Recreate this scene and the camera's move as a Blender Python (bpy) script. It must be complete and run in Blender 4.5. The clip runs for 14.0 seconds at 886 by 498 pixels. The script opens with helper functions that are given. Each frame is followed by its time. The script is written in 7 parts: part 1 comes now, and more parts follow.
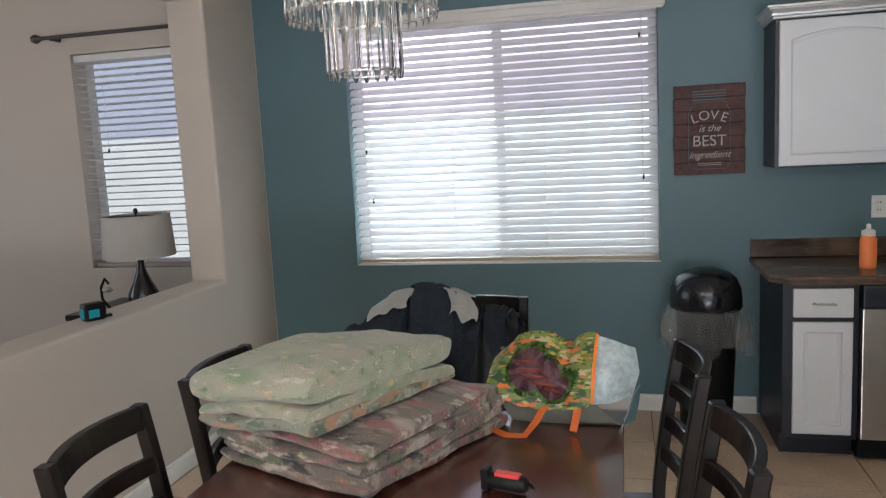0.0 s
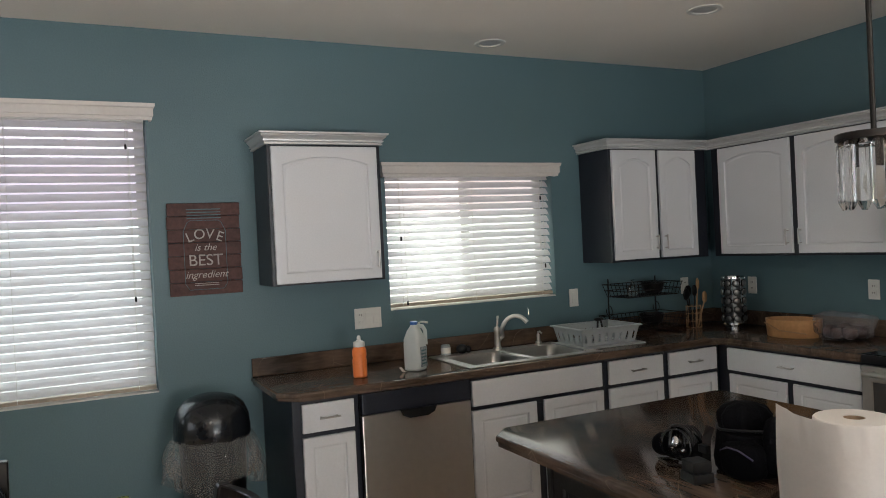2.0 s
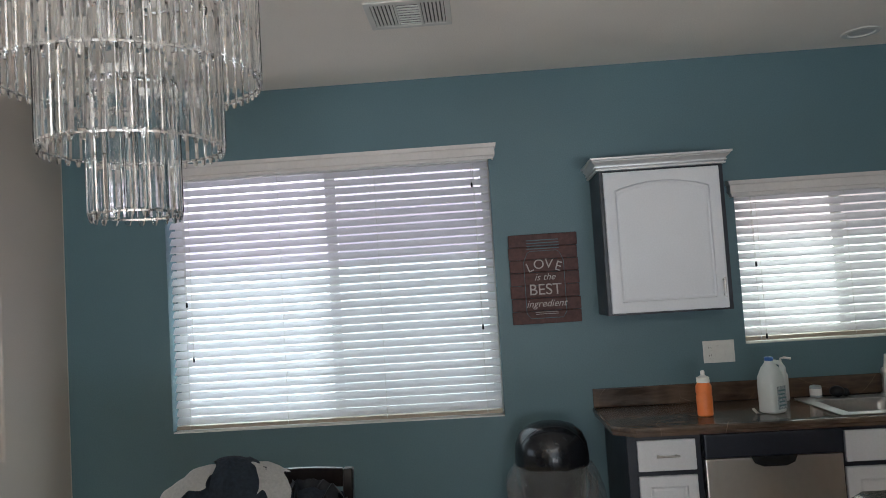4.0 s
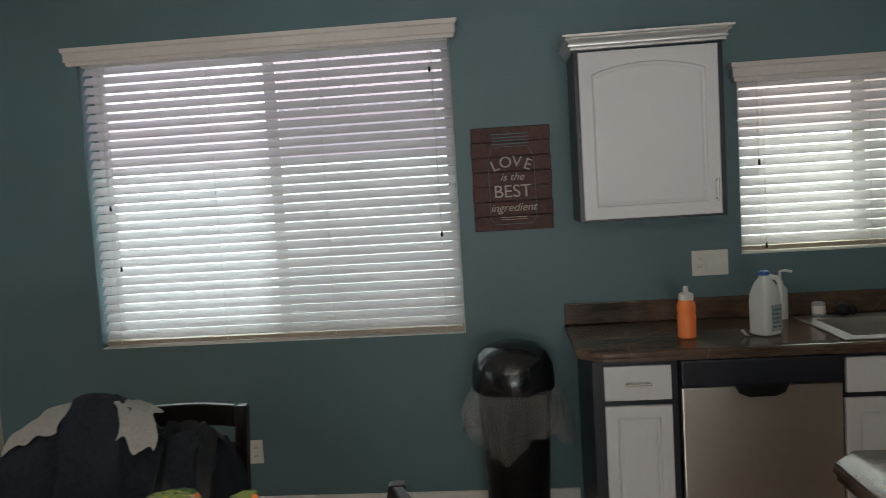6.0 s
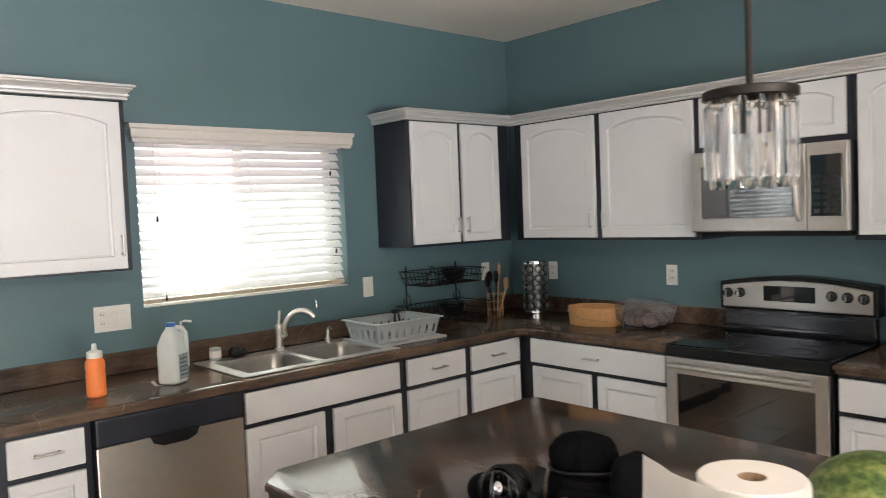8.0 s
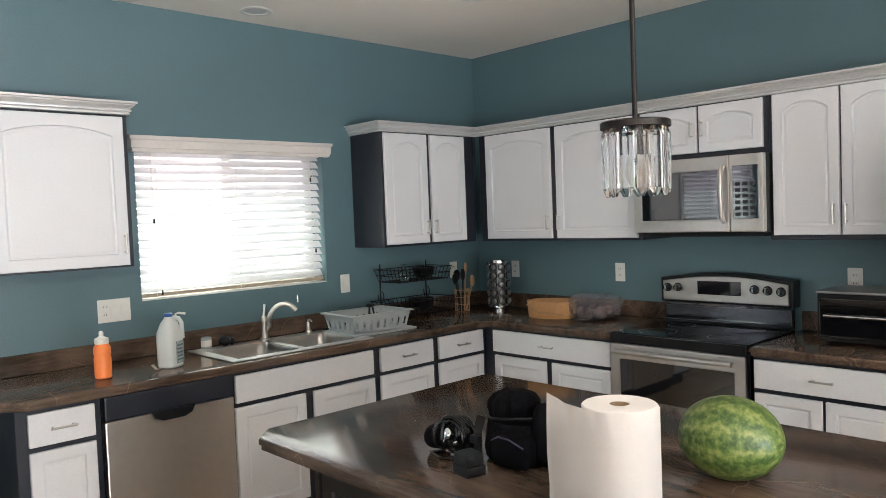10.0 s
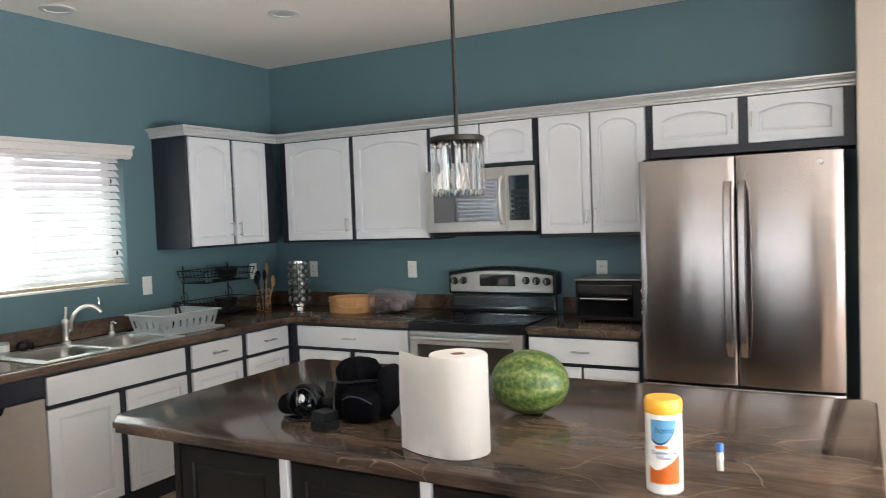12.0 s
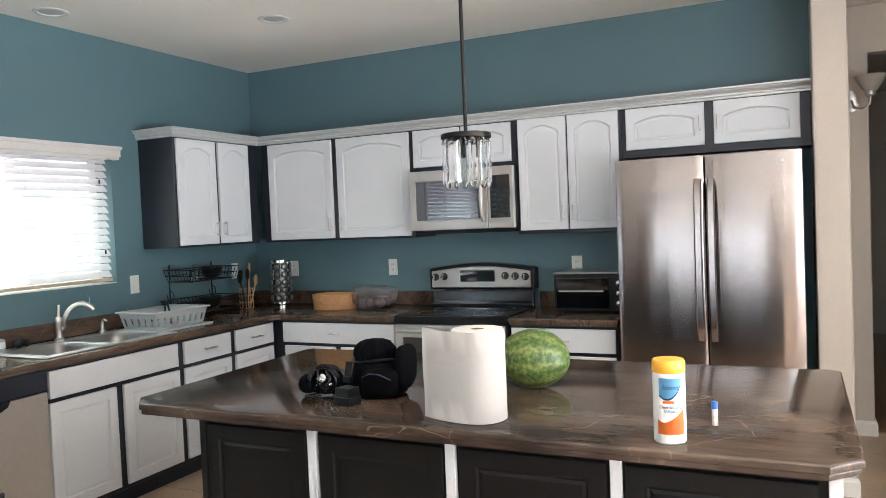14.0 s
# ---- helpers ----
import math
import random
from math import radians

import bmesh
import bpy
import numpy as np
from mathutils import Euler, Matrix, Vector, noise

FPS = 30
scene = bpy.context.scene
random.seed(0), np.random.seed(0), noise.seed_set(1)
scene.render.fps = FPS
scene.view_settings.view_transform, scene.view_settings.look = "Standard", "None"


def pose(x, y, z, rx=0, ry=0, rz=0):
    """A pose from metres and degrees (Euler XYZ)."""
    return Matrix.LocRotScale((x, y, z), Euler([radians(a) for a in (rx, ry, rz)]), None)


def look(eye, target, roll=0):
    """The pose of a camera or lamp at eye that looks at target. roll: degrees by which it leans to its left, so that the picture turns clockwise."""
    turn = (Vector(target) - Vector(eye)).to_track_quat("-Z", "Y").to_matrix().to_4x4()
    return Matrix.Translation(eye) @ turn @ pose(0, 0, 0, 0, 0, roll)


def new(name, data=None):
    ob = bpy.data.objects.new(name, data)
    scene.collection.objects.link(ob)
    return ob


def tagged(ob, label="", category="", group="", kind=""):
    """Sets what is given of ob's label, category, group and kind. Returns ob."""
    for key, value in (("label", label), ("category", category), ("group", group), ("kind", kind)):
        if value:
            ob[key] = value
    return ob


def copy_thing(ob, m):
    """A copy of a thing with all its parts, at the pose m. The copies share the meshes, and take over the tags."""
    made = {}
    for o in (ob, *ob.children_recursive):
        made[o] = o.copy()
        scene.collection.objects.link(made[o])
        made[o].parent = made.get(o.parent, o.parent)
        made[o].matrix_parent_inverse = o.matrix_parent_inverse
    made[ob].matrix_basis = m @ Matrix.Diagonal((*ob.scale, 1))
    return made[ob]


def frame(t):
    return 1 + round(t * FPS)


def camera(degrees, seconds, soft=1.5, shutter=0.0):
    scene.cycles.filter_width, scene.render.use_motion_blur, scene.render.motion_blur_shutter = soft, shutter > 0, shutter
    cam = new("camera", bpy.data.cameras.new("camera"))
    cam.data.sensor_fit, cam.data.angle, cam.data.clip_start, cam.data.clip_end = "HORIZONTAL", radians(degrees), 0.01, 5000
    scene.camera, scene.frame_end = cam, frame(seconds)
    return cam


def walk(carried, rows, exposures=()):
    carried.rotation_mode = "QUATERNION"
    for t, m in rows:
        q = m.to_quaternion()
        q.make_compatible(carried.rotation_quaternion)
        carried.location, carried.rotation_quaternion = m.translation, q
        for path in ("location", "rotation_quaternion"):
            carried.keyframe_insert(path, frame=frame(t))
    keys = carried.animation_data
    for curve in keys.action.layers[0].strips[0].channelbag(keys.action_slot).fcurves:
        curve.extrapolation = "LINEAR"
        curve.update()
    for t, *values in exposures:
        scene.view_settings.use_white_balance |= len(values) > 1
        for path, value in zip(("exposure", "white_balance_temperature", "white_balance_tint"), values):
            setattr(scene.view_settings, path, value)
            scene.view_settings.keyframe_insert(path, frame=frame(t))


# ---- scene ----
cam = camera(61.0, 14.0, soft=0.7, shutter=0.35)
PATH = [
    (0, (-4.002, -4.312, 1.538), (-4.473, -2.386, 1.277), -2.9),
    (0.5, (-4.008, -4.299, 1.555), (-4.354, -2.336, 1.388), -3.0),
    (1, (-4.050, -4.209, 1.559), (-4.004, -2.213, 1.437), -2.9),
    (1.5, (-4.099, -4.139, 1.563), (-3.520, -2.226, 1.481), -2.8),
    (2, (-4.172, -4.055, 1.547), (-3.288, -2.261, 1.529), -2.8),
    (2.5, (-4.182, -4.041, 1.540), (-3.335, -2.229, 1.579), -3.1),
    (3, (-4.145, -4.054, 1.548), (-3.589, -2.134, 1.610), -3.3),
    (3.5, (-4.018, -4.074, 1.538), (-3.870, -2.082, 1.644), -3.6),
    (3.7, (-3.967, -4.066, 1.535), (-4.005, -2.070, 1.660), -3.8),
    (5.8, (-3.630, -3.563, 1.527), (-3.819, -1.576, 1.387), -3.5),
    (6, (-3.606, -3.513, 1.533), (-3.769, -1.526, 1.381), -3.5),
    (6.5, (-3.550, -3.435, 1.526), (-3.459, -1.442, 1.386), -3.1),
    (7, (-3.736, -3.323, 1.547), (-3.075, -1.439, 1.432), -2.7),
    (7.5, (-3.793, -3.349, 1.570), (-2.668, -1.701, 1.446), -2.2),
    (8, (-3.809, -3.562, 1.554), (-2.477, -2.065, 1.458), -2.3),
    (8.2, (-3.824, -3.614, 1.551), (-2.478, -2.132, 1.456), -2.3),
    (10.5, (-4.184, -3.936, 1.545), (-2.789, -2.505, 1.465), -2.2),
    (11, (-4.326, -3.907, 1.527), (-2.808, -2.608, 1.443), -2.1),
    (11.5, (-4.422, -3.918, 1.531), (-2.756, -2.815, 1.444), -2.0),
    (12, (-4.519, -3.983, 1.517), (-2.770, -3.017, 1.429), -2.1),
    (12.5, (-4.601, -4.021, 1.461), (-2.798, -3.160, 1.375), -2.0),
    (13, (-4.649, -3.981, 1.478), (-2.838, -3.135, 1.400), -1.9),
    (13.5, (-4.723, -3.920, 1.473), (-2.914, -3.070, 1.400), -2.0),
    (14, (-4.789, -3.901, 1.468), (-2.981, -3.048, 1.394), -2.4),
]
walk(cam, [(t, look(eye, target, roll)) for t, eye, target, roll in PATH],
     exposures=[(0.0, 0.04, 5650, 8), (0.6, 0.04, 5650, 8), (1.5, -0.25, 5950, 8), (2.4, 0.2, 5850, 8), (3.0, 0.0, 5550, 6), (3.6, -0.2, 5500, 6), (5.8, -0.5, 5950, 5), (6.5, -0.82, 6100, 8), (7.0, -0.65, 6200, 9), (7.5, 0.5, 6250, 9), (8.0, 1.0, 6100, 9), (10.5, 1.0, 5800, 7), (14.0, 1.26, 5550, 6)])

# ---- world and light ----
SUN_EL, SUN_AZ = radians(48), radians(168)
world = bpy.data.worlds.new("sky")
scene.world = world
world.use_nodes = True
wn = world.node_tree.nodes
sky = wn.new("ShaderNodeTexSky")
sky.sky_type, sky.sun_disc = "NISHITA", False
sky.sun_elevation, sky.sun_rotation = SUN_EL, SUN_AZ
world.node_tree.links.new(sky.outputs[0], wn["Background"].inputs[0])
wn["Background"].inputs[1].default_value = 0.12
sun = new("sun", bpy.data.lights.new("sun", "SUN"))
sun.data.energy, sun.data.angle, sun.data.color = 5.0, radians(0.6), (1.0, 0.95, 0.87)
sun_dir = Vector((math.sin(SUN_AZ) * math.cos(SUN_EL), math.cos(SUN_AZ) * math.cos(SUN_EL), math.sin(SUN_EL)))
sun.matrix_world = look(sun_dir * 20, (0, 0, 0))


def window_light(name, x, y, z, w, h, rz, watts, col=(1.0, 0.97, 0.93), up=0.0):
    """An area lamp in an opening: daylight at the windows, added fill at unseen openings."""
    la = bpy.data.lights.new(name, "AREA")
    la.shape, la.size, la.size_y, la.energy, la.color = "RECTANGLE", w, h, watts, col
    ob = new(name, la)
    ob.matrix_world = pose(x, y, z, 90 + up, 0, rz)
    return ob


window_light("daylight_dining", -4.70, 0.164, 1.57, 1.74, 1.38, 180, 14.5, (1.0, 0.85, 0.95))
window_light("daylight_dining_low", -4.70, 0.162, 1.29, 1.74, 0.84, 180, 13.5, (0.80, 1.0, 0.83))
window_light("daylight_sink", -1.95, 0.164, 1.57, 1.12, 0.80, 180, 6, (1.0, 0.81, 0.72))
window_light("daylight_sink_low", -1.95, 0.162, 1.44, 1.12, 0.54, 180, 6.5, (0.86, 1.0, 0.80))
window_light("daylight_living", -6.97, 0.164, 1.57, 0.98, 1.36, 180, 0.8, (0.98, 0.98, 1.0))
# Added fill from an unseen south opening, aimed up to brighten the ceiling.
window_light("fill_south_opening", -2.4, -8.2, 0.62, 4.0, 1.1, 0, 410, (1.0, 0.97, 0.94), 77)
# Added fill from an unseen west opening, for the range wall and its cabinets.
window_light("fill_west_opening", -6.17, -6.7, 0.85, 3.0, 1.5, -90, 100, (1.0, 0.97, 0.94), 70)
# Added fill from an unseen living room opening; also streaks the refrigerator doors.
window_light("fill_living_opening", -10.42, -2.6, 1.52, 2.9, 1.5, -90, 22, (1.0, 0.93, 0.90))

# ---- materials ----
def mat(name, col, rough=0.5, metal=0.0, var=0.12, scale=3.0, grain=40.0, bump=0.03, spec=0.5, coat=0.0, sheen=0.0):
    m = bpy.data.materials.new(name)
    m.use_nodes = True
    n, l = m.node_tree.nodes, m.node_tree.links
    b = n["Principled BSDF"]
    tc = n.new("ShaderNodeTexCoord")
    n1, n2 = n.new("ShaderNodeTexNoise"), n.new("ShaderNodeTexNoise")
    n1.inputs["Scale"].default_value, n1.inputs["Detail"].default_value = scale, 4
    n2.inputs["Scale"].default_value, n2.inputs["Detail"].default_value = grain, 3
    for k in (n1, n2):
        l.new(tc.outputs["Object"], k.inputs["Vector"])
    add = n.new("ShaderNodeMath")
    add.operation = "ADD"
    l.new(n1.outputs["Fac"], add.inputs[0])
    l.new(n2.outputs["Fac"], add.inputs[1])
    mr = n.new("ShaderNodeMapRange")
    mr.inputs["From Min"].default_value, mr.inputs["From Max"].default_value = 0.7, 1.3
    l.new(add.outputs[0], mr.inputs["Value"])
    mix = n.new("ShaderNodeMix")
    mix.data_type = "RGBA"
    mix.inputs[6].default_value = (*[c * (1 - var) for c in col], 1)
    mix.inputs[7].default_value = (*[min(1, c * (1 + var)) for c in col], 1)
    l.new(mr.outputs[0], mix.inputs[0])
    l.new(mix.outputs[2], b.inputs["Base Color"])
    rr = n.new("ShaderNodeMapRange")
    rr.inputs["To Min"].default_value, rr.inputs["To Max"].default_value = max(0.02, rough * 0.82), min(1, rough * 1.18)
    l.new(n1.outputs["Fac"], rr.inputs["Value"])
    l.new(rr.outputs[0], b.inputs["Roughness"])
    b.inputs["Metallic"].default_value = metal
    b.inputs["Specular IOR Level"].default_value = spec
    b.inputs["Coat Weight"].default_value = coat
    b.inputs["Sheen Weight"].default_value = sheen
    if bump:
        bp = n.new("ShaderNodeBump")
        bp.inputs["Strength"].default_value, bp.inputs["Distance"].default_value = min(1.0, bump * 8), 0.004
        l.new(n2.outputs["Fac"], bp.inputs["Height"])
        l.new(bp.outputs[0], b.inputs["Normal"])
    return m


def veined(name, base, dark, vein, rough, along=1):
    """Dark laminate: streaks that run along one axis, cloudy patches and a few thin straight veins."""
    m = mat(name, base, rough, 0, 0.1, 3, 60, 0.004)
    n, l = m.node_tree.nodes, m.node_tree.links
    tc = n.new("ShaderNodeTexCoord")

    def noise_at(stretch, scale, detail, distort):
        mp, nz = n.new("ShaderNodeMapping"), n.new("ShaderNodeTexNoise")
        mp.inputs["Scale"].default_value = stretch
        nz.inputs["Scale"].default_value, nz.inputs["Detail"].default_value, nz.inputs["Distortion"].default_value = scale, detail, distort
        l.new(tc.outputs["Object"], mp.inputs["Vector"])
        l.new(mp.outputs[0], nz.inputs["Vector"])
        return nz

    def sums(a, b, ka, kb):
        x, y = n.new("ShaderNodeMath"), n.new("ShaderNodeMath")
        x.operation, y.operation = "MULTIPLY", "MULTIPLY_ADD"
        x.inputs[1].default_value, y.inputs[1].default_value = ka, kb
        l.new(a, x.inputs[0])
        l.new(b, y.inputs[0])
        l.new(x.outputs[0], y.inputs[2])
        return y.outputs[0]
    st = (0.35, 3.2, 2.0) if along == 0 else (3.2, 0.35, 2.0)
    cloud, streak = noise_at((1, 1, 1), 3.0, 6, 0.6), noise_at(st, 6.0, 8, 0.5)
    fine = noise_at((st[0] * 2, st[1] * 2, 4), 16.0, 5, 0.2)
    f = sums(sums(cloud.outputs["Fac"], streak.outputs["Fac"], 0.64, 0.36), fine.outputs["Fac"], 0.78, 0.22)
    r1 = n.new("ShaderNodeValToRGB")
    r1.color_ramp.elements[0].position, r1.color_ramp.elements[0].color = 0.38, (*dark, 1)
    r1.color_ramp.elements[1].position, r1.color_ramp.elements[1].color = 0.63, (*base, 1)
    l.new(f, r1.inputs[0])
    warp = noise_at((1, 1, 1), 2.4, 3, 0.0)
    vm, ad = n.new("ShaderNodeVectorMath"), n.new("ShaderNodeVectorMath")
    vm.operation, ad.operation = "SCALE", "ADD"
    vm.inputs["Scale"].default_value = 0.24
    l.new(warp.outputs["Color"], vm.inputs[0])
    l.new(tc.outputs["Object"], ad.inputs[0])
    l.new(vm.outputs[0], ad.inputs[1])
    mp = n.new("ShaderNodeMapping")
    mp.inputs["Scale"].default_value = (0.8, 1.5, 1.0) if along == 0 else (1.5, 0.8, 1.0)
    mp.inputs["Rotation"].default_value = (0, 0, 0.5)
    l.new(ad.outputs[0], mp.inputs["Vector"])
    vo = n.new("ShaderNodeTexVoronoi")
    vo.feature = "DISTANCE_TO_EDGE"
    vo.inputs["Scale"].default_value = 3.4
    l.new(mp.outputs[0], vo.inputs["Vector"])
    r2 = n.new("ShaderNodeMapRange")
    r2.inputs["From Min"].default_value, r2.inputs["From Max"].default_value = 0.0, 0.0065
    r2.inputs["To Min"].default_value, r2.inputs["To Max"].default_value = 0.6, 0.0
    l.new(vo.outputs["Distance"], r2.inputs["Value"])
    gate = noise_at((1, 1, 1), 4.0, 2, 0.0)
    r3 = n.new("ShaderNodeMapRange")
    r3.inputs["From Min"].default_value, r3.inputs["From Max"].default_value = 0.38, 0.56
    l.new(gate.outputs["Fac"], r3.inputs["Value"])
    mul = n.new("ShaderNodeMath")
    mul.operation = "MULTIPLY"
    l.new(r2.outputs[0], mul.inputs[0])
    l.new(r3.outputs[0], mul.inputs[1])
    mix = n.new("ShaderNodeMix")
    mix.data_type = "RGBA"
    mix.inputs[7].default_value = (*vein, 1)
    l.new(r1.outputs[0], mix.inputs[6])
    l.new(mul.outputs[0], mix.inputs[0])
    bs = n["Principled BSDF"]
    bs.inputs["Specular IOR Level"].default_value = 0.27
    l.new(mix.outputs[2], bs.inputs["Base Color"])
    return m


def brushed(name, col, rough=0.28, axis=2, amount=0.12, stretch=160):
    """Stainless steel with fine brush lines across the given axis."""
    m = mat(name, col, rough, 1.0, 0.04, 2, 30, 0.0)
    n, l = m.node_tree.nodes, m.node_tree.links
    tc, mp, nz = n.new("ShaderNodeTexCoord"), n.new("ShaderNodeMapping"), n.new("ShaderNodeTexNoise")
    s = [2.0, 2.0, 2.0]
    s[axis] = stretch
    mp.inputs["Scale"].default_value = s
    nz.inputs["Scale"].default_value = 3
    l.new(tc.outputs["Object"], mp.inputs["Vector"])
    l.new(mp.outputs[0], nz.inputs["Vector"])
    bp = n.new("ShaderNodeBump")
    bp.inputs["Strength"].default_value, bp.inputs["Distance"].default_value = amount, 0.002
    l.new(nz.outputs["Fac"], bp.inputs["Height"])
    l.new(bp.outputs[0], n["Principled BSDF"].inputs["Normal"])
    n["Principled BSDF"].inputs["Anisotropic"].default_value = 0.8
    n["Principled BSDF"].inputs["Anisotropic Rotation"].default_value = 0.25
    return m


def glassy(name, col=(1, 1, 1), rough=0.0, ior=1.5):
    m = bpy.data.materials.new(name)
    m.use_nodes = True
    b = m.node_tree.nodes["Principled BSDF"]
    b.inputs["Base Color"].default_value = (*col, 1)
    b.inputs["Roughness"].default_value, b.inputs["IOR"].default_value = rough, ior
    b.inputs["Transmission Weight"].default_value = 1.0
    return m


def translucent(name, col, amount=0.35, rough=0.5):
    m = mat(name, col, rough, 0, 0.04, 2, 30, 0.01)
    n, l = m.node_tree.nodes, m.node_tree.links
    tr, mx = n.new("ShaderNodeBsdfTranslucent"), n.new("ShaderNodeMixShader")
    tr.inputs["Color"].default_value = (*col, 1)
    mx.inputs[0].default_value = amount
    l.new(n["Principled BSDF"].outputs[0], mx.inputs[1])
    l.new(tr.outputs[0], mx.inputs[2])
    l.new(mx.outputs[0], n["Material Output"].inputs["Surface"])
    return m


def filmy(name, col, amount=0.3, rough=0.15):
    """Thin clear plastic: mostly see-through, with gloss."""
    m = mat(name, col, rough, 0, 0.1, 10, 40, 0.06)
    n, l = m.node_tree.nodes, m.node_tree.links
    tr, mx = n.new("ShaderNodeBsdfTransparent"), n.new("ShaderNodeMixShader")
    mx.inputs[0].default_value = amount
    l.new(tr.outputs[0], mx.inputs[1])
    l.new(n["Principled BSDF"].outputs[0], mx.inputs[2])
    l.new(mx.outputs[0], n["Material Output"].inputs["Surface"])
    return m


def glow(name, col, power):
    m = bpy.data.materials.new(name)
    m.use_nodes = True
    b = m.node_tree.nodes["Principled BSDF"]
    b.inputs["Emission Color"].default_value, b.inputs["Emission Strength"].default_value = (*col, 1), power
    return m


TEAL = mat("teal_wall_paint", (0.103, 0.174, 0.198), 0.5, 0, 0.07, 1.2, 130, 0.04)
CREAM = mat("cream_wall_paint", (0.54, 0.48, 0.415), 0.6, 0, 0.05, 1.2, 160, 0.04)
CEIL = mat("ceiling_paint", (0.92, 0.875, 0.80), 0.8, 0, 0.04, 1.5, 120, 0.06)
TRIM = mat("white_trim_paint", (0.72, 0.70, 0.66), 0.4, 0, 0.05, 4, 60, 0.01)
DOORW = mat("light_grey_cabinet_paint", (0.66, 0.67, 0.69), 0.38, 0, 0.04, 3, 120, 0.012)
NAVY = mat("dark_cabinet_paint", (0.014, 0.016, 0.024), 0.36, 0, 0.2, 3, 80, 0.02, spec=0.48)
ISLBLK = mat("black_brown_island_paint", (0.007, 0.006, 0.0055), 0.45, 0, 0.25, 4, 80, 0.02, spec=0.25)
CROWNM = mat("silver_white_crown_paint", (0.64, 0.64, 0.64), 0.34, 0.45, 0.03, 3, 30, 0)
COUNTER = veined("brown_marbled_laminate", (0.168, 0.114, 0.080), (0.036, 0.024, 0.017), (0.31, 0.235, 0.165), 0.14, 0)
ISLANDTOP = veined("brown_marbled_island_laminate", (0.130, 0.089, 0.063), (0.030, 0.020, 0.015), (0.29, 0.215, 0.145), 0.11, 1)
STEEL = brushed("brushed_stainless", (0.68, 0.655, 0.62), 0.36, 2)
STEELV = brushed("brushed_stainless_upright", (0.42, 0.385, 0.375), 0.215, 2, 0.06, 300)


def wavy(m, scale, strength):
    """Adds the slow sideways ripples of a thin steel sheet."""
    n, l = m.node_tree.nodes, m.node_tree.links
    tc, mp, nz, bp = n.new("ShaderNodeTexCoord"), n.new("ShaderNodeMapping"), n.new("ShaderNodeTexNoise"), n.new("ShaderNodeBump")
    mp.inputs["Scale"].default_value = scale
    nz.inputs["Scale"].default_value, nz.inputs["Detail"].default_value = 1.0, 3
    bp.inputs["Strength"].default_value, bp.inputs["Distance"].default_value = strength, 0.02
    l.new(tc.outputs["Object"], mp.inputs["Vector"])
    l.new(mp.outputs[0], nz.inputs["Vector"])
    l.new(nz.outputs["Fac"], bp.inputs["Height"])
    src = n["Principled BSDF"].inputs["Normal"].links[0].from_node
    l.new(bp.outputs[0], src.inputs["Normal"])
    return m


wavy(STEELV, (6.0, 6.0, 0.35), 0.14)
STEELV.node_tree.nodes["Principled BSDF"].inputs["Anisotropic"].default_value = 0.93
NICKEL = mat("brushed_nickel", (0.48, 0.47, 0.45), 0.32, 1, 0.06, 10, 60, 0)
SINKM = mat("satin_sink_steel", (0.62, 0.60, 0.57), 0.34, 0.9, 0.06, 6, 80, 0)
CHROME = mat("chrome", (0.75, 0.75, 0.75), 0.12, 1, 0.05, 10, 60, 0)
BLACKGL = mat("black_glass", (0.006, 0.006, 0.007), 0.035, 0, 0.1, 3, 30, 0, spec=1.0, coat=1.0)
DARKST = brushed("dark_stainless", (0.09, 0.092, 0.097), 0.22, 2)
RANGEST = brushed("range_stainless", (0.58, 0.56, 0.53), 0.33, 2)
BLACKPL = mat("black_plastic", (0.006, 0.006, 0.0065), 0.38, 0, 0.2, 6, 80, 0.02, spec=0.28)
WHITEPL = mat("white_plastic", (0.72, 0.71, 0.67), 0.35, 0, 0.04, 8, 60, 0)
SLATM = translucent("white_blind_slat", (0.82, 0.81, 0.82), 0.5, 0.45)
VALANCE = mat("cream_valance_paint", (0.64, 0.605, 0.57), 0.45, 0, 0.05, 4, 60, 0.01)
RAILM = mat("tan_blind_rail", (0.42, 0.345, 0.26), 0.5, 0, 0.1, 4, 60, 0.01)
SCREEN = filmy("insect_screen", (0.03, 0.035, 0.035), 0.30, 0.6)
BACK_OUT = mat("pale_stucco", (0.62, 0.54, 0.45), 0.9, 0, 0.12, 2, 60, 0.1)
PANE = glassy("window_glass", ior=1.12)
TILE = mat("beige_floor_tile", (0.50, 0.365, 0.245), 0.32, 0, 0.16, 5, 50, 0.012)
GROUT = mat("tile_grout", (0.30, 0.23, 0.17), 0.85, 0, 0.15, 6, 90, 0.05)
WOODFL = mat("brown_wood_floor", (0.20, 0.10, 0.045), 0.3, 0, 0.2, 4, 40, 0.01)

# ---- mesh helpers ----
def mesh_ob(name, bm, material, parent=None, label="", smooth=None):
    me = bpy.data.meshes.new(name)
    bm.normal_update()
    if smooth is not None:
        for f in bm.faces:
            f.smooth = True
        for e in bm.edges:
            if len(e.link_faces) == 2 and e.calc_face_angle(0) > radians(smooth):
                e.smooth = False
    bm.to_mesh(me)
    bm.free()
    me.materials.append(material)
    ob = new(name, me)
    if parent is not None:
        ob.parent = parent
    if label:
        ob["label"] = label
    return ob


def part(name, bm, material, parent, label="", smooth=None):
    return mesh_ob(name, bm, material, parent, label, smooth)


def thing(name, m, label, category, group="", kind=""):
    ob = new(name)
    ob.empty_display_size = 0.05
    ob.matrix_basis = m
    return tagged(ob, label, category, group, kind)


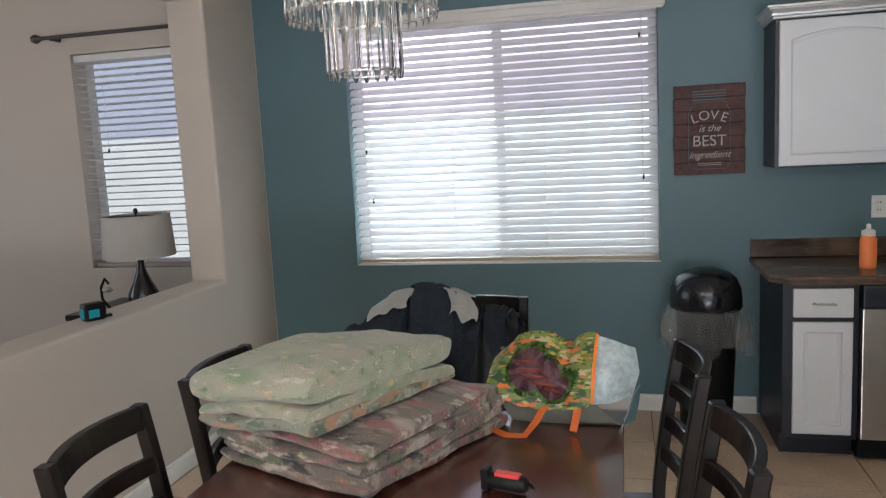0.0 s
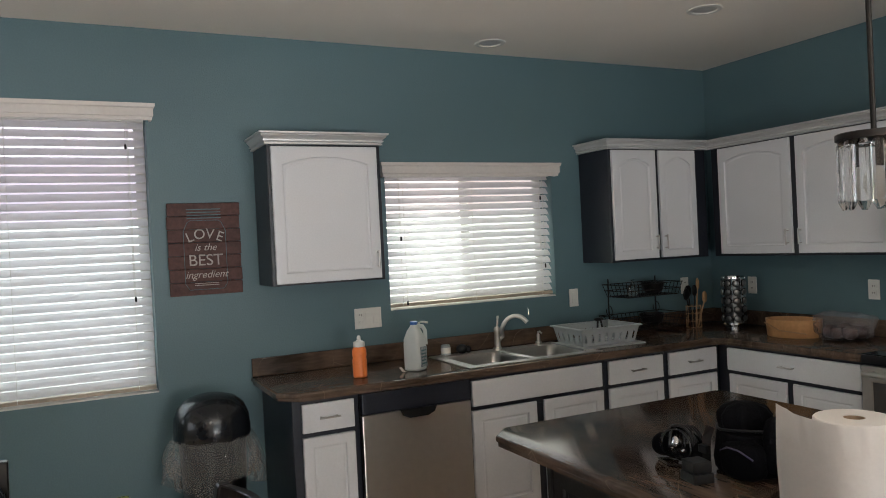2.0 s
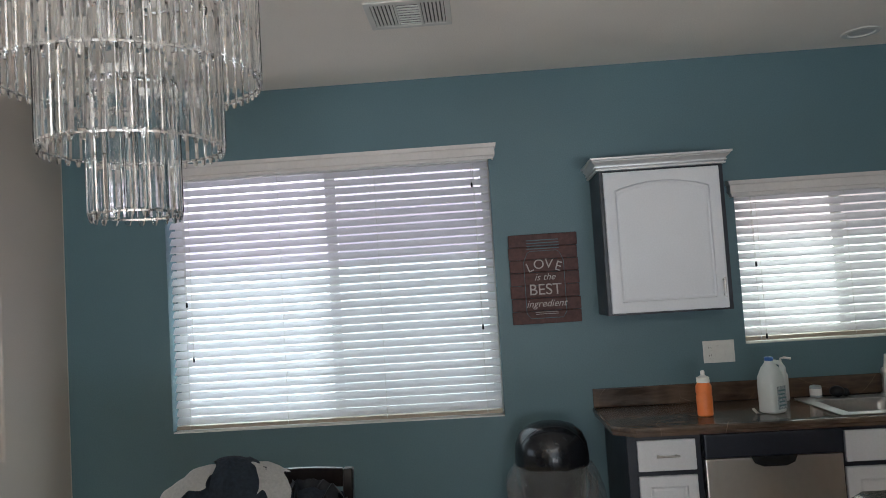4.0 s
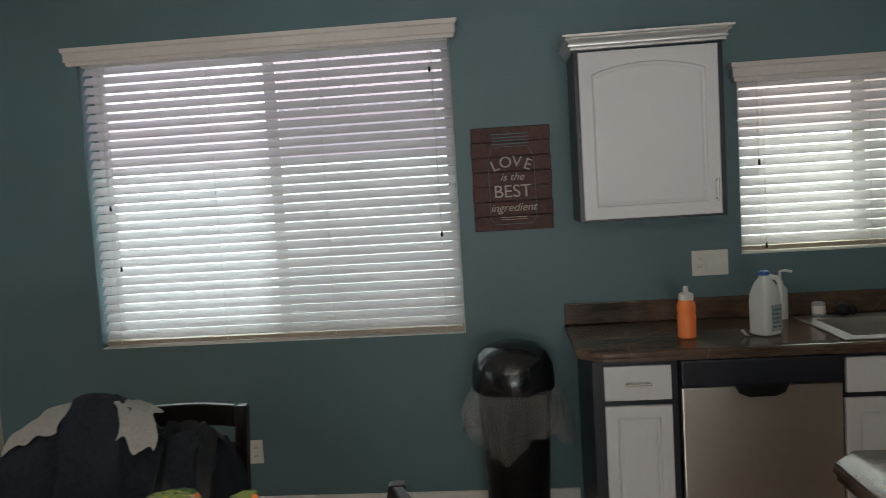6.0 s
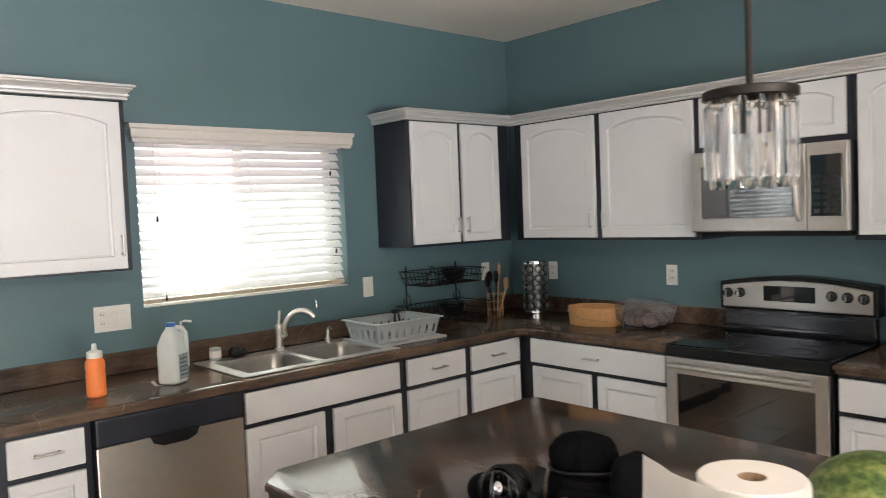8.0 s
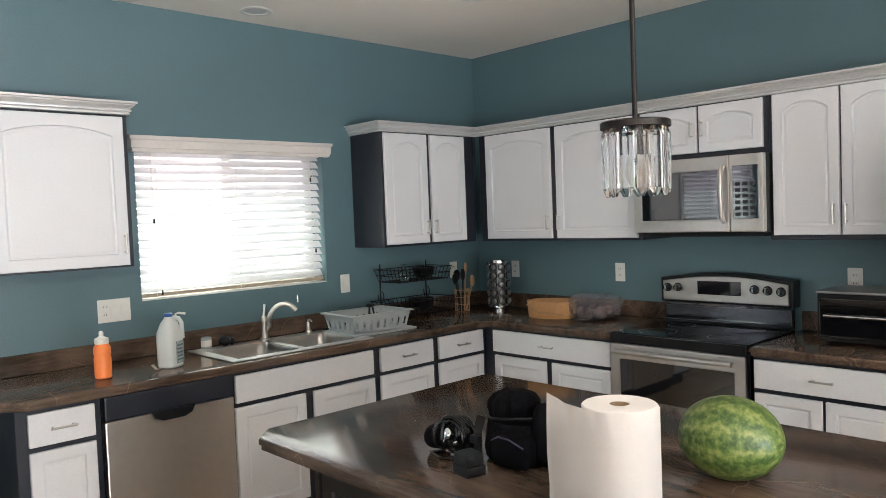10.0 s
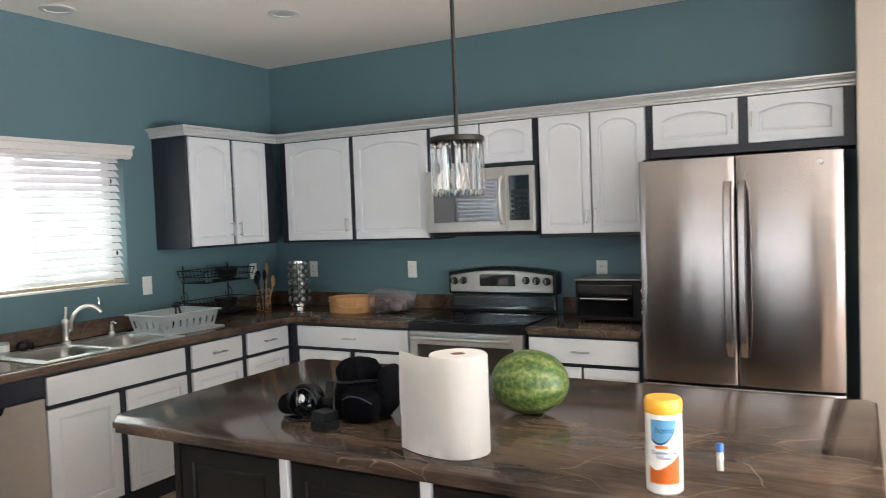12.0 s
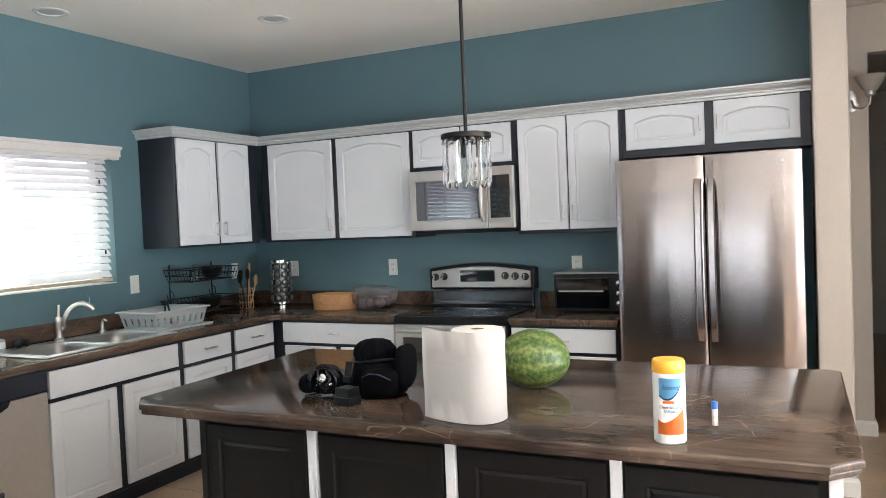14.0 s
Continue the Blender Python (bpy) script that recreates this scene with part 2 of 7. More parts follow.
def struct(name, bm, material, label, category, smooth=None):
    return tagged(mesh_ob(name, bm, material, None, "", smooth), label, category, "", "structure")


def box(x0, x1, y0, y1, z0, z1, bevel=0.0, seg=2, bm=None):
    own = bmesh.new()
    bmesh.ops.create_cube(own, size=1.0, matrix=Matrix.Translation(((x0 + x1) / 2, (y0 + y1) / 2, (z0 + z1) / 2)) @ Matrix.Diagonal((x1 - x0, y1 - y0, z1 - z0, 1)))
    if bevel:
        bmesh.ops.bevel(own, geom=own.edges[:], offset=bevel, segments=seg, affect="EDGES", profile=0.7)
    return merge(bm, own)


def merge(bm, own, m=None):
    if m is not None:
        bmesh.ops.transform(own, matrix=m, verts=own.verts)
    if bm is None:
        return own
    me = bpy.data.meshes.new("tmp")
    own.to_mesh(me)
    own.free()
    bm.from_mesh(me)
    bpy.data.meshes.remove(me)
    return bm


def poly_slab(outer, holes, lo, hi, plane="xy", bevel=0.0, seg=3, only=None):
    """A slab from an outline with holes, from lo to hi across its plane."""
    def at(p, w):
        return {"xy": (p[0], p[1], w), "xz": (p[0], w, p[1]), "yz": (w, p[0], p[1])}[plane]
    bm = bmesh.new()
    for loop in [outer, *holes]:
        vs = [bm.verts.new(at(p, lo)) for p in loop]
        for a, b in zip(vs, vs[1:] + vs[:1]):
            bm.edges.new((a, b))
    bmesh.ops.triangle_fill(bm, use_beauty=True, use_dissolve=True, edges=bm.edges[:])
    got = bmesh.ops.extrude_face_region(bm, geom=bm.faces[:])
    off = Vector(at((0, 0), hi - lo))
    for v in got["geom"]:
        if isinstance(v, bmesh.types.BMVert):
            v.co += off
    bmesh.ops.recalc_face_normals(bm, faces=bm.faces[:])
    if bevel:
        es = [e for e in bm.edges if len(e.link_faces) == 2 and e.calc_face_angle(0) > 1.2 and (only is None or only(e))]
        bmesh.ops.bevel(bm, geom=es, offset=bevel, segments=seg, affect="EDGES", profile=0.5)
    return bm


def rect(x0, x1, y0, y1):
    return [(x0, y0), (x1, y0), (x1, y1), (x0, y1)]


def lathe(profile, n=24, bm=None, m=None, cap=True):
    """Turned form: (radius, z) pairs from the bottom up."""
    own = bmesh.new()
    rings = [[own.verts.new((r * math.cos(2 * math.pi * k / n), r * math.sin(2 * math.pi * k / n), z)) for k in range(n)] for r, z in profile]
    for a, b in zip(rings, rings[1:]):
        for k in range(n):
            own.faces.new((a[k], a[(k + 1) % n], b[(k + 1) % n], b[k]))
    if cap:
        own.faces.new(rings[0][::-1])
        own.faces.new(rings[-1])
    return merge(bm, own, m)


def tube(points, r, n=8, bm=None, closed=False):
    """A round bar along points; r is one radius or one for each point."""
    own = bmesh.new()
    pts = [Vector(p) for p in points]
    rs = r if isinstance(r, (list, tuple)) else [r] * len(pts)
    rings, side = [], None
    for k, p in enumerate(pts):
        d = (pts[(k + 1) % len(pts)] - pts[k - 1]) if closed else (pts[min(k + 1, len(pts) - 1)] - pts[max(k - 1, 0)])
        d.normalize()
        if side is None:
            side = d.orthogonal().normalized()
        side = (side - d * side.dot(d)).normalized()
        up = d.cross(side)
        rings.append([own.verts.new(p + rs[k] * (math.cos(2 * math.pi * j / n) * side + math.sin(2 * math.pi * j / n) * up)) for j in range(n)])
    pairs = list(zip(rings, rings[1:])) + ([(rings[-1], rings[0])] if closed else [])
    for a, b in pairs:
        for j in range(n):
            own.faces.new((a[j], a[(j + 1) % n], b[(j + 1) % n], b[j]))
    if not closed:
        own.faces.new(rings[0][::-1])
        own.faces.new(rings[-1])
    return merge(bm, own)


def sweep(profile, path, closed=False):
    """A moulding: profile of (out, z) along level points; out lies to the right of the way."""
    bm = bmesh.new()
    pts = [Vector((p[0], p[1])) for p in path]
    z0 = path[0][2] if len(path[0]) > 2 else 0.0
    rings = []
    for k, p in enumerate(pts):
        a = (p - pts[k - 1]).normalized() if k or closed else None
        b = (pts[(k + 1) % len(pts)] - p).normalized() if k < len(pts) - 1 or closed else None
        na = Vector((a.y, -a.x)) if a else None
        nb = Vector((b.y, -b.x)) if b else None
        nn = (na + nb).normalized() if a and b else (na or nb)
        k1 = 1 / max(0.3, nn.dot(na or nb)) if a and b else 1.0
        rings.append([bm.verts.new((*(p + nn * o * k1), z0 + z)) for o, z in profile])
    n = len(profile)
    for a, b in list(zip(rings, rings[1:])) + ([(rings[-1], rings[0])] if closed else []):
        for j in range(n):
            bm.faces.new((a[j], a[(j + 1) % n], b[(j + 1) % n], b[j]))
    if not closed:
        bm.faces.new(rings[0])
        bm.faces.new(rings[-1][::-1])
    bmesh.ops.recalc_face_normals(bm, faces=bm.faces[:])
    return bm


# ---- structure ----
H, XL = 2.70, -6.17
W1, W2, W3 = (-5.60, -3.81, 0.86, 2.28), (-2.53, -1.372, 1.165, 1.99), (-7.48, -6.44, 0.86, 2.27)
holes = [rect(a, b, c, d) for a, b, c, d in (W1, W2)]
struct("wall_north", poly_slab(rect(XL, 0.0, 0, H), holes, 0.0, 0.16, "xz"), TEAL, "teal painted wall with two window openings", "wall")
struct("wall_north_living", poly_slab(rect(-10.4, XL, 0, H), [rect(*W3)], 0.0, 0.16, "xz"), CREAM, "greige painted living room wall with a window", "wall")
struct("wall_east", poly_slab(rect(-3.985, 0.16, 0, H), [], 0.0, 0.14, "yz"), TEAL, "teal painted wall behind the cooking range", "wall")
struct("wall_pier", poly_slab(rect(-4.145, -3.985, 0, H), [], -0.56, 0.73, "yz", 0.012, 2), CREAM, "cream painted wall end beside the refrigerator", "wall")
# half wall with a pass-through to the living room; its jambs and head are full height
struct("half_wall", poly_slab([(0.0, 0), (0.0, H), (-0.57, H), (-0.57, 0.876), (-4.6, 0.876), (-4.6, 0)], [], XL - 0.22, XL, "yz", 0.015, 3), CREAM, "cream painted half wall with a broad ledge", "wall")
struct("header_beam", box(XL - 0.218, XL - 0.002, -4.6, -0.572, 2.40, H - 0.002, 0.012), CREAM, "cream painted head over the pass-through", "wall")
struct("floor", box(-10.4, 6.2, -8.6, 0.0, -0.1, -0.008), GROUT, "grouted bed of the tiled floor", "floor")
struct("ceiling", box(-10.4, 6.2, -8.6, 0.16, H, H + 0.1), CEIL, "off-white painted flat ceiling", "ceiling")
# The opening in this unseen wall is added for the living room fill.
struct("wall_west", poly_slab(rect(-8.6, 0.16, 0, H), [rect(-4.1, -1.1, 0.75, 2.3)], -10.56, -10.4, "yz"), CREAM, "greige painted living room end wall with an added opening, out of view", "wall")
# The wide opening is added behind the camera to hold the south fill.
struct("wall_south", poly_slab(rect(-10.4, 6.2, 0, H), [rect(-4.55, -0.25, 0.05, 2.25)], -8.6, -8.44, "xz"), CREAM, "cream painted wall with an added wide opening, out of view", "wall")
# hall beyond the kitchen
struct("hall_wall", poly_slab([(-4.146, 0), (-4.146, H), (-8.4, H), (-8.4, 0), (-5.25, 0), (-5.25, 2.40), (-4.32, 2.40), (-4.32, 0)], [], 0.60, 0.73, "yz", 0.01, 2), CREAM, "cream painted hall wall with an open doorway", "wall")
struct("hall_side", box(0.74, 4.9, -4.30, -4.16, 0, H - 0.002), CREAM, "cream painted hall side wall", "wall")
struct("hall_end", poly_slab(rect(-8.44, -4.16, 0, H), [rect(-5.80, -4.88, 0, 2.05)], 4.9, 5.05, "yz"), CREAM, "greige painted hall end wall with the front door", "wall")
# Unseen wall, added to block the south and west fill from the hall.
struct("hall_light_blocker", box(-1.9, 4.895, -5.42, -5.29, 0, H - 0.002, 0.01), CREAM, "cream painted wall added out of view to shade the hall", "wall")
struct("wall_far_south", box(4.9, 5.05, -8.44, -8.30, 0, H), CREAM, "cream painted wall return", "wall")

BASEP = [(0, 0), (0.014, 0), (0.014, 0.075), (0.008, 0.09), (0, 0.094)]
struct("baseboard", sweep(BASEP, [(XL, -4.59, 0), (XL, 0, 0), (-3.31, 0, 0)]), TRIM, "white painted baseboard along the dining walls", "baseboard")
struct("baseboard_pier", sweep(BASEP, [(-0.561, -3.984, 0), (-0.561, -4.146, 0), (0.595, -4.146, 0)]), TRIM, "white painted baseboard round the wall end", "baseboard")
struct("baseboard_hall", sweep(BASEP, [(0.599, -4.162, 0), (0.599, -4.321, 0), (0.72, -4.321, 0)]), TRIM, "white painted baseboard at the hall doorway", "baseboard")

# ---- windows with blinds ----
def slat_mesh(w):
    bm = bmesh.new()
    d, n = 0.048, 4
    top = [[bm.verts.new((x, (k / n - 0.5) * d, 0.0025 * math.cos(math.pi * (k / n - 0.5)) + dz)) for k in range(n + 1)] for x in (0, w) for dz in (0.0014, -0.0014)]
    for k in range(n):
        bm.faces.new((top[0][k], top[2][k], top[2][k + 1], top[0][k + 1]))
        bm.faces.new((top[1][k], top[1][k + 1], top[3][k + 1], top[3][k]))
    for k in (0, n):
        bm.faces.new((top[0][k], top[1][k], top[3][k], top[2][k]))
    for a, b in ((0, 1), (2, 3)):
        bm.faces.new([*top[a], *top[b][::-1]])
    bmesh.ops.recalc_face_normals(bm, faces=bm.faces[:])
    me = bpy.data.meshes.new("slat")
    bm.to_mesh(me)
    bm.free()
    me.materials.append(SLATM)
    return me


def window(name, m, w, h, tilt, label, blind_label, pitch=0.0445, valance=True, stile=True, wands=((0.06, 0.5), (0.94, 0.3))):
    """A sliding window with its blind; local x along the wall, -y into the room, z up from the sill."""
    win = thing(name, m, label, "window", "", "structure")
    fr = poly_slab(rect(0.0, w, 0.0, h), [rect(0.05, w - 0.05, 0.05, h - 0.05)], 0.135, 0.158, "xz", 0.003, 1)
    part("window_frame", fr, WHITEPL, win)
    part("pane", box(0.05, w - 0.05, 0.146, 0.150, 0.05, h - 0.05), PANE, win).visible_shadow = False
    if stile:
        part("meeting_stile", box(w * 0.5 - 0.03, w * 0.5 + 0.03, 0.130, 0.1345, 0.05, h - 0.05, 0.002), WHITEPL, win)
        part("insect_screen", box(w * 0.5 + 0.031, w - 0.051, 0.1525, 0.1533, 0.051, h - 0.051), SCREEN, win, "fine dark mesh over the sliding half")
    part("window_sill", box(0.001, w - 0.001, 0.002, 0.13, -0.004, 0.006, 0.002), TRIM, win)
    bl = thing("window_blind", m, blind_label, "blind", "window blinds")
    me = slat_mesh(w - 0.02)
    k, z = 0, 0.06
    while z < h - 0.05:
        s = new("slat", me)
        s.parent = bl
        s.matrix_basis = pose(0.01, 0.045, z, tilt + 1.6 * math.sin(k * 2.1), 0, 0.05 * math.sin(k * 1.3))
        z, k = z + pitch, k + 1
    part("bottom_rail", box(0.01, w - 0.01, 0.022, 0.07, 0.014, 0.034, 0.004), RAILM, bl, "tan bottom rail")
    part("head_rail", box(0.008, w - 0.008, 0.02, 0.075, h - 0.05, h - 0.006, 0.002), WHITEPL, bl)
    nl = max(2, round(w / 0.42))
    for j in range(nl):
        x = 0.09 + (w - 0.18) * j / (nl - 1)
        part("ladder_cord", tube([(x, 0.019, 0.02), (x, 0.019, h - 0.05)], 0.0012, 5), WHITEPL, bl)
        part("ladder_cord", tube([(x, 0.071, 0.02), (x, 0.071, h - 0.05)], 0.0012, 5), WHITEPL, bl)
    for u, drop in wands:
        c = part("pull_cord", tube([(u * w, 0.014, h - 0.05), (u * w, 0.012, h - 0.05 - drop * h)], 0.0014, 5), WHITEPL, bl)
        part("tassel", lathe([(0.003, 0.0), (0.006, 0.004), (0.005, 0.022), (0.002, 0.028)], 8, None, Matrix.Translation((u * w, 0.012, h - 0.078 - drop * h))), BLACKPL, c)
    if valance:
        pr = [(0, 0), (0.012, 0), (0.014, 0.016), (0.02, 0.02), (0.02, 0.058), (0.027, 0.064), (0.03, 0.082), (0, 0.084)]
        part("valance", sweep(pr, [(-0.012, 0.0, h - 0.052), (-0.012, -0.035, h - 0.052), (w + 0.014, -0.035, h - 0.052), (w + 0.014, 0.0, h - 0.052)]), VALANCE, bl, "cream moulded valance")
    return win


TILT = 50
window("window_1", pose(W1[0], 0, W1[2]), W1[1] - W1[0], W1[3] - W1[2], TILT, "wide sliding window with white frame", "white slatted blind on the wide dining window", wands=((0.055, 0.47), (0.07, 0.68), (0.945, 0.08), (0.952, 0.62)))
window("window_2", pose(W2[0], 0, W2[2]), W2[1] - W2[0], W2[3] - W2[2], TILT, "sliding window with white frame over the sink", "white slatted blind on the window over the sink", wands=((0.08, 0.42), (0.10, 0.88), (0.93, 0.15), (0.945, 0.68)))
window("window_3", pose(W3[0], 0, W3[2]), W3[1] - W3[0], W3[3] - W3[2], -10, "living room window with white frame", "white slatted blind on the living room window", valance=False, stile=False, wands=((0.2, 0.4),))
# Both walls are added out of view: they shield the living room from fill.
struct("wall_south_west", poly_slab(rect(-8.43, -4.602, 0, H - 0.002), [rect(-8.25, -4.95, 0.05, 2.25)], XL - 0.22, XL - 0.06, "yz"), CREAM, "cream painted wall and opening added out of view for fill", "wall")
struct("wall_living_south", box(-10.395, XL - 0.222, -4.76, -4.602, 0, H - 0.002), CREAM, "greige painted wall added out of view to close the living room", "wall")

# ---- outside ----
def loft_roof(x0, x1, y0, y1, z0, z1):
    """A hipped roof over a rectangle, with an eave of some thickness."""
    bm = bmesh.new()
    ym = (y0 + y1) / 2
    lo = [bm.verts.new((x, y, z0)) for x, y in ((x0, y0), (x1, y0), (x1, y1), (x0, y1))]
    hi = [bm.verts.new((x, y, z0 + 0.2)) for x, y in ((x0, y0), (x1, y0), (x1, y1), (x0, y1))]
    a, b = bm.verts.new((x0 + 4, ym, z1)), bm.verts.new((x1 - 4, ym, z1))
    bm.faces.new(lo[::-1])
    for k in range(4):
        bm.faces.new((lo[k], lo[(k + 1) % 4], hi[(k + 1) % 4], hi[k]))
    bm.faces.new((hi[0], hi[1], b, a))
    bm.faces.new((hi[1], hi[2], b))
    bm.faces.new((hi[2], hi[3], a, b))
    bm.faces.new((hi[3], hi[0], a))
    bmesh.ops.recalc_face_normals(bm, faces=bm.faces[:])
    return bm



struct("ground", box(-60, 60, -60, 90, -0.35, -0.12), BACK_OUT, "sunlit pale gravel yard", "ground")
struct("garden_wall", box(-30, 30, 4.0, 4.2, -0.12, 1.86), mat("garden_block", (0.36, 0.35, 0.31), 0.9, 0, 0.12, 2, 60, 0.1), "pale block garden wall in the yard", "wall")
struct("eave", box(-10.6, 6.3, 0.165, 0.75, 2.45, 2.62), TRIM, "white painted roof overhang", "roof")

def barrel_tiles(x0, x1, y0, z0, y1, z1, hip, rows, pitch=0.27):
    """Courses of rounded roof tiles up a hipped slope; each course laps the one below."""
    bm = bmesh.new()
    seg = 6
    for k in range(rows):
        a, b = k / rows, (k + 1) / rows + 0.02
        n = int((x1 - x0 - 2 * hip * a) / pitch)
        lower, upper = [], []
        for i in range(n * seg + 1):
            x = x0 + hip * a + (i / seg + 0.5 * (k % 2)) * pitch
            up = 0.075 * abs(math.sin(math.pi * i / seg)) ** 0.7
            lower.append(bm.verts.new((x, y0 + (y1 - y0) * a, z0 + (z1 - z0) * a + 0.05 + up)))
            upper.append(bm.verts.new((x, y0 + (y1 - y0) * b, z0 + (z1 - z0) * b + 0.01 + up)))
        skirt = [bm.verts.new((v.co.x, v.co.y + 0.01, v.co.z - 0.06)) for v in lower]
        for i in range(n * seg):
            bm.faces.new((lower[i], lower[i + 1], upper[i + 1], upper[i]))
            bm.faces.new((skirt[i], skirt[i + 1], lower[i + 1], lower[i]))
    return bm


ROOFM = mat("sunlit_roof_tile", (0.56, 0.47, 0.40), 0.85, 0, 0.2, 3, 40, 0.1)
# The dark and lilac wall colours already hold the shade on the fronts.
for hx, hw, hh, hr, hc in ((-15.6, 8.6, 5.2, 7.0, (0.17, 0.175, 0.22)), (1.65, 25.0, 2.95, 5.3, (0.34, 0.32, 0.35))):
    nh = thing("neighbour_house", pose(hx, 9.5, -0.12), "tiled-roof stucco house beyond the garden wall, shade in its wall colour", "house")
    part("wall", box(-hw / 2, hw / 2, 0, 7, 0, hh, 0.02), mat("stucco_shade_tint", hc, 0.9, 0, 0.1, 2, 60, 0.1), nh)
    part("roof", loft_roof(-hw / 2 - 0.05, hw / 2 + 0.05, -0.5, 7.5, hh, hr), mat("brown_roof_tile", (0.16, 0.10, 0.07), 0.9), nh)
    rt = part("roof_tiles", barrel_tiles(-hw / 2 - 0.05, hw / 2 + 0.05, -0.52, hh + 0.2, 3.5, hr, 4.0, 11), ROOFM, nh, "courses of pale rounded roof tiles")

# ---- cabinets ----
def door_mesh(w, h, rise=0.0, margin=0.052, t=0.019):
    """A door leaf with a sunk panel, arched at the top where rise is given; front at -y."""
    bm = bmesh.new()
    x0, x1, z0, z1 = margin, w - margin, margin, h - margin
    n = 12 if rise else 1
    def loop(inset, y):
        pts = [(x0 + inset, z0 + inset), (x1 - inset, z0 + inset)]
        a, b = x1 - inset, x0 + inset
        for k in range(n + 1):
            u = k / n
            pts.append((a + (b - a) * u, z1 - inset - rise + rise * math.sin(math.pi * u) ** 0.8 if rise else z1 - inset))
        return [bm.verts.new((x, y, z)) for x, z in pts]
    outer = [(0, 0), (w, 0)] + [(w + (0 - w) * k / n, h) for k in range(n + 1)]
    r = 0.003
    def ring(y, e):
        return [bm.verts.new((min(max(x, e), w - e), y, min(max(z, e), h - e))) for x, z in outer]
    o0, o1, o2 = ring(0, 0), ring(-t + r, 0), ring(-t, r)
    i0, i1, i2, i3 = loop(0, -t), loop(0.003, -t + 0.009), loop(0.010, -t + 0.011), loop(0.020, -t + 0.0085)
    for a, b in zip((o0, o1, o2, i0, i1, i2), (o1, o2, i0, i1, i2, i3)):
        for k in range(len(a)):
            q = (a[k], a[(k + 1) % len(a)], b[(k + 1) % len(a)], b[k])
            bm.faces.new(q)
    bm.faces.new(i3)
    bm.faces.new(o0[::-1])
    bmesh.ops.recalc_face_normals(bm, faces=bm.faces[:])
    return bm


def slab_front(w, h, t=0.019):
    return box(0, w, -t, 0, 0, h, 0.004, 2)


def shift(bm, x, y, z):
    bmesh.ops.translate(bm, verts=bm.verts, vec=(x, y, z))
    return bm


def bar_pull(parent, x, z, y, length, upright):
    h = length / 2
    a, b = ((x, y - 0.026, z - h), (x, y - 0.026, z + h)) if upright else ((x - h, y - 0.026, z), (x + h, y - 0.026, z))
    bm = tube([a, b], 0.0048, 8)
    for s in (-0.78, 0.78):
        p = (x, y, z + s * h) if upright else (x + s * h, y, z)
        tube([p, (p[0], p[1] - 0.026, p[2])], 0.004, 8, bm)
    return part("handle", bm, NICKEL, parent, "brushed metal bar handle", 40)


def cabinet(name, m, w, d, z0, z1, fronts, label, group, toe=False, extra=0.012, open_top=0.0):
    """A cabinet unit; local x along its width, its face looks to -y. fronts: (kind, u0, u1, lo, hi, handle)."""
    cab = thing(name, m, label, "cabinet", group)
    bm = box(0, w, -d, -0.003, z0 + (0.10 if toe else 0), z1 - open_top, 0.002, 1)
    if open_top:
        for nm, x0, x1, y0, y1 in (("face_frame", 0, w, -d, -d + 0.02), ("side_panel", 0, 0.016, -d + 0.0205, -0.003), ("side_panel", w - 0.016, w, -d + 0.0205, -0.003)):
            part(nm, box(x0, x1, y0, y1, z1 - open_top + 0.0005, z1, 0.001, 1), NAVY, cab)
    if toe:
        part("toe_board", box(0.002, w - 0.002, -d + 0.07, -0.004, 0.0, 0.099), NAVY, cab)
    part("body", bm, NAVY, cab, "dark painted cabinet frame")
    for kind, u0, u1, lo, hi, hd in fronts:
        if kind == "drawer":
            f = part("drawer_front", shift(slab_front(u1 - u0, hi - lo), u0, -d - 0.001, lo), DOORW, cab)
            if hd:
                bar_pull(f, (u0 + u1) / 2, (lo + hi) / 2, -d - 0.02, 0.10, False)
        else:
            ww = u1 - u0
            rise = {"arch": 0.040 if ww > 0.5 else 0.046, "low": 0.035, "door": 0.0}[kind]
            f = part("door", shift(door_mesh(ww, hi - lo, rise, 0.045 if ww < 0.34 else 0.052), u0, -d - 0.001, lo), DOORW, cab)
            if hd:
                x = u1 - 0.022 if hd[0] == "r" else u0 + 0.022
                z = {"b": lo + 0.10, "t": hi - 0.10, "m": (lo + hi) / 2}[hd[1]]
                bar_pull(f, x, z, -d - 0.02, 0.095 if kind != "low" else 0.085, True)
    return cab


ZU0, ZU1 = 1.365, 2.078
cabinet("wall_cabinet", pose(-3.28, 0, 0), 0.605, 0.305, ZU0, ZU1, [("arch", 0.018, 0.580, 1.375, 2.068, "rb")], "single-door wall cabinet in light grey with dark sides", "wall cabinets")
cabinet("wall_cabinet", pose(-1.148, 0, 0), 0.813, 0.305, ZU0, ZU1, [("arch", 0.018, 0.368, 1.38, 2.072, "rb"), ("arch", 0.398, 0.708, 1.38, 2.072, "lb")], "two-door wall cabinet in light grey with dark frame", "wall cabinets")
E90 = -90
cabinet("wall_cabinet", pose(0, -0.335, 0, 0, 0, E90), 1.255, 0.305, ZU0, ZU1, [("arch", 0.07, 0.618, 1.38, 2.072, "rb"), ("arch", 0.662, 1.232, 1.38, 2.072, "lb")], "wide two-door wall cabinet in light grey", "wall cabinets")
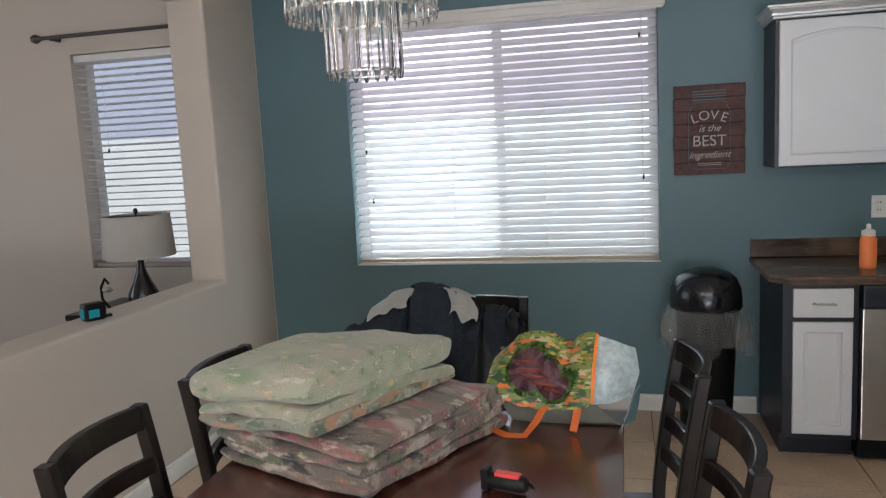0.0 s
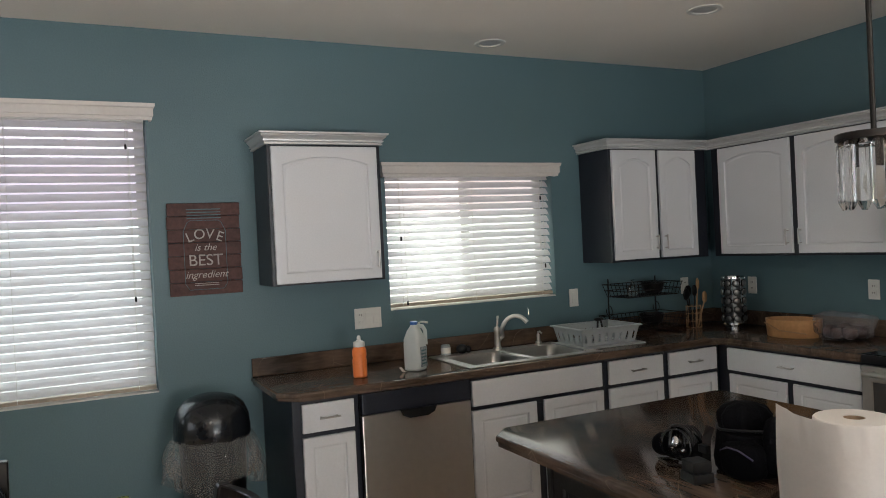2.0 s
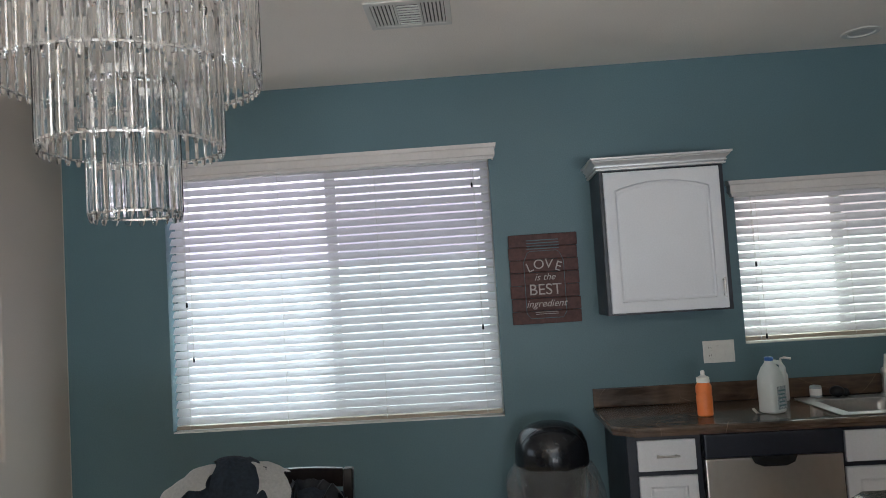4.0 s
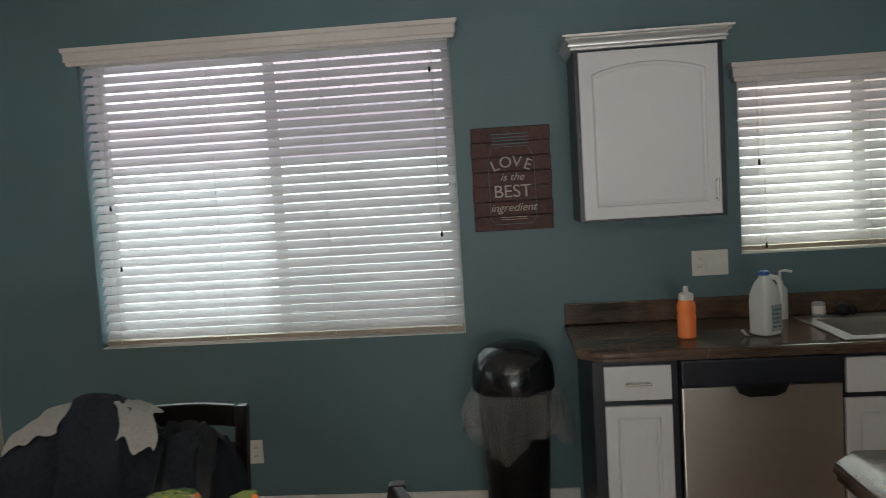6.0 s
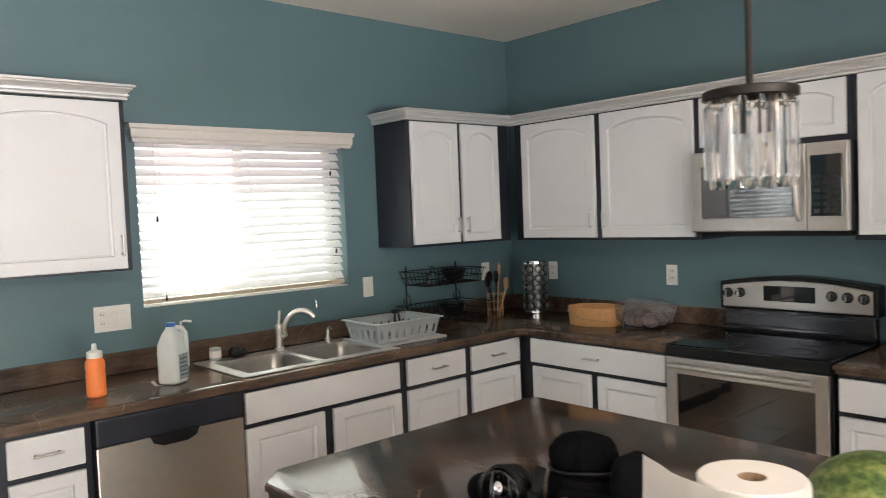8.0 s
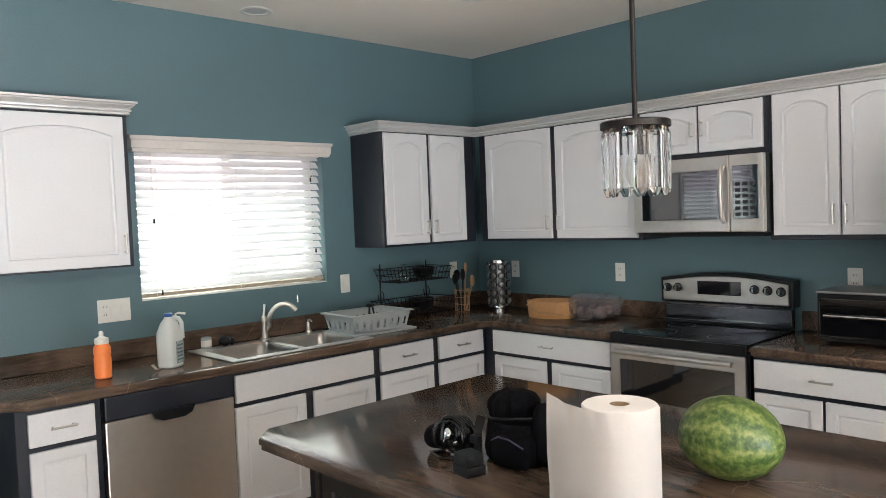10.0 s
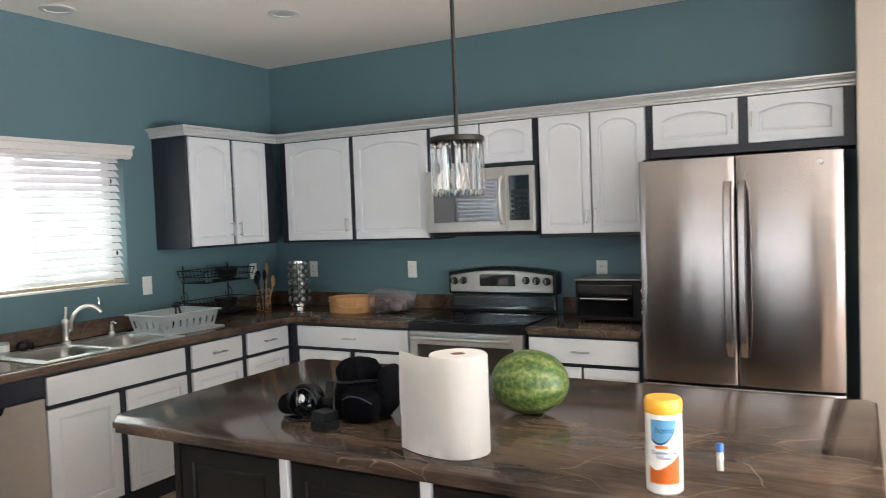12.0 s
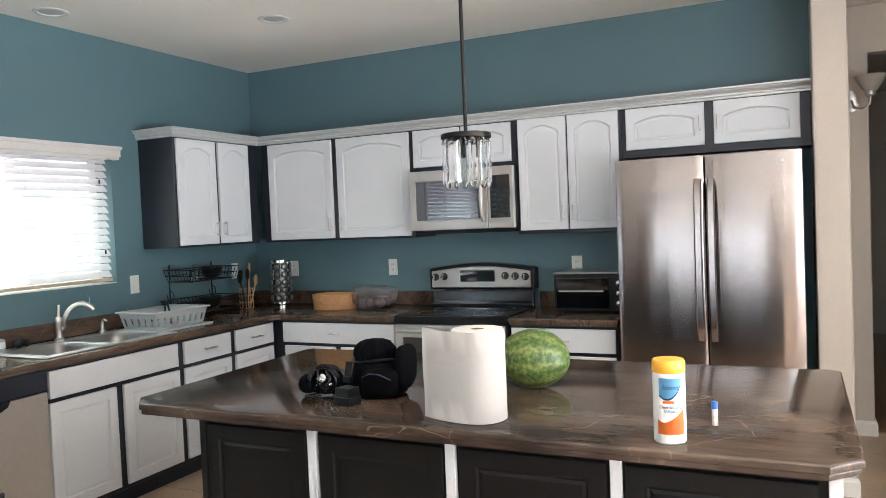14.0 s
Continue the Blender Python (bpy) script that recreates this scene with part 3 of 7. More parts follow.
cabinet("wall_cabinet", pose(0, -1.5905, 0, 0, 0, E90), 0.725, 0.305, 1.80, ZU1, [("low", 0.012, 0.348, 1.828, 2.072, "rm"), ("low", 0.362, 0.70, 1.828, 2.072, "lm")], "low two-door cabinet over the microwave", "wall cabinets")
cabinet("wall_cabinet", pose(0, -2.316, 0, 0, 0, E90), 0.664, 0.305, ZU0, ZU1, [("arch", 0.022, 0.328, 1.388, 2.076, "rb"), ("arch", 0.338, 0.645, 1.388, 2.076, "lb")], "two-door wall cabinet beside the refrigerator", "wall cabinets")
cabinet("wall_cabinet", pose(0, -2.981, 0, 0, 0, E90), 1.0, 0.305, 1.79, ZU1, [("low", 0.025, 0.462, 1.835, 2.074, "rm"), ("low", 0.512, 0.948, 1.835, 2.074, "lm")], "low two-door cabinet over the refrigerator", "wall cabinets")

CROWNP = [(0.0, 0.0), (0.008, 0.0), (0.014, 0.002), (0.014, 0.009), (0.008, 0.011), (0.010, 0.014), (0.019, 0.017), (0.020, 0.022), (0.014, 0.025), (0.018, 0.031), (0.030, 0.041), (0.033, 0.045), (0.029, 0.048), (0.031, 0.051), (0.042, 0.053), (0.042, 0.062), (0.0, 0.062)]
struct("trim_crown", sweep(CROWNP, [(-3.28, 0, 2.079), (-3.28, -0.305, 2.079), (-2.675, -0.305, 2.079), (-2.675, 0, 2.079)]), CROWNM, "silver-white crown moulding on the single wall cabinet", "moulding")
struct("trim_crown_corner", sweep(CROWNP, [(-1.148, 0, 2.079), (-1.148, -0.305, 2.079), (-0.305, -0.305, 2.079), (-0.305, -3.982, 2.079)]), CROWNM, "silver-white crown moulding along the corner cabinets", "moulding")

TOPZ, BD = 0.84, 0.61
DR, DO = (0.688, 0.822), (0.128, 0.665)
cabinet("base_cabinet", pose(-3.295, 0, 0), 0.325, BD, 0, TOPZ, [("drawer", 0.043, 0.297, *DR, 1), ("door", 0.043, 0.297, *DO, "")], "narrow base cabinet with a drawer and a door", "base cabinets", True)
cabinet("base_cabinet", pose(-2.362, 0, 0), 0.868, BD, 0, TOPZ, [("drawer", 0.008, 0.842, *DR, 0), ("door", 0.004, 0.398, *DO, ""), ("door", 0.448, 0.848, *DO, "")], "sink base cabinet with two panelled doors", "base cabinets", True, open_top=0.19)
cabinet("base_cabinet", pose(-1.4935, 0, 0), 0.449, BD, 0, TOPZ, [("drawer", 0.026, 0.424, *DR, 1), ("door", 0.026, 0.424, *DO, "")], "base cabinet with one drawer over a door", "base cabinets", True)
cabinet("base_cabinet", pose(-1.044, 0, 0), 0.43, BD, 0, TOPZ, [("drawer", 0.024, 0.405, *DR, 1), ("door", 0.024, 0.405, *DO, "")], "base cabinet with one drawer beside the corner", "base cabinets", True)
cabinet("base_cabinet", pose(0, -0.612, 0, 0, 0, E90), 0.97, BD, 0, TOPZ, [("drawer", 0.09, 0.957, *DR, 1), ("door", 0.10, 0.504, *DO, ""), ("door", 0.55, 0.957, *DO, "")], "wide base cabinet with one drawer over two doors", "base cabinets", True)
cabinet("base_cabinet", pose(0, -2.352, 0, 0, 0, E90), 0.64, BD, 0, TOPZ, [("drawer", 0.01, 0.622, *DR, 1), ("door", 0.01, 0.308, *DO, ""), ("door", 0.325, 0.622, *DO, "")], "base cabinet with one drawer between range and refrigerator", "base cabinets", True)

# ---- worktops ----
def top_edges(e):
    return all(v.co.z > 0.87 for v in e.verts) or all(0.85 < v.co.z < 0.8582 for v in e.verts)

def inset(pts, d):
    """An outline drawn in by d on all sides."""
    area = sum(a[0] * b[1] - b[0] * a[1] for a, b in zip(pts, pts[1:] + pts[:1]))
    sg = 1 if area > 0 else -1
    out = []
    for k, p in enumerate(pts):
        a = (Vector(p) - Vector(pts[k - 1])).normalized()
        b = (Vector(pts[(k + 1) % len(pts)]) - Vector(p)).normalized()
        na, nb = Vector((-a.y, a.x)) * sg, Vector((-b.y, b.x)) * sg
        m = (na + nb).normalized()
        q = Vector(p) + m * d / max(0.3, m.dot(na))
        out.append((q.x, q.y))
    return out


def slab_parts(t, outer, hole, material):
    """A worktop slab with a rounded nose over a stepped lower edge."""
    part("slab", poly_slab(outer, hole, 0.8585, 0.88, "xy", 0.008, 3, top_edges), material, t, "", 35)
    part("edge_moulding", poly_slab(inset(outer, 0.007), hole, 0.8405, 0.8580, "xy", 0.006, 3, top_edges), material, t, "", 35)


def worktop(name, outer, hole, label, splashes):
    t = thing(name, pose(0, 0, 0), label, "worktop")
    slab_parts(t, outer, hole, COUNTER)
    for b in splashes:
        part("backsplash", box(*b, 0.8805, 0.978, 0.004), COUNTER, t)
    return t

worktop("worktop", [(-3.35, -0.002), (-3.35, -0.55), (-3.255, -0.645), (-0.70, -0.645), (-0.645, -0.70), (-0.645, -1.583), (-0.002, -1.583), (-0.002, -0.002)],
        [[(-2.30, -0.55), (-1.53, -0.55), (-1.53, -0.14), (-2.30, -0.14)]], "brown marbled laminate worktop round the corner",
        [(-3.345, -0.024, -0.022, -0.003), (-0.022, -0.003, -1.583, -0.004)])
worktop("worktop", [(-0.645, -2.347), (-0.645, -2.995), (-0.002, -2.995), (-0.002, -2.347)], [], "short brown marbled worktop beside the refrigerator", [(-0.022, -0.003, -2.995, -2.347)])

# ---- dishwasher ----
dw = thing("dishwasher", pose(-2.967, 0, 0), "stainless dishwasher with a dark control band", "dishwasher")
part("body", box(0.004, 0.600, -0.60, -0.01, 0.012, 0.838), BLACKPL, dw)
part("door", box(0.006, 0.598, -0.632, -0.601, 0.11, 0.728, 0.006), STEEL, dw)
part("control_panel", box(0.006, 0.598, -0.636, -0.601, 0.732, 0.836, 0.008), NAVY, dw, "dark glossy control band")
pts = [(0.20, 0.735), (0.215, 0.705), (0.25, 0.69), (0.35, 0.69), (0.385, 0.705), (0.40, 0.735)]
part("handle", poly_slab(pts, [], -0.650, -0.633, "xz", 0.004, 2), BLACKPL, dw, "dark scooped pull handle")
part("badge", box(0.27, 0.30, -0.634, -0.6325, 0.165, 0.178), CHROME, dw)
part("toe_kick", box(0.006, 0.598, -0.56, -0.545, 0.0, 0.105), BLACKPL, dw)

# ---- sink and tap ----
sink = thing("kitchen_sink", pose(0, 0, 0.88), "double bowl stainless steel sink in the worktop", "sink")
rim = poly_slab([(-2.345, -0.60), (-1.485, -0.60), (-1.485, -0.085), (-2.345, -0.085)], [rect(-2.285, -1.935, -0.54, -0.185), rect(-1.895, -1.545, -0.54, -0.185)], 0.0006, 0.006, "xy", 0.002, 1)
part("rim", rim, SINKM, sink)
def bowl(x0, x1, y0, y1, depth):
    bm = bmesh.new()
    rings = []
    for inset, z in ((0, 0.0055), (0.004, 0.0), (0.012, -0.02), (0.02, -depth + 0.03), (0.05, -depth)):
        pts = []
        rr = 0.05
        for cx, cy, a0 in ((x1 - inset - rr, y1 - inset - rr, 0), (x0 + inset + rr, y1 - inset - rr, 90), (x0 + inset + rr, y0 + inset + rr, 180), (x1 - inset - rr, y0 + inset + rr, 270)):
            for k in range(5):
                a = radians(a0 + 22.5 * k)
                pts.append(bm.verts.new((cx + rr * math.cos(a), cy + rr * math.sin(a), z)))
        rings.append(pts)
    for a, b in zip(rings, rings[1:]):
        for k in range(len(a)):
            bm.faces.new((a[k], b[k], b[(k + 1) % len(a)], a[(k + 1) % len(a)]))
    bm.faces.new(rings[-1])
    bmesh.ops.solidify(bm, geom=bm.faces[:], thickness=0.002)
    return bm
for x0, x1 in ((-2.288, -1.932), (-1.898, -1.542)):
    b = part("basin", bowl(x0, x1, -0.543, -0.182, 0.17), SINKM, sink, "", 40)
    part("drain", lathe([(0.042, -0.168), (0.042, -0.163), (0.03, -0.164)], 20, None, Matrix.Translation(((x0 + x1) / 2, -0.36, 0))), CHROME, b)
tap = thing("kitchen_tap", pose(-1.90, -0.125, 0.8862), "brushed nickel gooseneck tap with a side lever", "tap")
part("base_plate", lathe([(0.028, 0), (0.028, 0.008), (0.02, 0.014)], 20), STEEL, tap, "", 40)
part("body", lathe([(0.019, 0.012), (0.017, 0.10), (0.020, 0.105), (0.020, 0.125), (0.012, 0.135)], 20), STEEL, tap, "", 40)
pts = [(0, 0, 0.05), (0.03, -0.01, 0.075)] + [(0.085 + 0.07 * -math.cos(radians(a)), -0.03 - 0.08 * (a / 150), 0.115 + 0.085 * math.sin(radians(a))) for a in range(0, 155, 15)]
part("spout", tube(pts, [0.013] * 5 + [0.012] * 4 + [0.014] * (len(pts) - 9), 12), STEEL, tap, "", 40)
part("lever", tube([(0, 0, 0.13), (0.005, 0.0, 0.165), (0.012, 0.005, 0.20)], [0.008, 0.006, 0.007], 10), STEEL, tap, "", 40)
spray = thing("soap_pump", pose(-1.60, -0.115, 0.8862), "small brushed nickel soap pump beside the tap", "soap pump")
part("collar", lathe([(0.02, 0), (0.02, 0.012), (0.012, 0.02), (0.010, 0.06)], 16), STEEL, spray, "", 40)
part("nozzle", tube([(0, 0, 0.06), (0, 0, 0.075), (-0.005, -0.02, 0.08), (-0.006, -0.045, 0.072)], 0.006, 8), STEEL, spray, "", 40)

# ---- cooking range ----
rg = thing("cooking_range", pose(0, -1.588, 0, 0, 0, E90), "stainless electric range with a black glass top", "range")
RW = 0.755
part("body", box(0.002, RW - 0.002, -0.62, -0.012, 0.01, 0.868, 0.004), BLACKPL, rg)
part("cooktop", box(-0.0, RW, -0.645, -0.10, 0.8685, 0.888, 0.006), mat("black_ceramic_glass", (0.006, 0.006, 0.007), 0.07, 0, 0.1, 3, 30, 0, spec=0.22), rg, "black glass cooktop")
part("side_trim", box(0.004, RW - 0.004, -0.655, -0.6455, 0.835, 0.884, 0.003), BLACKPL, rg)
od = part("oven_door", poly_slab(rect(0.006, RW - 0.006, 0.235, 0.832), [rect(0.062, RW - 0.062, 0.33, 0.752)], -0.662, -0.622, "xz", 0.005, 2), RANGEST, rg)
part("oven_window", box(0.060, RW - 0.060, -0.655, -0.630, 0.328, 0.754), BLACKGL, od, "black oven window glass")
hb = tube([(0.05, -0.715, 0.80), (RW - 0.05, -0.715, 0.80)], 0.013, 12)
for x in (0.075, RW - 0.075):
    tube([(x, -0.66, 0.80), (x, -0.715, 0.80)], 0.010, 10, hb)
part("handle", hb, RANGEST, od, "", 40)
part("storage_drawer", box(0.006, RW - 0.006, -0.66, -0.622, 0.05, 0.225, 0.006), RANGEST, rg)
part("backguard_lower", box(0.015, RW - 0.015, -0.10, -0.06, 0.886, 1.0, 0.004), BLACKGL, rg, "glossy black lower backguard")
part("backguard_strip", box(0.018, RW - 0.018, -0.108, -0.1005, 0.915, 0.985, 0.006), DARKST, rg, "dark steel strip")
part("vent_lip", box(0.01, RW - 0.01, -0.125, -0.1005, 0.8885, 0.902, 0.004), BLACKPL, rg)
arch = [(0.0, 1.0)] + [(RW, 1.0)] + [(RW - RW * k / 16, 1.135 + 0.034 * math.sin(math.pi * k / 16)) for k in range(17)]
part("backguard_cap", poly_slab([(x, z + 0.006 if z > 1.05 else z - 0.0) for x, z in arch], [], -0.118, -0.02, "xz", 0.006, 2), BLACKPL, rg)
ins = [(0.018, 1.012)] + [(RW - 0.018, 1.012)] + [(RW - 0.018 - (RW - 0.036) * k / 16, 1.122 + 0.034 * math.sin(math.pi * k / 16)) for k in range(17)]
cp = part("control_panel", poly_slab(ins, [], -0.126, -0.1185, "xz", 0.003, 1), RANGEST, rg)
part("display", box(0.235, 0.485, -0.131, -0.1265, 1.052, 1.128, 0.003), BLACKGL, cp, "black clock display")
for u in (0.05, 0.115, 0.56, 0.63, 0.70):
    k = part("knob", lathe([(0.025, 0), (0.025, 0.006), (0.019, 0.010), (0.017, 0.028), (0.012, 0.031)], 18, None, pose(u, -0.1265, 1.082 + 0.012 * math.sin(math.pi * u / RW), 90)), BLACKPL, cp, "", 40)
    part("knob_face", box(u - 0.006, u + 0.006, -0.160, -0.154, 1.066 + 0.012 * math.sin(math.pi * u / RW), 1.098 + 0.012 * math.sin(math.pi * u / RW), 0.002), CHROME, k)
for u, v, r in ((0.2, -0.5, 0.10), (0.56, -0.5, 0.075), (0.2, -0.25, 0.075), (0.56, -0.25, 0.10)):
    part("burner_ring", lathe([(r - 0.003, 0.8882), (r - 0.003, 0.8886), (r, 0.8886), (r, 0.8882)], 32, None, Matrix.Translation((u, v, 0)), False), BLACKPL, rg)

# ---- microwave ----
mw = thing("microwave", pose(0, -1.604, 0, 0, 0, E90), "stainless over-the-range microwave with a black window", "microwave")
MW = 0.725
part("body", box(0.0, MW, -0.375, -0.004, 1.405, 1.797, 0.004), BLACKPL, mw)
md = part("door", poly_slab(rect(0.0, 0.552, 1.41, 1.795), [rect(0.05, 0.50, 1.475, 1.725)], -0.412, -0.376, "xz", 0.005, 2), STEEL, mw)
part("door_window", box(0.049, 0.501, -0.404, -0.39, 1.474, 1.726), BLACKGL, md, "black reflective window")
part("handle", tube([(0.525, -0.42, 1.46), (0.525, -0.448, 1.49), (0.525, -0.455, 1.60), (0.525, -0.448, 1.71), (0.525, -0.42, 1.74)], 0.012, 10), STEEL, md, "", 40)
pn = part("control_panel", box(0.555, MW, -0.412, -0.376, 1.41, 1.795, 0.005), STEEL, mw)
part("keypad", box(0.572, MW - 0.022, -0.4155, -0.4122, 1.475, 1.74, 0.003), BLACKGL, pn, "black keypad glass")
for r in range(6):
    for c in range(3):
        part("key", box(0.585 + c * 0.038, 0.611 + c * 0.038, -0.4168, -0.4156, 1.49 + r * 0.03, 1.507 + r * 0.03), mat("key_grey", (0.014, 0.014, 0.015), 0.3) if r + c == 0 else bpy.data.materials["key_grey"], pn)
part("vent_grille", box(0.02, MW - 0.02, -0.36, -0.02, 1.385, 1.404), BLACKPL, mw)

# ---- refrigerator ----
fg = thing("refrigerator", pose(0, -3.016, 0, 0, 0, E90), "stainless french-door refrigerator with a freezer drawer", "refrigerator")
FW = 0.918
part("body", box(0.004, FW - 0.004, -0.645, -0.03, 0.02, 1.735, 0.006), BLACKPL, fg, "dark grey cabinet sides")
def curved_door(u0, u1, z0, z1):
    n = 10
    prof = [(u0 + (u1 - u0) * k / n, -0.705 - 0.013 * math.sin(math.pi * k / n)) for k in range(n + 1)]
    prof = [(u0, -0.65)] + prof + [(u1, -0.65)]
    return poly_slab(prof, [], z0, z1, "xy", 0.006, 2)
def flat_handle(x, z0, z1):
    """A broad flat bar bowed away from the door, with bevelled edges."""
    bm = bmesh.new()
    rows, n = [], 18
    for k in range(n + 1):
        u = k / n
        out = -0.712 - 0.058 * min(1.0, math.sin(math.pi * u) ** 0.35 * 1.02)
        rows.append([bm.verts.new((x + dx, out + dy, z0 + (z1 - z0) * u)) for dx, dy in ((-0.019, 0.012), (-0.019, -0.002), (-0.013, -0.008), (0.013, -0.008), (0.019, -0.002), (0.019, 0.012))])
    for a, b in zip(rows, rows[1:]):
        for j in range(6):
            bm.faces.new((a[j], b[j], b[(j + 1) % 6], a[(j + 1) % 6]))
    bm.faces.new(rows[0])
    bm.faces.new(rows[-1][::-1])
    bmesh.ops.recalc_face_normals(bm, faces=bm.faces[:])
    return bm


for a, b, hx in ((0.002, FW / 2 - 0.003, FW / 2 - 0.032), (FW / 2 + 0.003, FW - 0.002, FW / 2 + 0.032)):
    d = part("door", curved_door(a, b, 0.648, 1.752), STEELV, fg, "", 30)
    part("handle", flat_handle(hx, 0.79, 1.632), STEELV, d, "long flat bowed handle", 30)
fd = part("freezer_drawer", curved_door(0.002, FW - 0.002, 0.09, 0.636), STEELV, fg, "", 30)
part("handle", tube([(0.10, -0.70, 0.565), (0.13, -0.755, 0.565), (FW - 0.13, -0.755, 0.565), (FW - 0.10, -0.70, 0.565)], 0.014, 12), STEEL, fd, "", 40)
part("badge", lathe([(0.011, 0), (0.011, 0.0025), (0.009, 0.003)], 20, None, pose(FW - 0.095, -0.7135, 1.70, 90)), NICKEL, fg)
part("hinge_cover", box(0.02, 0.10, -0.69, -0.56, 1.7355, 1.76, 0.006), BLACKPL, fg)
part("hinge_cover", box(FW - 0.10, FW - 0.02, -0.69, -0.56, 1.7355, 1.76, 0.006), BLACKPL, fg)
part("kick_plate", box(0.02, FW - 0.02, -0.66, -0.63, 0.0, 0.085), BLACKPL, fg)

# ---- island ----
isl = thing("kitchen_island", pose(0, 0, 0), "dark panelled kitchen island with pale uprights", "island")
part("body", box(-2.82, -1.86, -3.96, -2.03, 0.0, 0.8395, 0.003), ISLBLK, isl, "dark painted island body")
ys = [-2.03, -2.49, -2.975, -3.455, -3.96]
for a, b in zip(ys, ys[1:]):
    bm = door_mesh(a - b - 0.05, 0.70, 0.0, 0.05, 0.016)
    bmesh.ops.transform(bm, matrix=pose(-2.8205, a - 0.025, 0.11, 0, 0, E90), verts=bm.verts)
    part("panel", bm, ISLBLK, isl)
for y in ys[1:-1]:
    part("upright", box(-2.842, -2.8205, y - 0.015, y + 0.015, 0.0, 0.838, 0.003), DOORW, isl, "pale grey upright")
part("upright", box(-2.842, -2.8205, -2.052, -2.03, 0.0, 0.838, 0.003), ISLBLK, isl)
part("upright", box(-2.842, -2.8205, -3.985, -3.955, 0.0, 0.838, 0.003), DOORW, isl, "pale grey upright")
IX0, IX1, IY0, IY1, C = -2.905, -1.785, -4.032, -1.745, 0.075
it = thing("island_top", pose(0, 0, 0), "brown marbled laminate island top with clipped corners", "worktop")
slab_parts(it, [(IX0 + C, IY1), (IX0, IY1 - C), (IX0, IY0 + C), (IX0 + C, IY0), (IX1 - 0.03, IY0), (IX1, IY0 + 0.03), (IX1, IY1 - 0.03), (IX1 - 0.03, IY1)], [], ISLANDTOP)

# ---- more materials ----
ESPRESSO = mat("espresso_wood", (0.010, 0.0065, 0.0055), 0.30, 0, 0.3, 6, 60, 0.01, spec=0.35)
TABLEW = mat("cherry_table_wood", (0.085, 0.024, 0.014), 0.24, 0, 0.25, 3, 30, 0.004, spec=0.9, coat=1.0)
TABLEW.node_tree.nodes["Principled BSDF"].inputs["Coat Roughness"].default_value = 0.22
CRYSTAL = glassy("clear_crystal", (1, 1, 1), 0.05, 1.36)
BRONZE = mat("dark_bronze", (0.02, 0.017, 0.015), 0.4, 0.7, 0.2, 8, 60, 0.01)
FROST = translucent("frosted_glass_shade", (0.5, 0.48, 0.44), 0.4, 0.3)
LINEN = translucent("linen_lamp_shade", (0.60, 0.57, 0.52), 0.25, 0.9)
ORANGE = mat("orange_plastic", (0.86, 0.23, 0.05), 0.4, 0, 0.05, 6, 60, 0.01)
MILK = translucent("milky_plastic", (0.76, 0.79, 0.77), 0.35, 0.3)
BLUEPL = mat("blue_plastic", (0.03, 0.12, 0.42), 0.4)
GREYPL = mat("grey_plastic", (0.36, 0.385, 0.395), 0.45, 0, 0.06, 6, 60, 0.01)
PAPER = mat("paper_towel", (0.76, 0.72, 0.68), 0.9, 0, 0.02, 12, 150, 0.012)


def embossed(m, scale, strength):
    """Presses a pattern of soft pillows into a sheet."""
    n, l = m.node_tree.nodes, m.node_tree.links
    tc, vo, bp = n.new("ShaderNodeTexCoord"), n.new("ShaderNodeTexVoronoi"), n.new("ShaderNodeBump")
    vo.inputs["Scale"].default_value = scale
    bp.inputs["Strength"].default_value, bp.inputs["Distance"].default_value = strength, 0.003
    l.new(tc.outputs["Object"], vo.inputs["Vector"])
    l.new(vo.outputs["Distance"], bp.inputs["Height"])
    l.new(bp.outputs[0], n["Principled BSDF"].inputs["Normal"])


embossed(PAPER, 60.0, 0.12)
CARD = mat("brown_card", (0.30, 0.20, 0.12), 0.9)
YELLOWPL = mat("yellow_plastic", (0.80, 0.40, 0.03), 0.4, 0, 0.05)
BLACKFAB = mat("black_fabric", (0.0035, 0.0033, 0.004), 0.85, 0, 0.4, 12, 150, 0.08, spec=0.06)
NAVYFAB = mat("dark_navy_cloth", (0.032, 0.043, 0.060), 0.85, 0, 0.35, 6, 90, 0.1)
WHITEFAB = mat("pale_grey_cloth", (0.62, 0.60, 0.57), 0.9, 0, 0.12, 8, 120, 0.1, sheen=0.2)
PALEWOOD = mat("pale_bent_wood", (0.50, 0.27, 0.11), 0.5, 0, 0.15, 4, 50, 0.02)
BEECH = mat("beech_wood", (0.40, 0.24, 0.12), 0.55, 0, 0.15, 5, 60, 0.02)
FILM = filmy("clear_bin_liner", (0.40, 0.40, 0.39), 0.22, 0.05)
PRODBAG = filmy("thin_produce_bag", (0.30, 0.28, 0.29), 0.32, 0.12)
RED = mat("red_plastic", (0.72, 0.06, 0.05), 0.35)
TURQ = mat("turquoise_plastic", (0.03, 0.33, 0.42), 0.4)
TEALGREY = mat("muted_teal_paint", (0.12, 0.20, 0.22), 0.8)
SIGNW = mat("stained_red_brown_board", (0.088, 0.044, 0.039), 0.75, 0, 0.3, 6, 60, 0.05)
CHALK = mat("off_white_paint", (0.46, 0.44, 0.41), 0.85, 0, 0.15, 30, 120, 0.02)
SKYBLUE = mat("printed_light_blue", (0.20, 0.50, 0.75), 0.45)
DEEPBLUE = mat("printed_dark_blue", (0.02, 0.08, 0.25), 0.45)
ORANGEPR = mat("printed_orange", (0.85, 0.22, 0.03), 0.45)
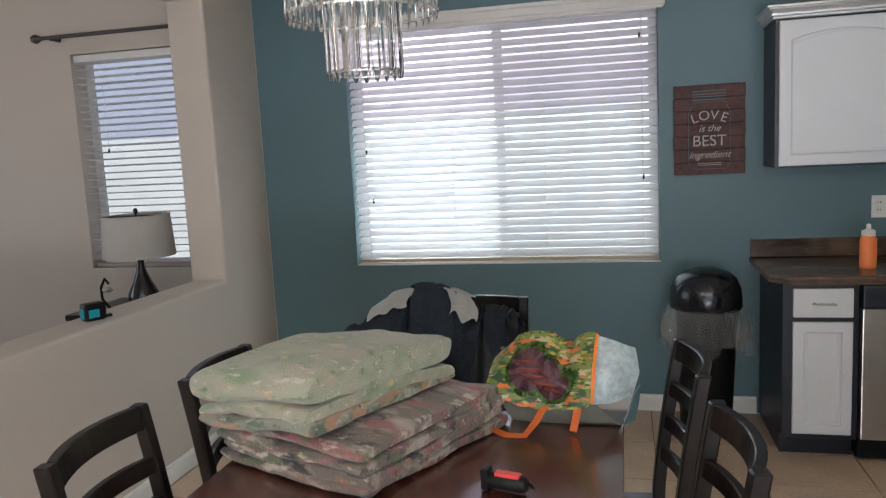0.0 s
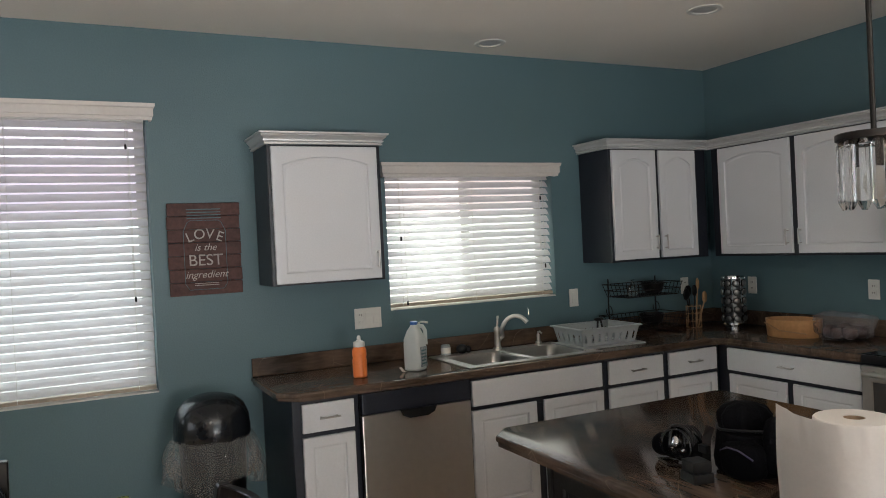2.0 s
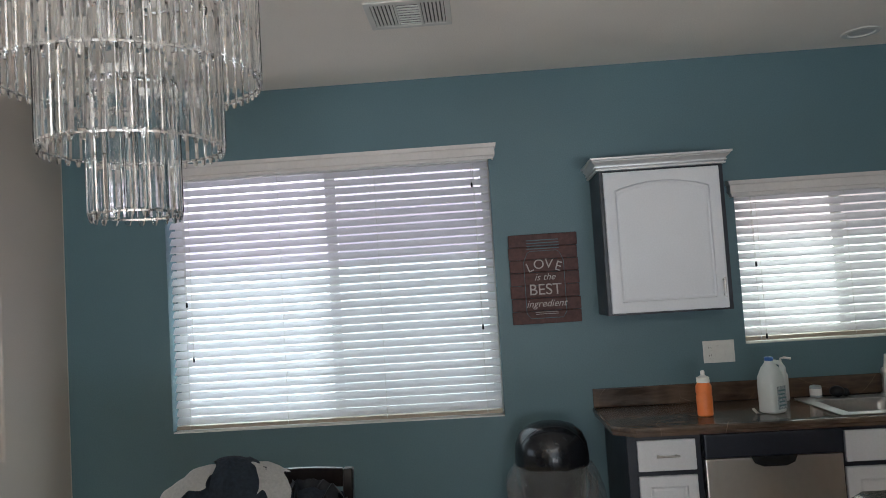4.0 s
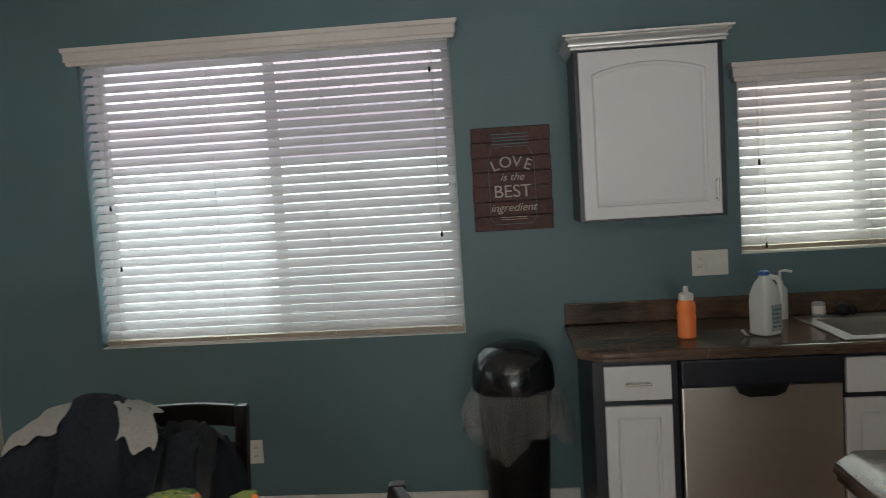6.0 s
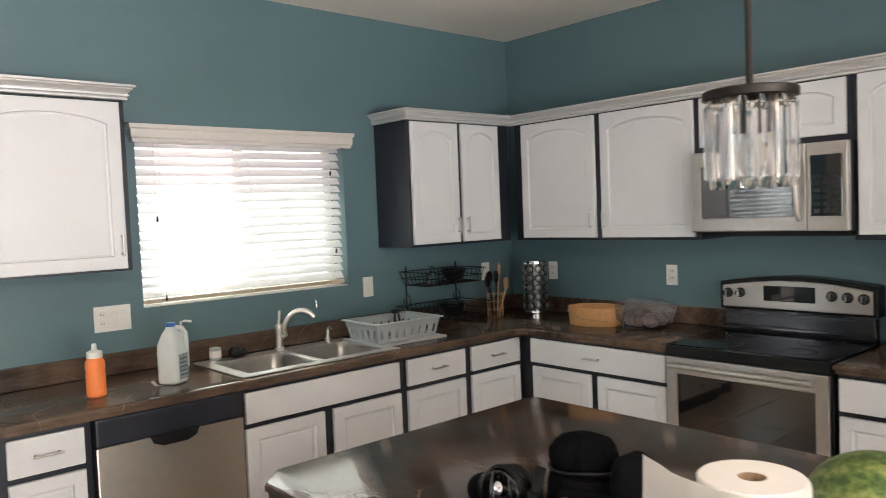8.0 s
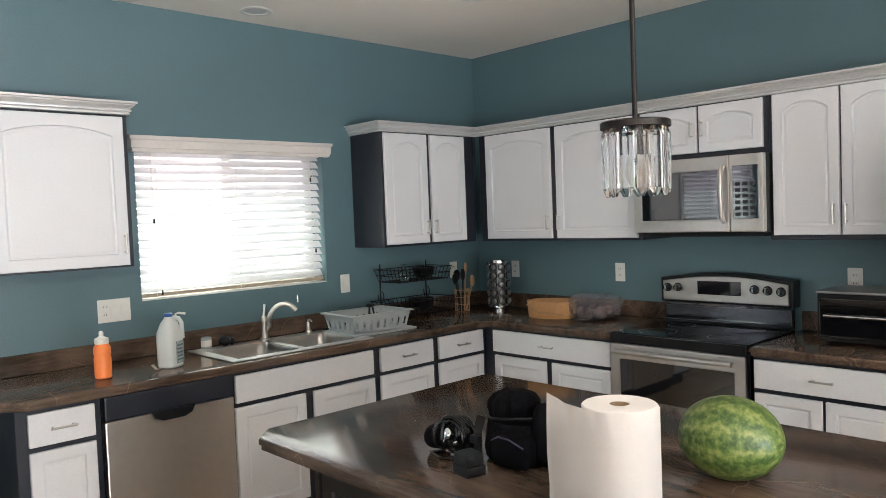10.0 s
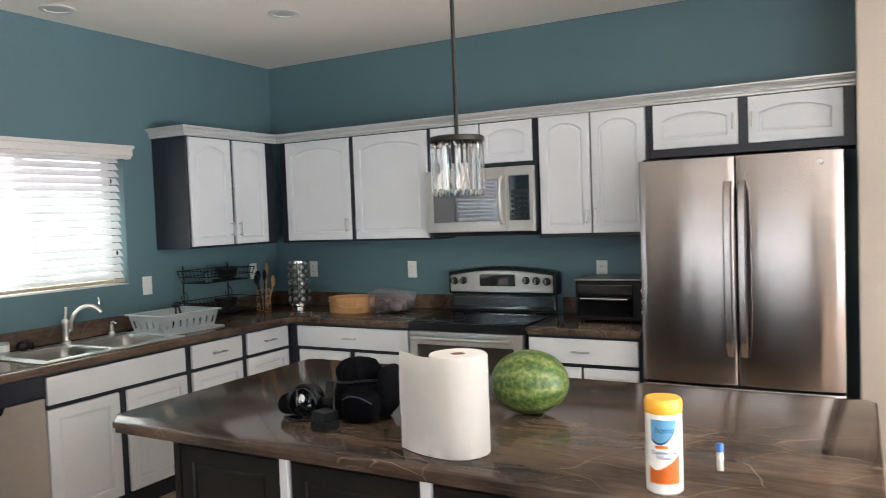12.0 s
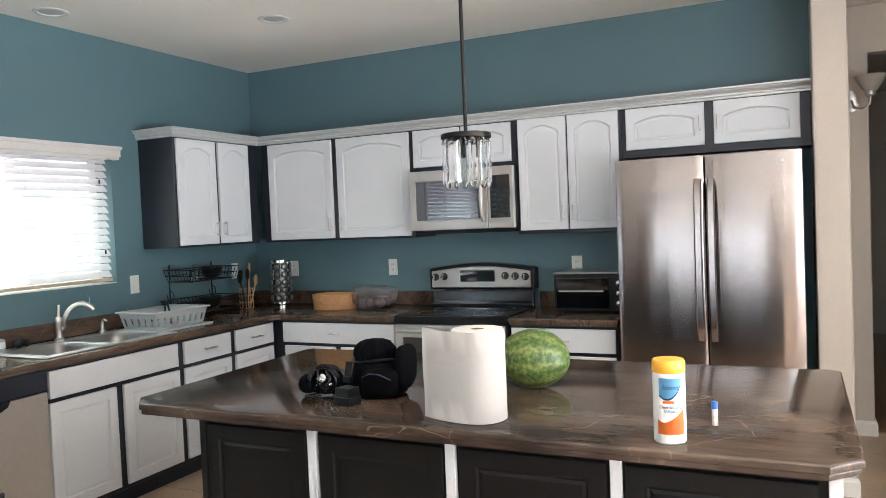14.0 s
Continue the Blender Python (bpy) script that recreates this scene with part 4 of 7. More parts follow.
CARPET = mat("beige_carpet", (0.33, 0.27, 0.21), 0.95, 0, 0.15, 8, 200, 0.2)
MATM = mat("dark_door_mat", (0.02, 0.02, 0.022), 0.95, 0, 0.3, 10, 150, 0.2)
DOORP = mat("front_door_paint", (0.34, 0.31, 0.29), 0.4, 0, 0.05)


def patchy(name, cols, scale, rough=0.85, bump=0.2, distort=0.6, fuzz=180.0, stretch=None, lo=0.30, hi=0.70):
    """Printed or woven cloth: soft patches of several colours under a fine pile."""
    m = mat(name, cols[0], rough, 0, 0.1, 5, fuzz, bump, sheen=0.3)
    n, l = m.node_tree.nodes, m.node_tree.links
    tc, nz = n.new("ShaderNodeTexCoord"), n.new("ShaderNodeTexNoise")
    nz.inputs["Scale"].default_value, nz.inputs["Detail"].default_value, nz.inputs["Distortion"].default_value = scale, 5, distort
    mp = n.new("ShaderNodeMapping")
    mp.inputs["Scale"].default_value = stretch or (1, 1, 1)
    l.new(tc.outputs["Object"], mp.inputs["Vector"])
    l.new(mp.outputs[0], nz.inputs["Vector"])
    r = n.new("ShaderNodeValToRGB")
    r.color_ramp.elements[0].position, r.color_ramp.elements[0].color = lo, (*cols[0], 1)
    r.color_ramp.elements[1].position, r.color_ramp.elements[1].color = hi, (*cols[-1], 1)
    for k, c in enumerate(cols[1:-1]):
        e = r.color_ramp.elements.new(lo + (hi - lo) * (k + 1) / (len(cols) - 1))
        e.color = (*c, 1)
    l.new(nz.outputs["Fac"], r.inputs[0])
    l.new(r.outputs[0], n["Principled BSDF"].inputs["Base Color"])
    return m


def blotched(name, base, layers, rough=0.9, bump=0.4, fuzz=110.0):
    """Printed or woven cloth: soft blotches of several colours laid over one another."""
    m = mat(name, base, rough, 0, 0.1, 5, fuzz, bump, sheen=0.25)
    n, l = m.node_tree.nodes, m.node_tree.links
    tc = n.new("ShaderNodeTexCoord")
    last = None
    for k, (c, scale, lo, soft) in enumerate(layers):
        mp, nz, mr, mx = n.new("ShaderNodeMapping"), n.new("ShaderNodeTexNoise"), n.new("ShaderNodeMapRange"), n.new("ShaderNodeMix")
        mp.inputs["Location"].default_value = (3.7 * k, 1.9 * k, 5.3 * k)
        mp.inputs["Scale"].default_value = (0.7, 1.7, 2.0)
        nz.inputs["Scale"].default_value, nz.inputs["Detail"].default_value, nz.inputs["Roughness"].default_value = scale, 4, 0.52
        mr.inputs["From Min"].default_value, mr.inputs["From Max"].default_value = lo, lo + soft
        mx.data_type = "RGBA"
        mx.inputs[6].default_value, mx.inputs[7].default_value = (*base, 1), (*c, 1)
        l.new(tc.outputs["Object"], mp.inputs["Vector"])
        l.new(mp.outputs[0], nz.inputs["Vector"])
        l.new(nz.outputs["Fac"], mr.inputs["Value"])
        l.new(mr.outputs[0], mx.inputs[0])
        if last:
            l.new(last, mx.inputs[6])
        last = mx.outputs[2]
    l.new(last, n["Principled BSDF"].inputs["Base Color"])
    return m


TOWEL = blotched("pale_green_plush", (0.32, 0.325, 0.24), [((0.37, 0.315, 0.24), 7, 0.46, 0.2), ((0.20, 0.26, 0.15), 9, 0.48, 0.2), ((0.12, 0.20, 0.08), 22, 0.60, 0.14), ((0.52, 0.42, 0.18), 14, 0.66, 0.06), ((0.46, 0.45, 0.37), 26, 0.60, 0.10)], 0.95, 1.0, 170.0)
TOWEL2 = blotched("peach_and_grey_plush", (0.23, 0.235, 0.17), [((0.09, 0.12, 0.08), 14, 0.50, 0.10), ((0.36, 0.20, 0.12), 9, 0.50, 0.08), ((0.34, 0.34, 0.26), 22, 0.58, 0.08), ((0.03, 0.06, 0.12), 16, 0.66, 0.05)], 0.95, 1.0, 170.0)
QUILT = blotched("floral_quilt_cloth", (0.155, 0.125, 0.10), [((0.38, 0.325, 0.26), 9, 0.48, 0.14), ((0.045, 0.036, 0.034), 13, 0.54, 0.10), ((0.27, 0.10, 0.10), 9, 0.53, 0.10), ((0.12, 0.13, 0.07), 13, 0.57, 0.08), ((0.48, 0.41, 0.33), 18, 0.60, 0.08), ((0.30, 0.14, 0.09), 20, 0.62, 0.06)], 0.9, 1.0, 130.0)
BAGPRINT = blotched("bright_printed_bag", (0.13, 0.17, 0.03), [((0.015, 0.055, 0.012), 22, 0.50, 0.05), ((0.42, 0.33, 0.20), 26, 0.56, 0.04), ((0.55, 0.12, 0.02), 24, 0.56, 0.05), ((0.40, 0.30, 0.04), 40, 0.60, 0.04), ((0.02, 0.06, 0.012), 50, 0.60, 0.04)], 0.3, 0.01, 60.0)
def watermelon_skin():
    """Long wavering stripes of dark and pale green with fine mottling."""
    m = mat("watermelon_rind", (0.06, 0.11, 0.025), 0.42, 0, 0.1, 5, 90, 0.012)
    n, l = m.node_tree.nodes, m.node_tree.links
    tc, sep, at2, nz, fn = n.new("ShaderNodeTexCoord"), n.new("ShaderNodeSeparateXYZ"), n.new("ShaderNodeMath"), n.new("ShaderNodeTexNoise"), n.new("ShaderNodeTexNoise")
    l.new(tc.outputs["Object"], sep.inputs[0])
    at2.operation = "ARCTAN2"
    l.new(sep.outputs["X"], at2.inputs[0])
    l.new(sep.outputs["Z"], at2.inputs[1])
    nz.inputs["Scale"].default_value, nz.inputs["Detail"].default_value = 26.0, 5
    fn.inputs["Scale"].default_value, fn.inputs["Detail"].default_value = 75.0, 6
    l.new(tc.outputs["Object"], nz.inputs["Vector"])
    l.new(tc.outputs["Object"], fn.inputs["Vector"])
    wob, sn, mixv = n.new("ShaderNodeMath"), n.new("ShaderNodeMath"), n.new("ShaderNodeMath")
    wob.operation, wob.inputs[1].default_value = "MULTIPLY_ADD", 2.6
    k9 = n.new("ShaderNodeMath")
    k9.operation, k9.inputs[1].default_value = "MULTIPLY", 11.0
    l.new(at2.outputs[0], k9.inputs[0])
    l.new(nz.outputs["Fac"], wob.inputs[0])
    l.new(k9.outputs[0], wob.inputs[2])
    sn.operation = "SINE"
    l.new(wob.outputs[0], sn.inputs[0])
    mixv.operation, mixv.inputs[1].default_value = "MULTIPLY_ADD", 0.085
    l.new(sn.outputs[0], mixv.inputs[0])
    l.new(fn.outputs["Fac"], mixv.inputs[2])
    r = n.new("ShaderNodeValToRGB")
    cols = ((0.34, (0.034, 0.070, 0.012)), (0.46, (0.072, 0.118, 0.022)), (0.57, (0.125, 0.165, 0.038)), (0.70, (0.215, 0.235, 0.075)))
    r.color_ramp.elements[0].position, r.color_ramp.elements[0].color = cols[0][0], (*cols[0][1], 1)
    r.color_ramp.elements[1].position, r.color_ramp.elements[1].color = cols[-1][0], (*cols[-1][1], 1)
    for p, c in cols[1:-1]:
        r.color_ramp.elements.new(p).color = (*c, 1)
    l.new(mixv.outputs[0], r.inputs[0])
    l.new(r.outputs[0], n["Principled BSDF"].inputs["Base Color"])
    return m


RIND = watermelon_skin()


def text_part(s, size, m, material, parent, shear=0.0, name="lettering"):
    cu = bpy.data.curves.new("lettering", "FONT")
    cu.body, cu.size, cu.align_x, cu.align_y, cu.extrude, cu.shear = s, size, "CENTER", "CENTER", 0.0006, shear
    tmp = new("tmp_lettering", cu)
    me = bpy.data.meshes.new_from_object(tmp.evaluated_get(bpy.context.evaluated_depsgraph_get()))
    bpy.data.objects.remove(tmp)
    me.transform(m)
    me.materials.clear()
    me.materials.append(material)
    ob = new(name, me)
    ob.parent = parent
    return ob


def blob(cx, cy, cz, rx, ry, rz, power=0.8, wob=0.08, freq=4.0, seed=0.0, nu=36, nv=20, flat=None, bm=None):
    """A soft lump: a squarish ball with folds; flat cuts it level at that height."""
    own = bmesh.new()
    def sp(v, p):
        return math.copysign(abs(v) ** p, v)
    rows = []
    for j in range(1, nv):
        t = math.pi * j / nv - math.pi / 2
        row = []
        for i in range(nu):
            a = 2 * math.pi * i / nu
            d = Vector((sp(math.cos(a), power) * sp(math.cos(t), power), sp(math.sin(a), power) * sp(math.cos(t), power), sp(math.sin(t), power)))
            q = Vector((d.x * rx, d.y * ry, d.z * rz))
            s = 1 + wob * noise.noise(q * freq * 3 + Vector((seed, seed * 0.7, 0))) + wob * 0.6 * noise.noise(q * freq * 8 + Vector((seed, 0, seed)))
            v = Vector((cx, cy, cz)) + q * s
            if flat is not None:
                v.z = max(v.z, flat)
            row.append(own.verts.new(v))
        rows.append(row)
    for a, b in zip(rows, rows[1:]):
        for i in range(nu):
            own.faces.new((a[i], a[(i + 1) % nu], b[(i + 1) % nu], b[i]))
    own.faces.new(rows[0][::-1])
    own.faces.new(rows[-1])
    return merge(bm, own)


# ---- ceiling fixtures ----
for k, (x, y) in enumerate(((-1.14, -1.14), (-1.92, -0.24), (-2.32, -1.11))):
    dl = thing("recessed_light", pose(x, y, H), "white recessed ceiling light, switched off", "ceiling light", "recessed ceiling lights")
    part("trim_ring", lathe([(0.062, -0.001), (0.066, -0.007), (0.088, -0.006), (0.092, -0.001)], 32, None, None, False), WHITEPL, dl, "", 40)
    part("reflector", lathe([(0.062, -0.002), (0.052, -0.0012), (0.03, -0.0008)], 28, None, None, True), mat("grey_reflector", (0.58, 0.57, 0.55), 0.3) if k == 0 else bpy.data.materials["grey_reflector"], dl, "", 40)
vt = thing("ceiling_vent", pose(-4.12, -0.975, H), "white louvred ceiling air vent", "air vent")
part("frame", poly_slab(rect(-0.175, 0.175, -0.15, 0.15), [rect(-0.15, -0.055, -0.12, 0.12), rect(-0.045, 0.045, -0.12, 0.12), rect(0.055, 0.15, -0.12, 0.12)], -0.010, -0.0015, "xy", 0.002, 1), WHITEPL, vt)
# Black sheet in place of the duct's shade; the ceiling has no hole.
part("backing", box(-0.16, 0.16, -0.13, 0.13, -0.0014, -0.0004), BLACKPL, vt, "black sheet standing for the shade inside the duct")
for x0, x1 in ((-0.15, -0.055), (0.055, 0.15)):
    for j in range(6):
        x = x0 + 0.008 + j * (x1 - x0 - 0.016) / 5
        part("slat", box(x - 0.005, x + 0.005, -0.12, 0.12, -0.008, -0.003), WHITEPL, vt)
for j in range(9):
    y = -0.11 + j * 0.0275
    part("slat", box(-0.045, 0.045, y - 0.005, y + 0.005, -0.008, -0.003), WHITEPL, vt)


def prism_mesh(w, h, name="crystal"):
    """A long cut crystal, hanging from its top at the origin, with pointed ends."""
    bm = bmesh.new()
    ring = lambda s, z: [bm.verts.new((s * w * a, s * w * 0.6 * b, z)) for a, b in ((-0.5, 0), (-0.28, -0.5), (0.28, -0.5), (0.5, 0), (0.28, 0.5), (-0.28, 0.5))]
    rs = [ring(0.45, 0.0), ring(1.0, -0.12 * min(h, 0.12)), ring(1.0, -h + 0.18 * min(h, 0.12)), ring(0.35, -h)]
    for a, b in zip(rs, rs[1:]):
        for k in range(6):
            bm.faces.new((a[k], b[k], b[(k + 1) % 6], a[(k + 1) % 6]))
    bm.faces.new(rs[0])
    bm.faces.new(rs[-1][::-1])
    bmesh.ops.recalc_face_normals(bm, faces=bm.faces[:])
    me = bpy.data.meshes.new(name)
    bm.to_mesh(me)
    bm.free()
    me.materials.append(CRYSTAL)
    return me


def hang(parent, me, n, r, z, off=0.0):
    for k in range(n):
        a = 2 * math.pi * (k + off) / n
        c = new("crystal", me)
        c.parent = parent
        c.matrix_basis = pose(r * math.cos(a), r * math.sin(a), z, 0, 0, math.degrees(a) + 90)


def ring_band(r, z0, z1, t=0.006):
    return lathe([(r - t, z0), (r, z0), (r, z1), (r - t, z1), (r - t, z0)], 40, None, None, False)


ch = thing("chandelier", pose(-4.66, -2.38, 0), "three-tier crystal chandelier over the dining table", "chandelier")
part("canopy", lathe([(0.07, H - 0.001), (0.07, H - 0.02), (0.03, H - 0.05), (0.012, H - 0.06)][::-1], 28), CHROME, ch, "", 40)
part("stem", tube([(0, 0, 1.95), (0, 0, H - 0.04)], 0.009, 10), CHROME, ch)
for r, z, h, n, w in ((0.285, 2.34, 0.30, 58, 0.023), (0.195, 2.20, 0.315, 42, 0.023), (0.095, 2.05, 0.315, 20, 0.024)):
    t = part("tier_ring", ring_band(r + 0.006, z - 0.004, z + 0.016), CHROME, ch)
    for a in (0, 120, 240):
        tube_bm = tube([(0, 0, z + 0.006), (r * math.cos(radians(a)), r * math.sin(radians(a)), z + 0.006)], 0.004, 6)
        part("spoke", tube_bm, CHROME, ch)
    hang(ch, prism_mesh(w, h), n, r, z - 0.002)
    part("lower_ring", ring_band(r + 0.001, z - h * 0.965, z - h * 0.95, 0.003), CHROME, ch)
for k in range(6):
    a = k * math.pi / 3
    p = part("socket", lathe([(0.014, 0), (0.014, 0.05), (0.008, 0.055)], 12, None, pose(0.11 * math.cos(a), 0.11 * math.sin(a), 2.12)), CHROME, ch)
    part("bulb", lathe([(0.006, 0.055), (0.016, 0.075), (0.014, 0.10), (0.003, 0.13)], 12, None, pose(0.11 * math.cos(a), 0.11 * math.sin(a), 2.12)), FROST, p, "", 60)

pd = thing("pendant_light", pose(-2.42, -2.887, 0), "black-rimmed pendant with hanging crystal prisms", "pendant light")
part("canopy", lathe([(0.012, H - 0.03), (0.06, H - 0.022), (0.062, H - 0.001)], 28), BRONZE, pd, "", 40)
part("stem", tube([(0, 0, 1.76), (0, 0, H - 0.02)], 0.0065, 10), BRONZE, pd)
part("cap", lathe([(0.080, 1.744), (0.086, 1.746), (0.086, 1.760), (0.082, 1.763), (0.012, 1.766)], 36), BRONZE, pd, "dark bronze cap", 40)
part("socket", lathe([(0.018, 1.68), (0.018, 1.738)], 16), BRONZE, pd)
part("bulb", lathe([(0.012, 1.68), (0.024, 1.655), (0.026, 1.63), (0.016, 1.605), (0.004, 1.598)][::-1], 16), FROST, pd, "", 60)
hang(pd, prism_mesh(0.038, 0.168), 13, 0.072, 1.745)

# ---- sign ----
sg = thing("wall_sign", pose(-3.555, -0.004, 1.335), "red-brown plank sign lettered in off-white", "sign")
nb, SW, SH = 7, 0.362, 0.476
for k in range(nb):
    j = 0.002 * math.sin(k * 2.3)
    part("plank", box(-SW / 2 + j, SW / 2 + j, -0.026 - abs(j) * 0.4, -0.008, k * SH / nb + 0.0012, (k + 1) * SH / nb - 0.0012, 0.002, 1), SIGNW, sg)
for x in (-0.1, 0.1):
    part("batten", box(x - 0.02, x + 0.02, -0.008, 0.0, 0.02, SH - 0.02), SIGNW, sg)
FY = -0.0292
jar = [(-0.085, 0.03), (0.085, 0.03), (0.105, 0.06), (0.105, 0.33), (0.085, 0.375), (0.07, 0.385), (-0.07, 0.385), (-0.085, 0.375), (-0.105, 0.33), (-0.105, 0.06)]
part("jar_outline", tube([(x, FY + 0.001, z) for x, z in jar], 0.0016, 5, None, True), TEALGREY, sg, "painted jar outline")
for z in (0.395, 0.41, 0.425, 0.44):
    part("lid_line", box(-0.085, 0.085, FY, FY + 0.002, z, z + 0.0045), TEALGREY, sg, "painted jar lid stripe")
for s, x, z, r in (("L", -0.075, 0.298, 20), ("O", -0.026, 0.312, 7), ("V", 0.026, 0.312, -7), ("E", 0.075, 0.298, -20)):
    text_part(s, 0.072, pose(x, FY, z) @ pose(0, 0, 0, 90) @ pose(0, 0, 0, 0, 0, r), CHALK, sg)
text_part("is the", 0.05, pose(0, FY, 0.245, 90), CHALK, sg, 0.35)
text_part("BEST", 0.082, pose(0, FY, 0.178, 90), CHALK, sg)
text_part("ingredient", 0.052, pose(0, FY, 0.105, 90), CHALK, sg, 0.35)
for z in (0.06, 0.05):
    part("flourish", box(-0.06, 0.06, FY, FY + 0.002, z, z + 0.003), CHALK, sg)

# ---- wall plates ----
def plate(m, gangs, label, kinds):
    p = thing("wall_plate", m, label, "outlet", "wall plates")
    w = 0.07 + 0.046 * (gangs - 1)
    part("cover", box(-w / 2, w / 2, -0.006, -0.0005, -0.058, 0.058, 0.003), WHITEPL, p)
    for g, kind in enumerate(kinds):
        x = (g - (gangs - 1) / 2) * 0.046
        if kind == "o":
            for z in (-0.02, 0.02):
                s = part("socket", box(x - 0.016, x + 0.016, -0.0085, -0.0062, z - 0.014, z + 0.014, 0.003), WHITEPL, p)
                for dx in (-0.006, 0.006):
                    part("slot", box(x + dx - 0.0012, x + dx + 0.0012, -0.0092, -0.0086, z - 0.003, z + 0.006), BLACKPL, s)
        else:
            part("rocker", box(x - 0.016, x + 0.016, -0.0095, -0.0062, -0.032, 0.032, 0.002), WHITEPL, p)
    return p


plate(pose(-2.674, 0, 1.135), 3, "white three-gang plate with outlet and switches", "oss")
plate(pose(-1.238, 0, 1.142), 1, "white switch plate beside the sink window", "s")
plate(pose(-0.272, 0, 1.155), 1, "white outlet plate in the worktop corner", "o")
plate(pose(-4.871, 0, 0.32), 1, "white outlet plate low on the teal wall", "o")
for y in (-0.363, -1.236, -2.602):
    plate(pose(0, y, 1.15, 0, 0, E90), 1, "white outlet plate over the worktop", "o")

# ---- bin ----
tb = thing("trash_bin", pose(-3.60, -0.25, 0), "black dome-top bin with a clear liner hanging over", "bin")
part("body", lathe([(0.125, 0.0), (0.13, 0.01), (0.158, 0.62), (0.168, 0.66), (0.160, 0.665)], 32), BLACKPL, tb, "", 40)
part("dome_lid", lathe([(0.178, 0.655), (0.182, 0.67), (0.182, 0.70), (0.176, 0.76), (0.155, 0.81), (0.115, 0.845), (0.06, 0.862), (0.01, 0.866)], 40), mat("glossy_black_plastic", (0.012, 0.013, 0.015), 0.18, 0, 0.15), tb, "glossy black dome lid", 50)
part("flap_seam", tube([(0.17 * math.sin(radians(a)) * 0.98, -0.06 - 0.06 * math.cos(radians(a)), 0.70 + 0.162 * math.cos(radians(a))) for a in range(-75, 80, 10)], 0.002, 5), BLACKPL, tb)
def liner():
    bm = bmesh.new()
    n, rows = 110, []
    for z, r, w in ((0.672, 0.172, 0.0), (0.66, 0.186, 0.006), (0.62, 0.20, 0.018), (0.56, 0.212, 0.026), (0.50, 0.215, 0.032), (0.44, 0.205, 0.036)):
        rows.append([bm.verts.new(((r + w * math.sin(7 * a + 2 * z) + 0.5 * w * math.sin(17 * a) + 1.3 * w * noise.noise(Vector((math.cos(a) * 7, math.sin(a) * 7, z * 26)))) * math.cos(a), (r + w * math.sin(7 * a + 2 * z) + 0.5 * w * math.sin(17 * a) + 1.3 * w * noise.noise(Vector((math.cos(a) * 7, math.sin(a) * 7, z * 26)))) * math.sin(a), z - (0.05 * math.sin(3 * a + 1) * (0.67 - z) / 0.2))) for a in (2 * math.pi * k / n for k in range(n))])
    for a, b in zip(rows, rows[1:]):
        for k in range(n):
            bm.faces.new((a[k], a[(k + 1) % n], b[(k + 1) % n], b[k]))
    return bm
part("liner", liner(), FILM, tb, "crumpled clear plastic liner", 180)

# ---- dining table and chairs ----
tbl = thing("dining_table", pose(-4.522, -2.885, 0), "glossy cherry-brown wooden dining table", "table")
TW, TL = 1.015, 1.47
part("tabletop", box(-TW / 2, TW / 2, -TL / 2, TL / 2, 0.722, 0.75, 0.006, 3), TABLEW, tbl)
part("apron", poly_slab(rect(-TW / 2 + 0.06, TW / 2 - 0.06, -TL / 2 + 0.06, TL / 2 - 0.06), [rect(-TW / 2 + 0.085, TW / 2 - 0.085, -TL / 2 + 0.085, TL / 2 - 0.085)], 0.635, 0.7215, "xy"), ESPRESSO, tbl)
for sx in (-1, 1):
    for sy in (-1, 1):
        bm = box(-0.035, 0.035, -0.035, 0.035, 0, 0.7215, 0.005)
        for v in bm.verts:
            k = 0.65 + 0.35 * v.co.z / 0.72
            v.co.x, v.co.y = v.co.x * k, v.co.y * k
        part("leg", shift(bm, sx * (TW / 2 - 0.085), sy * (TL / 2 - 0.085), 0), ESPRESSO, tbl)


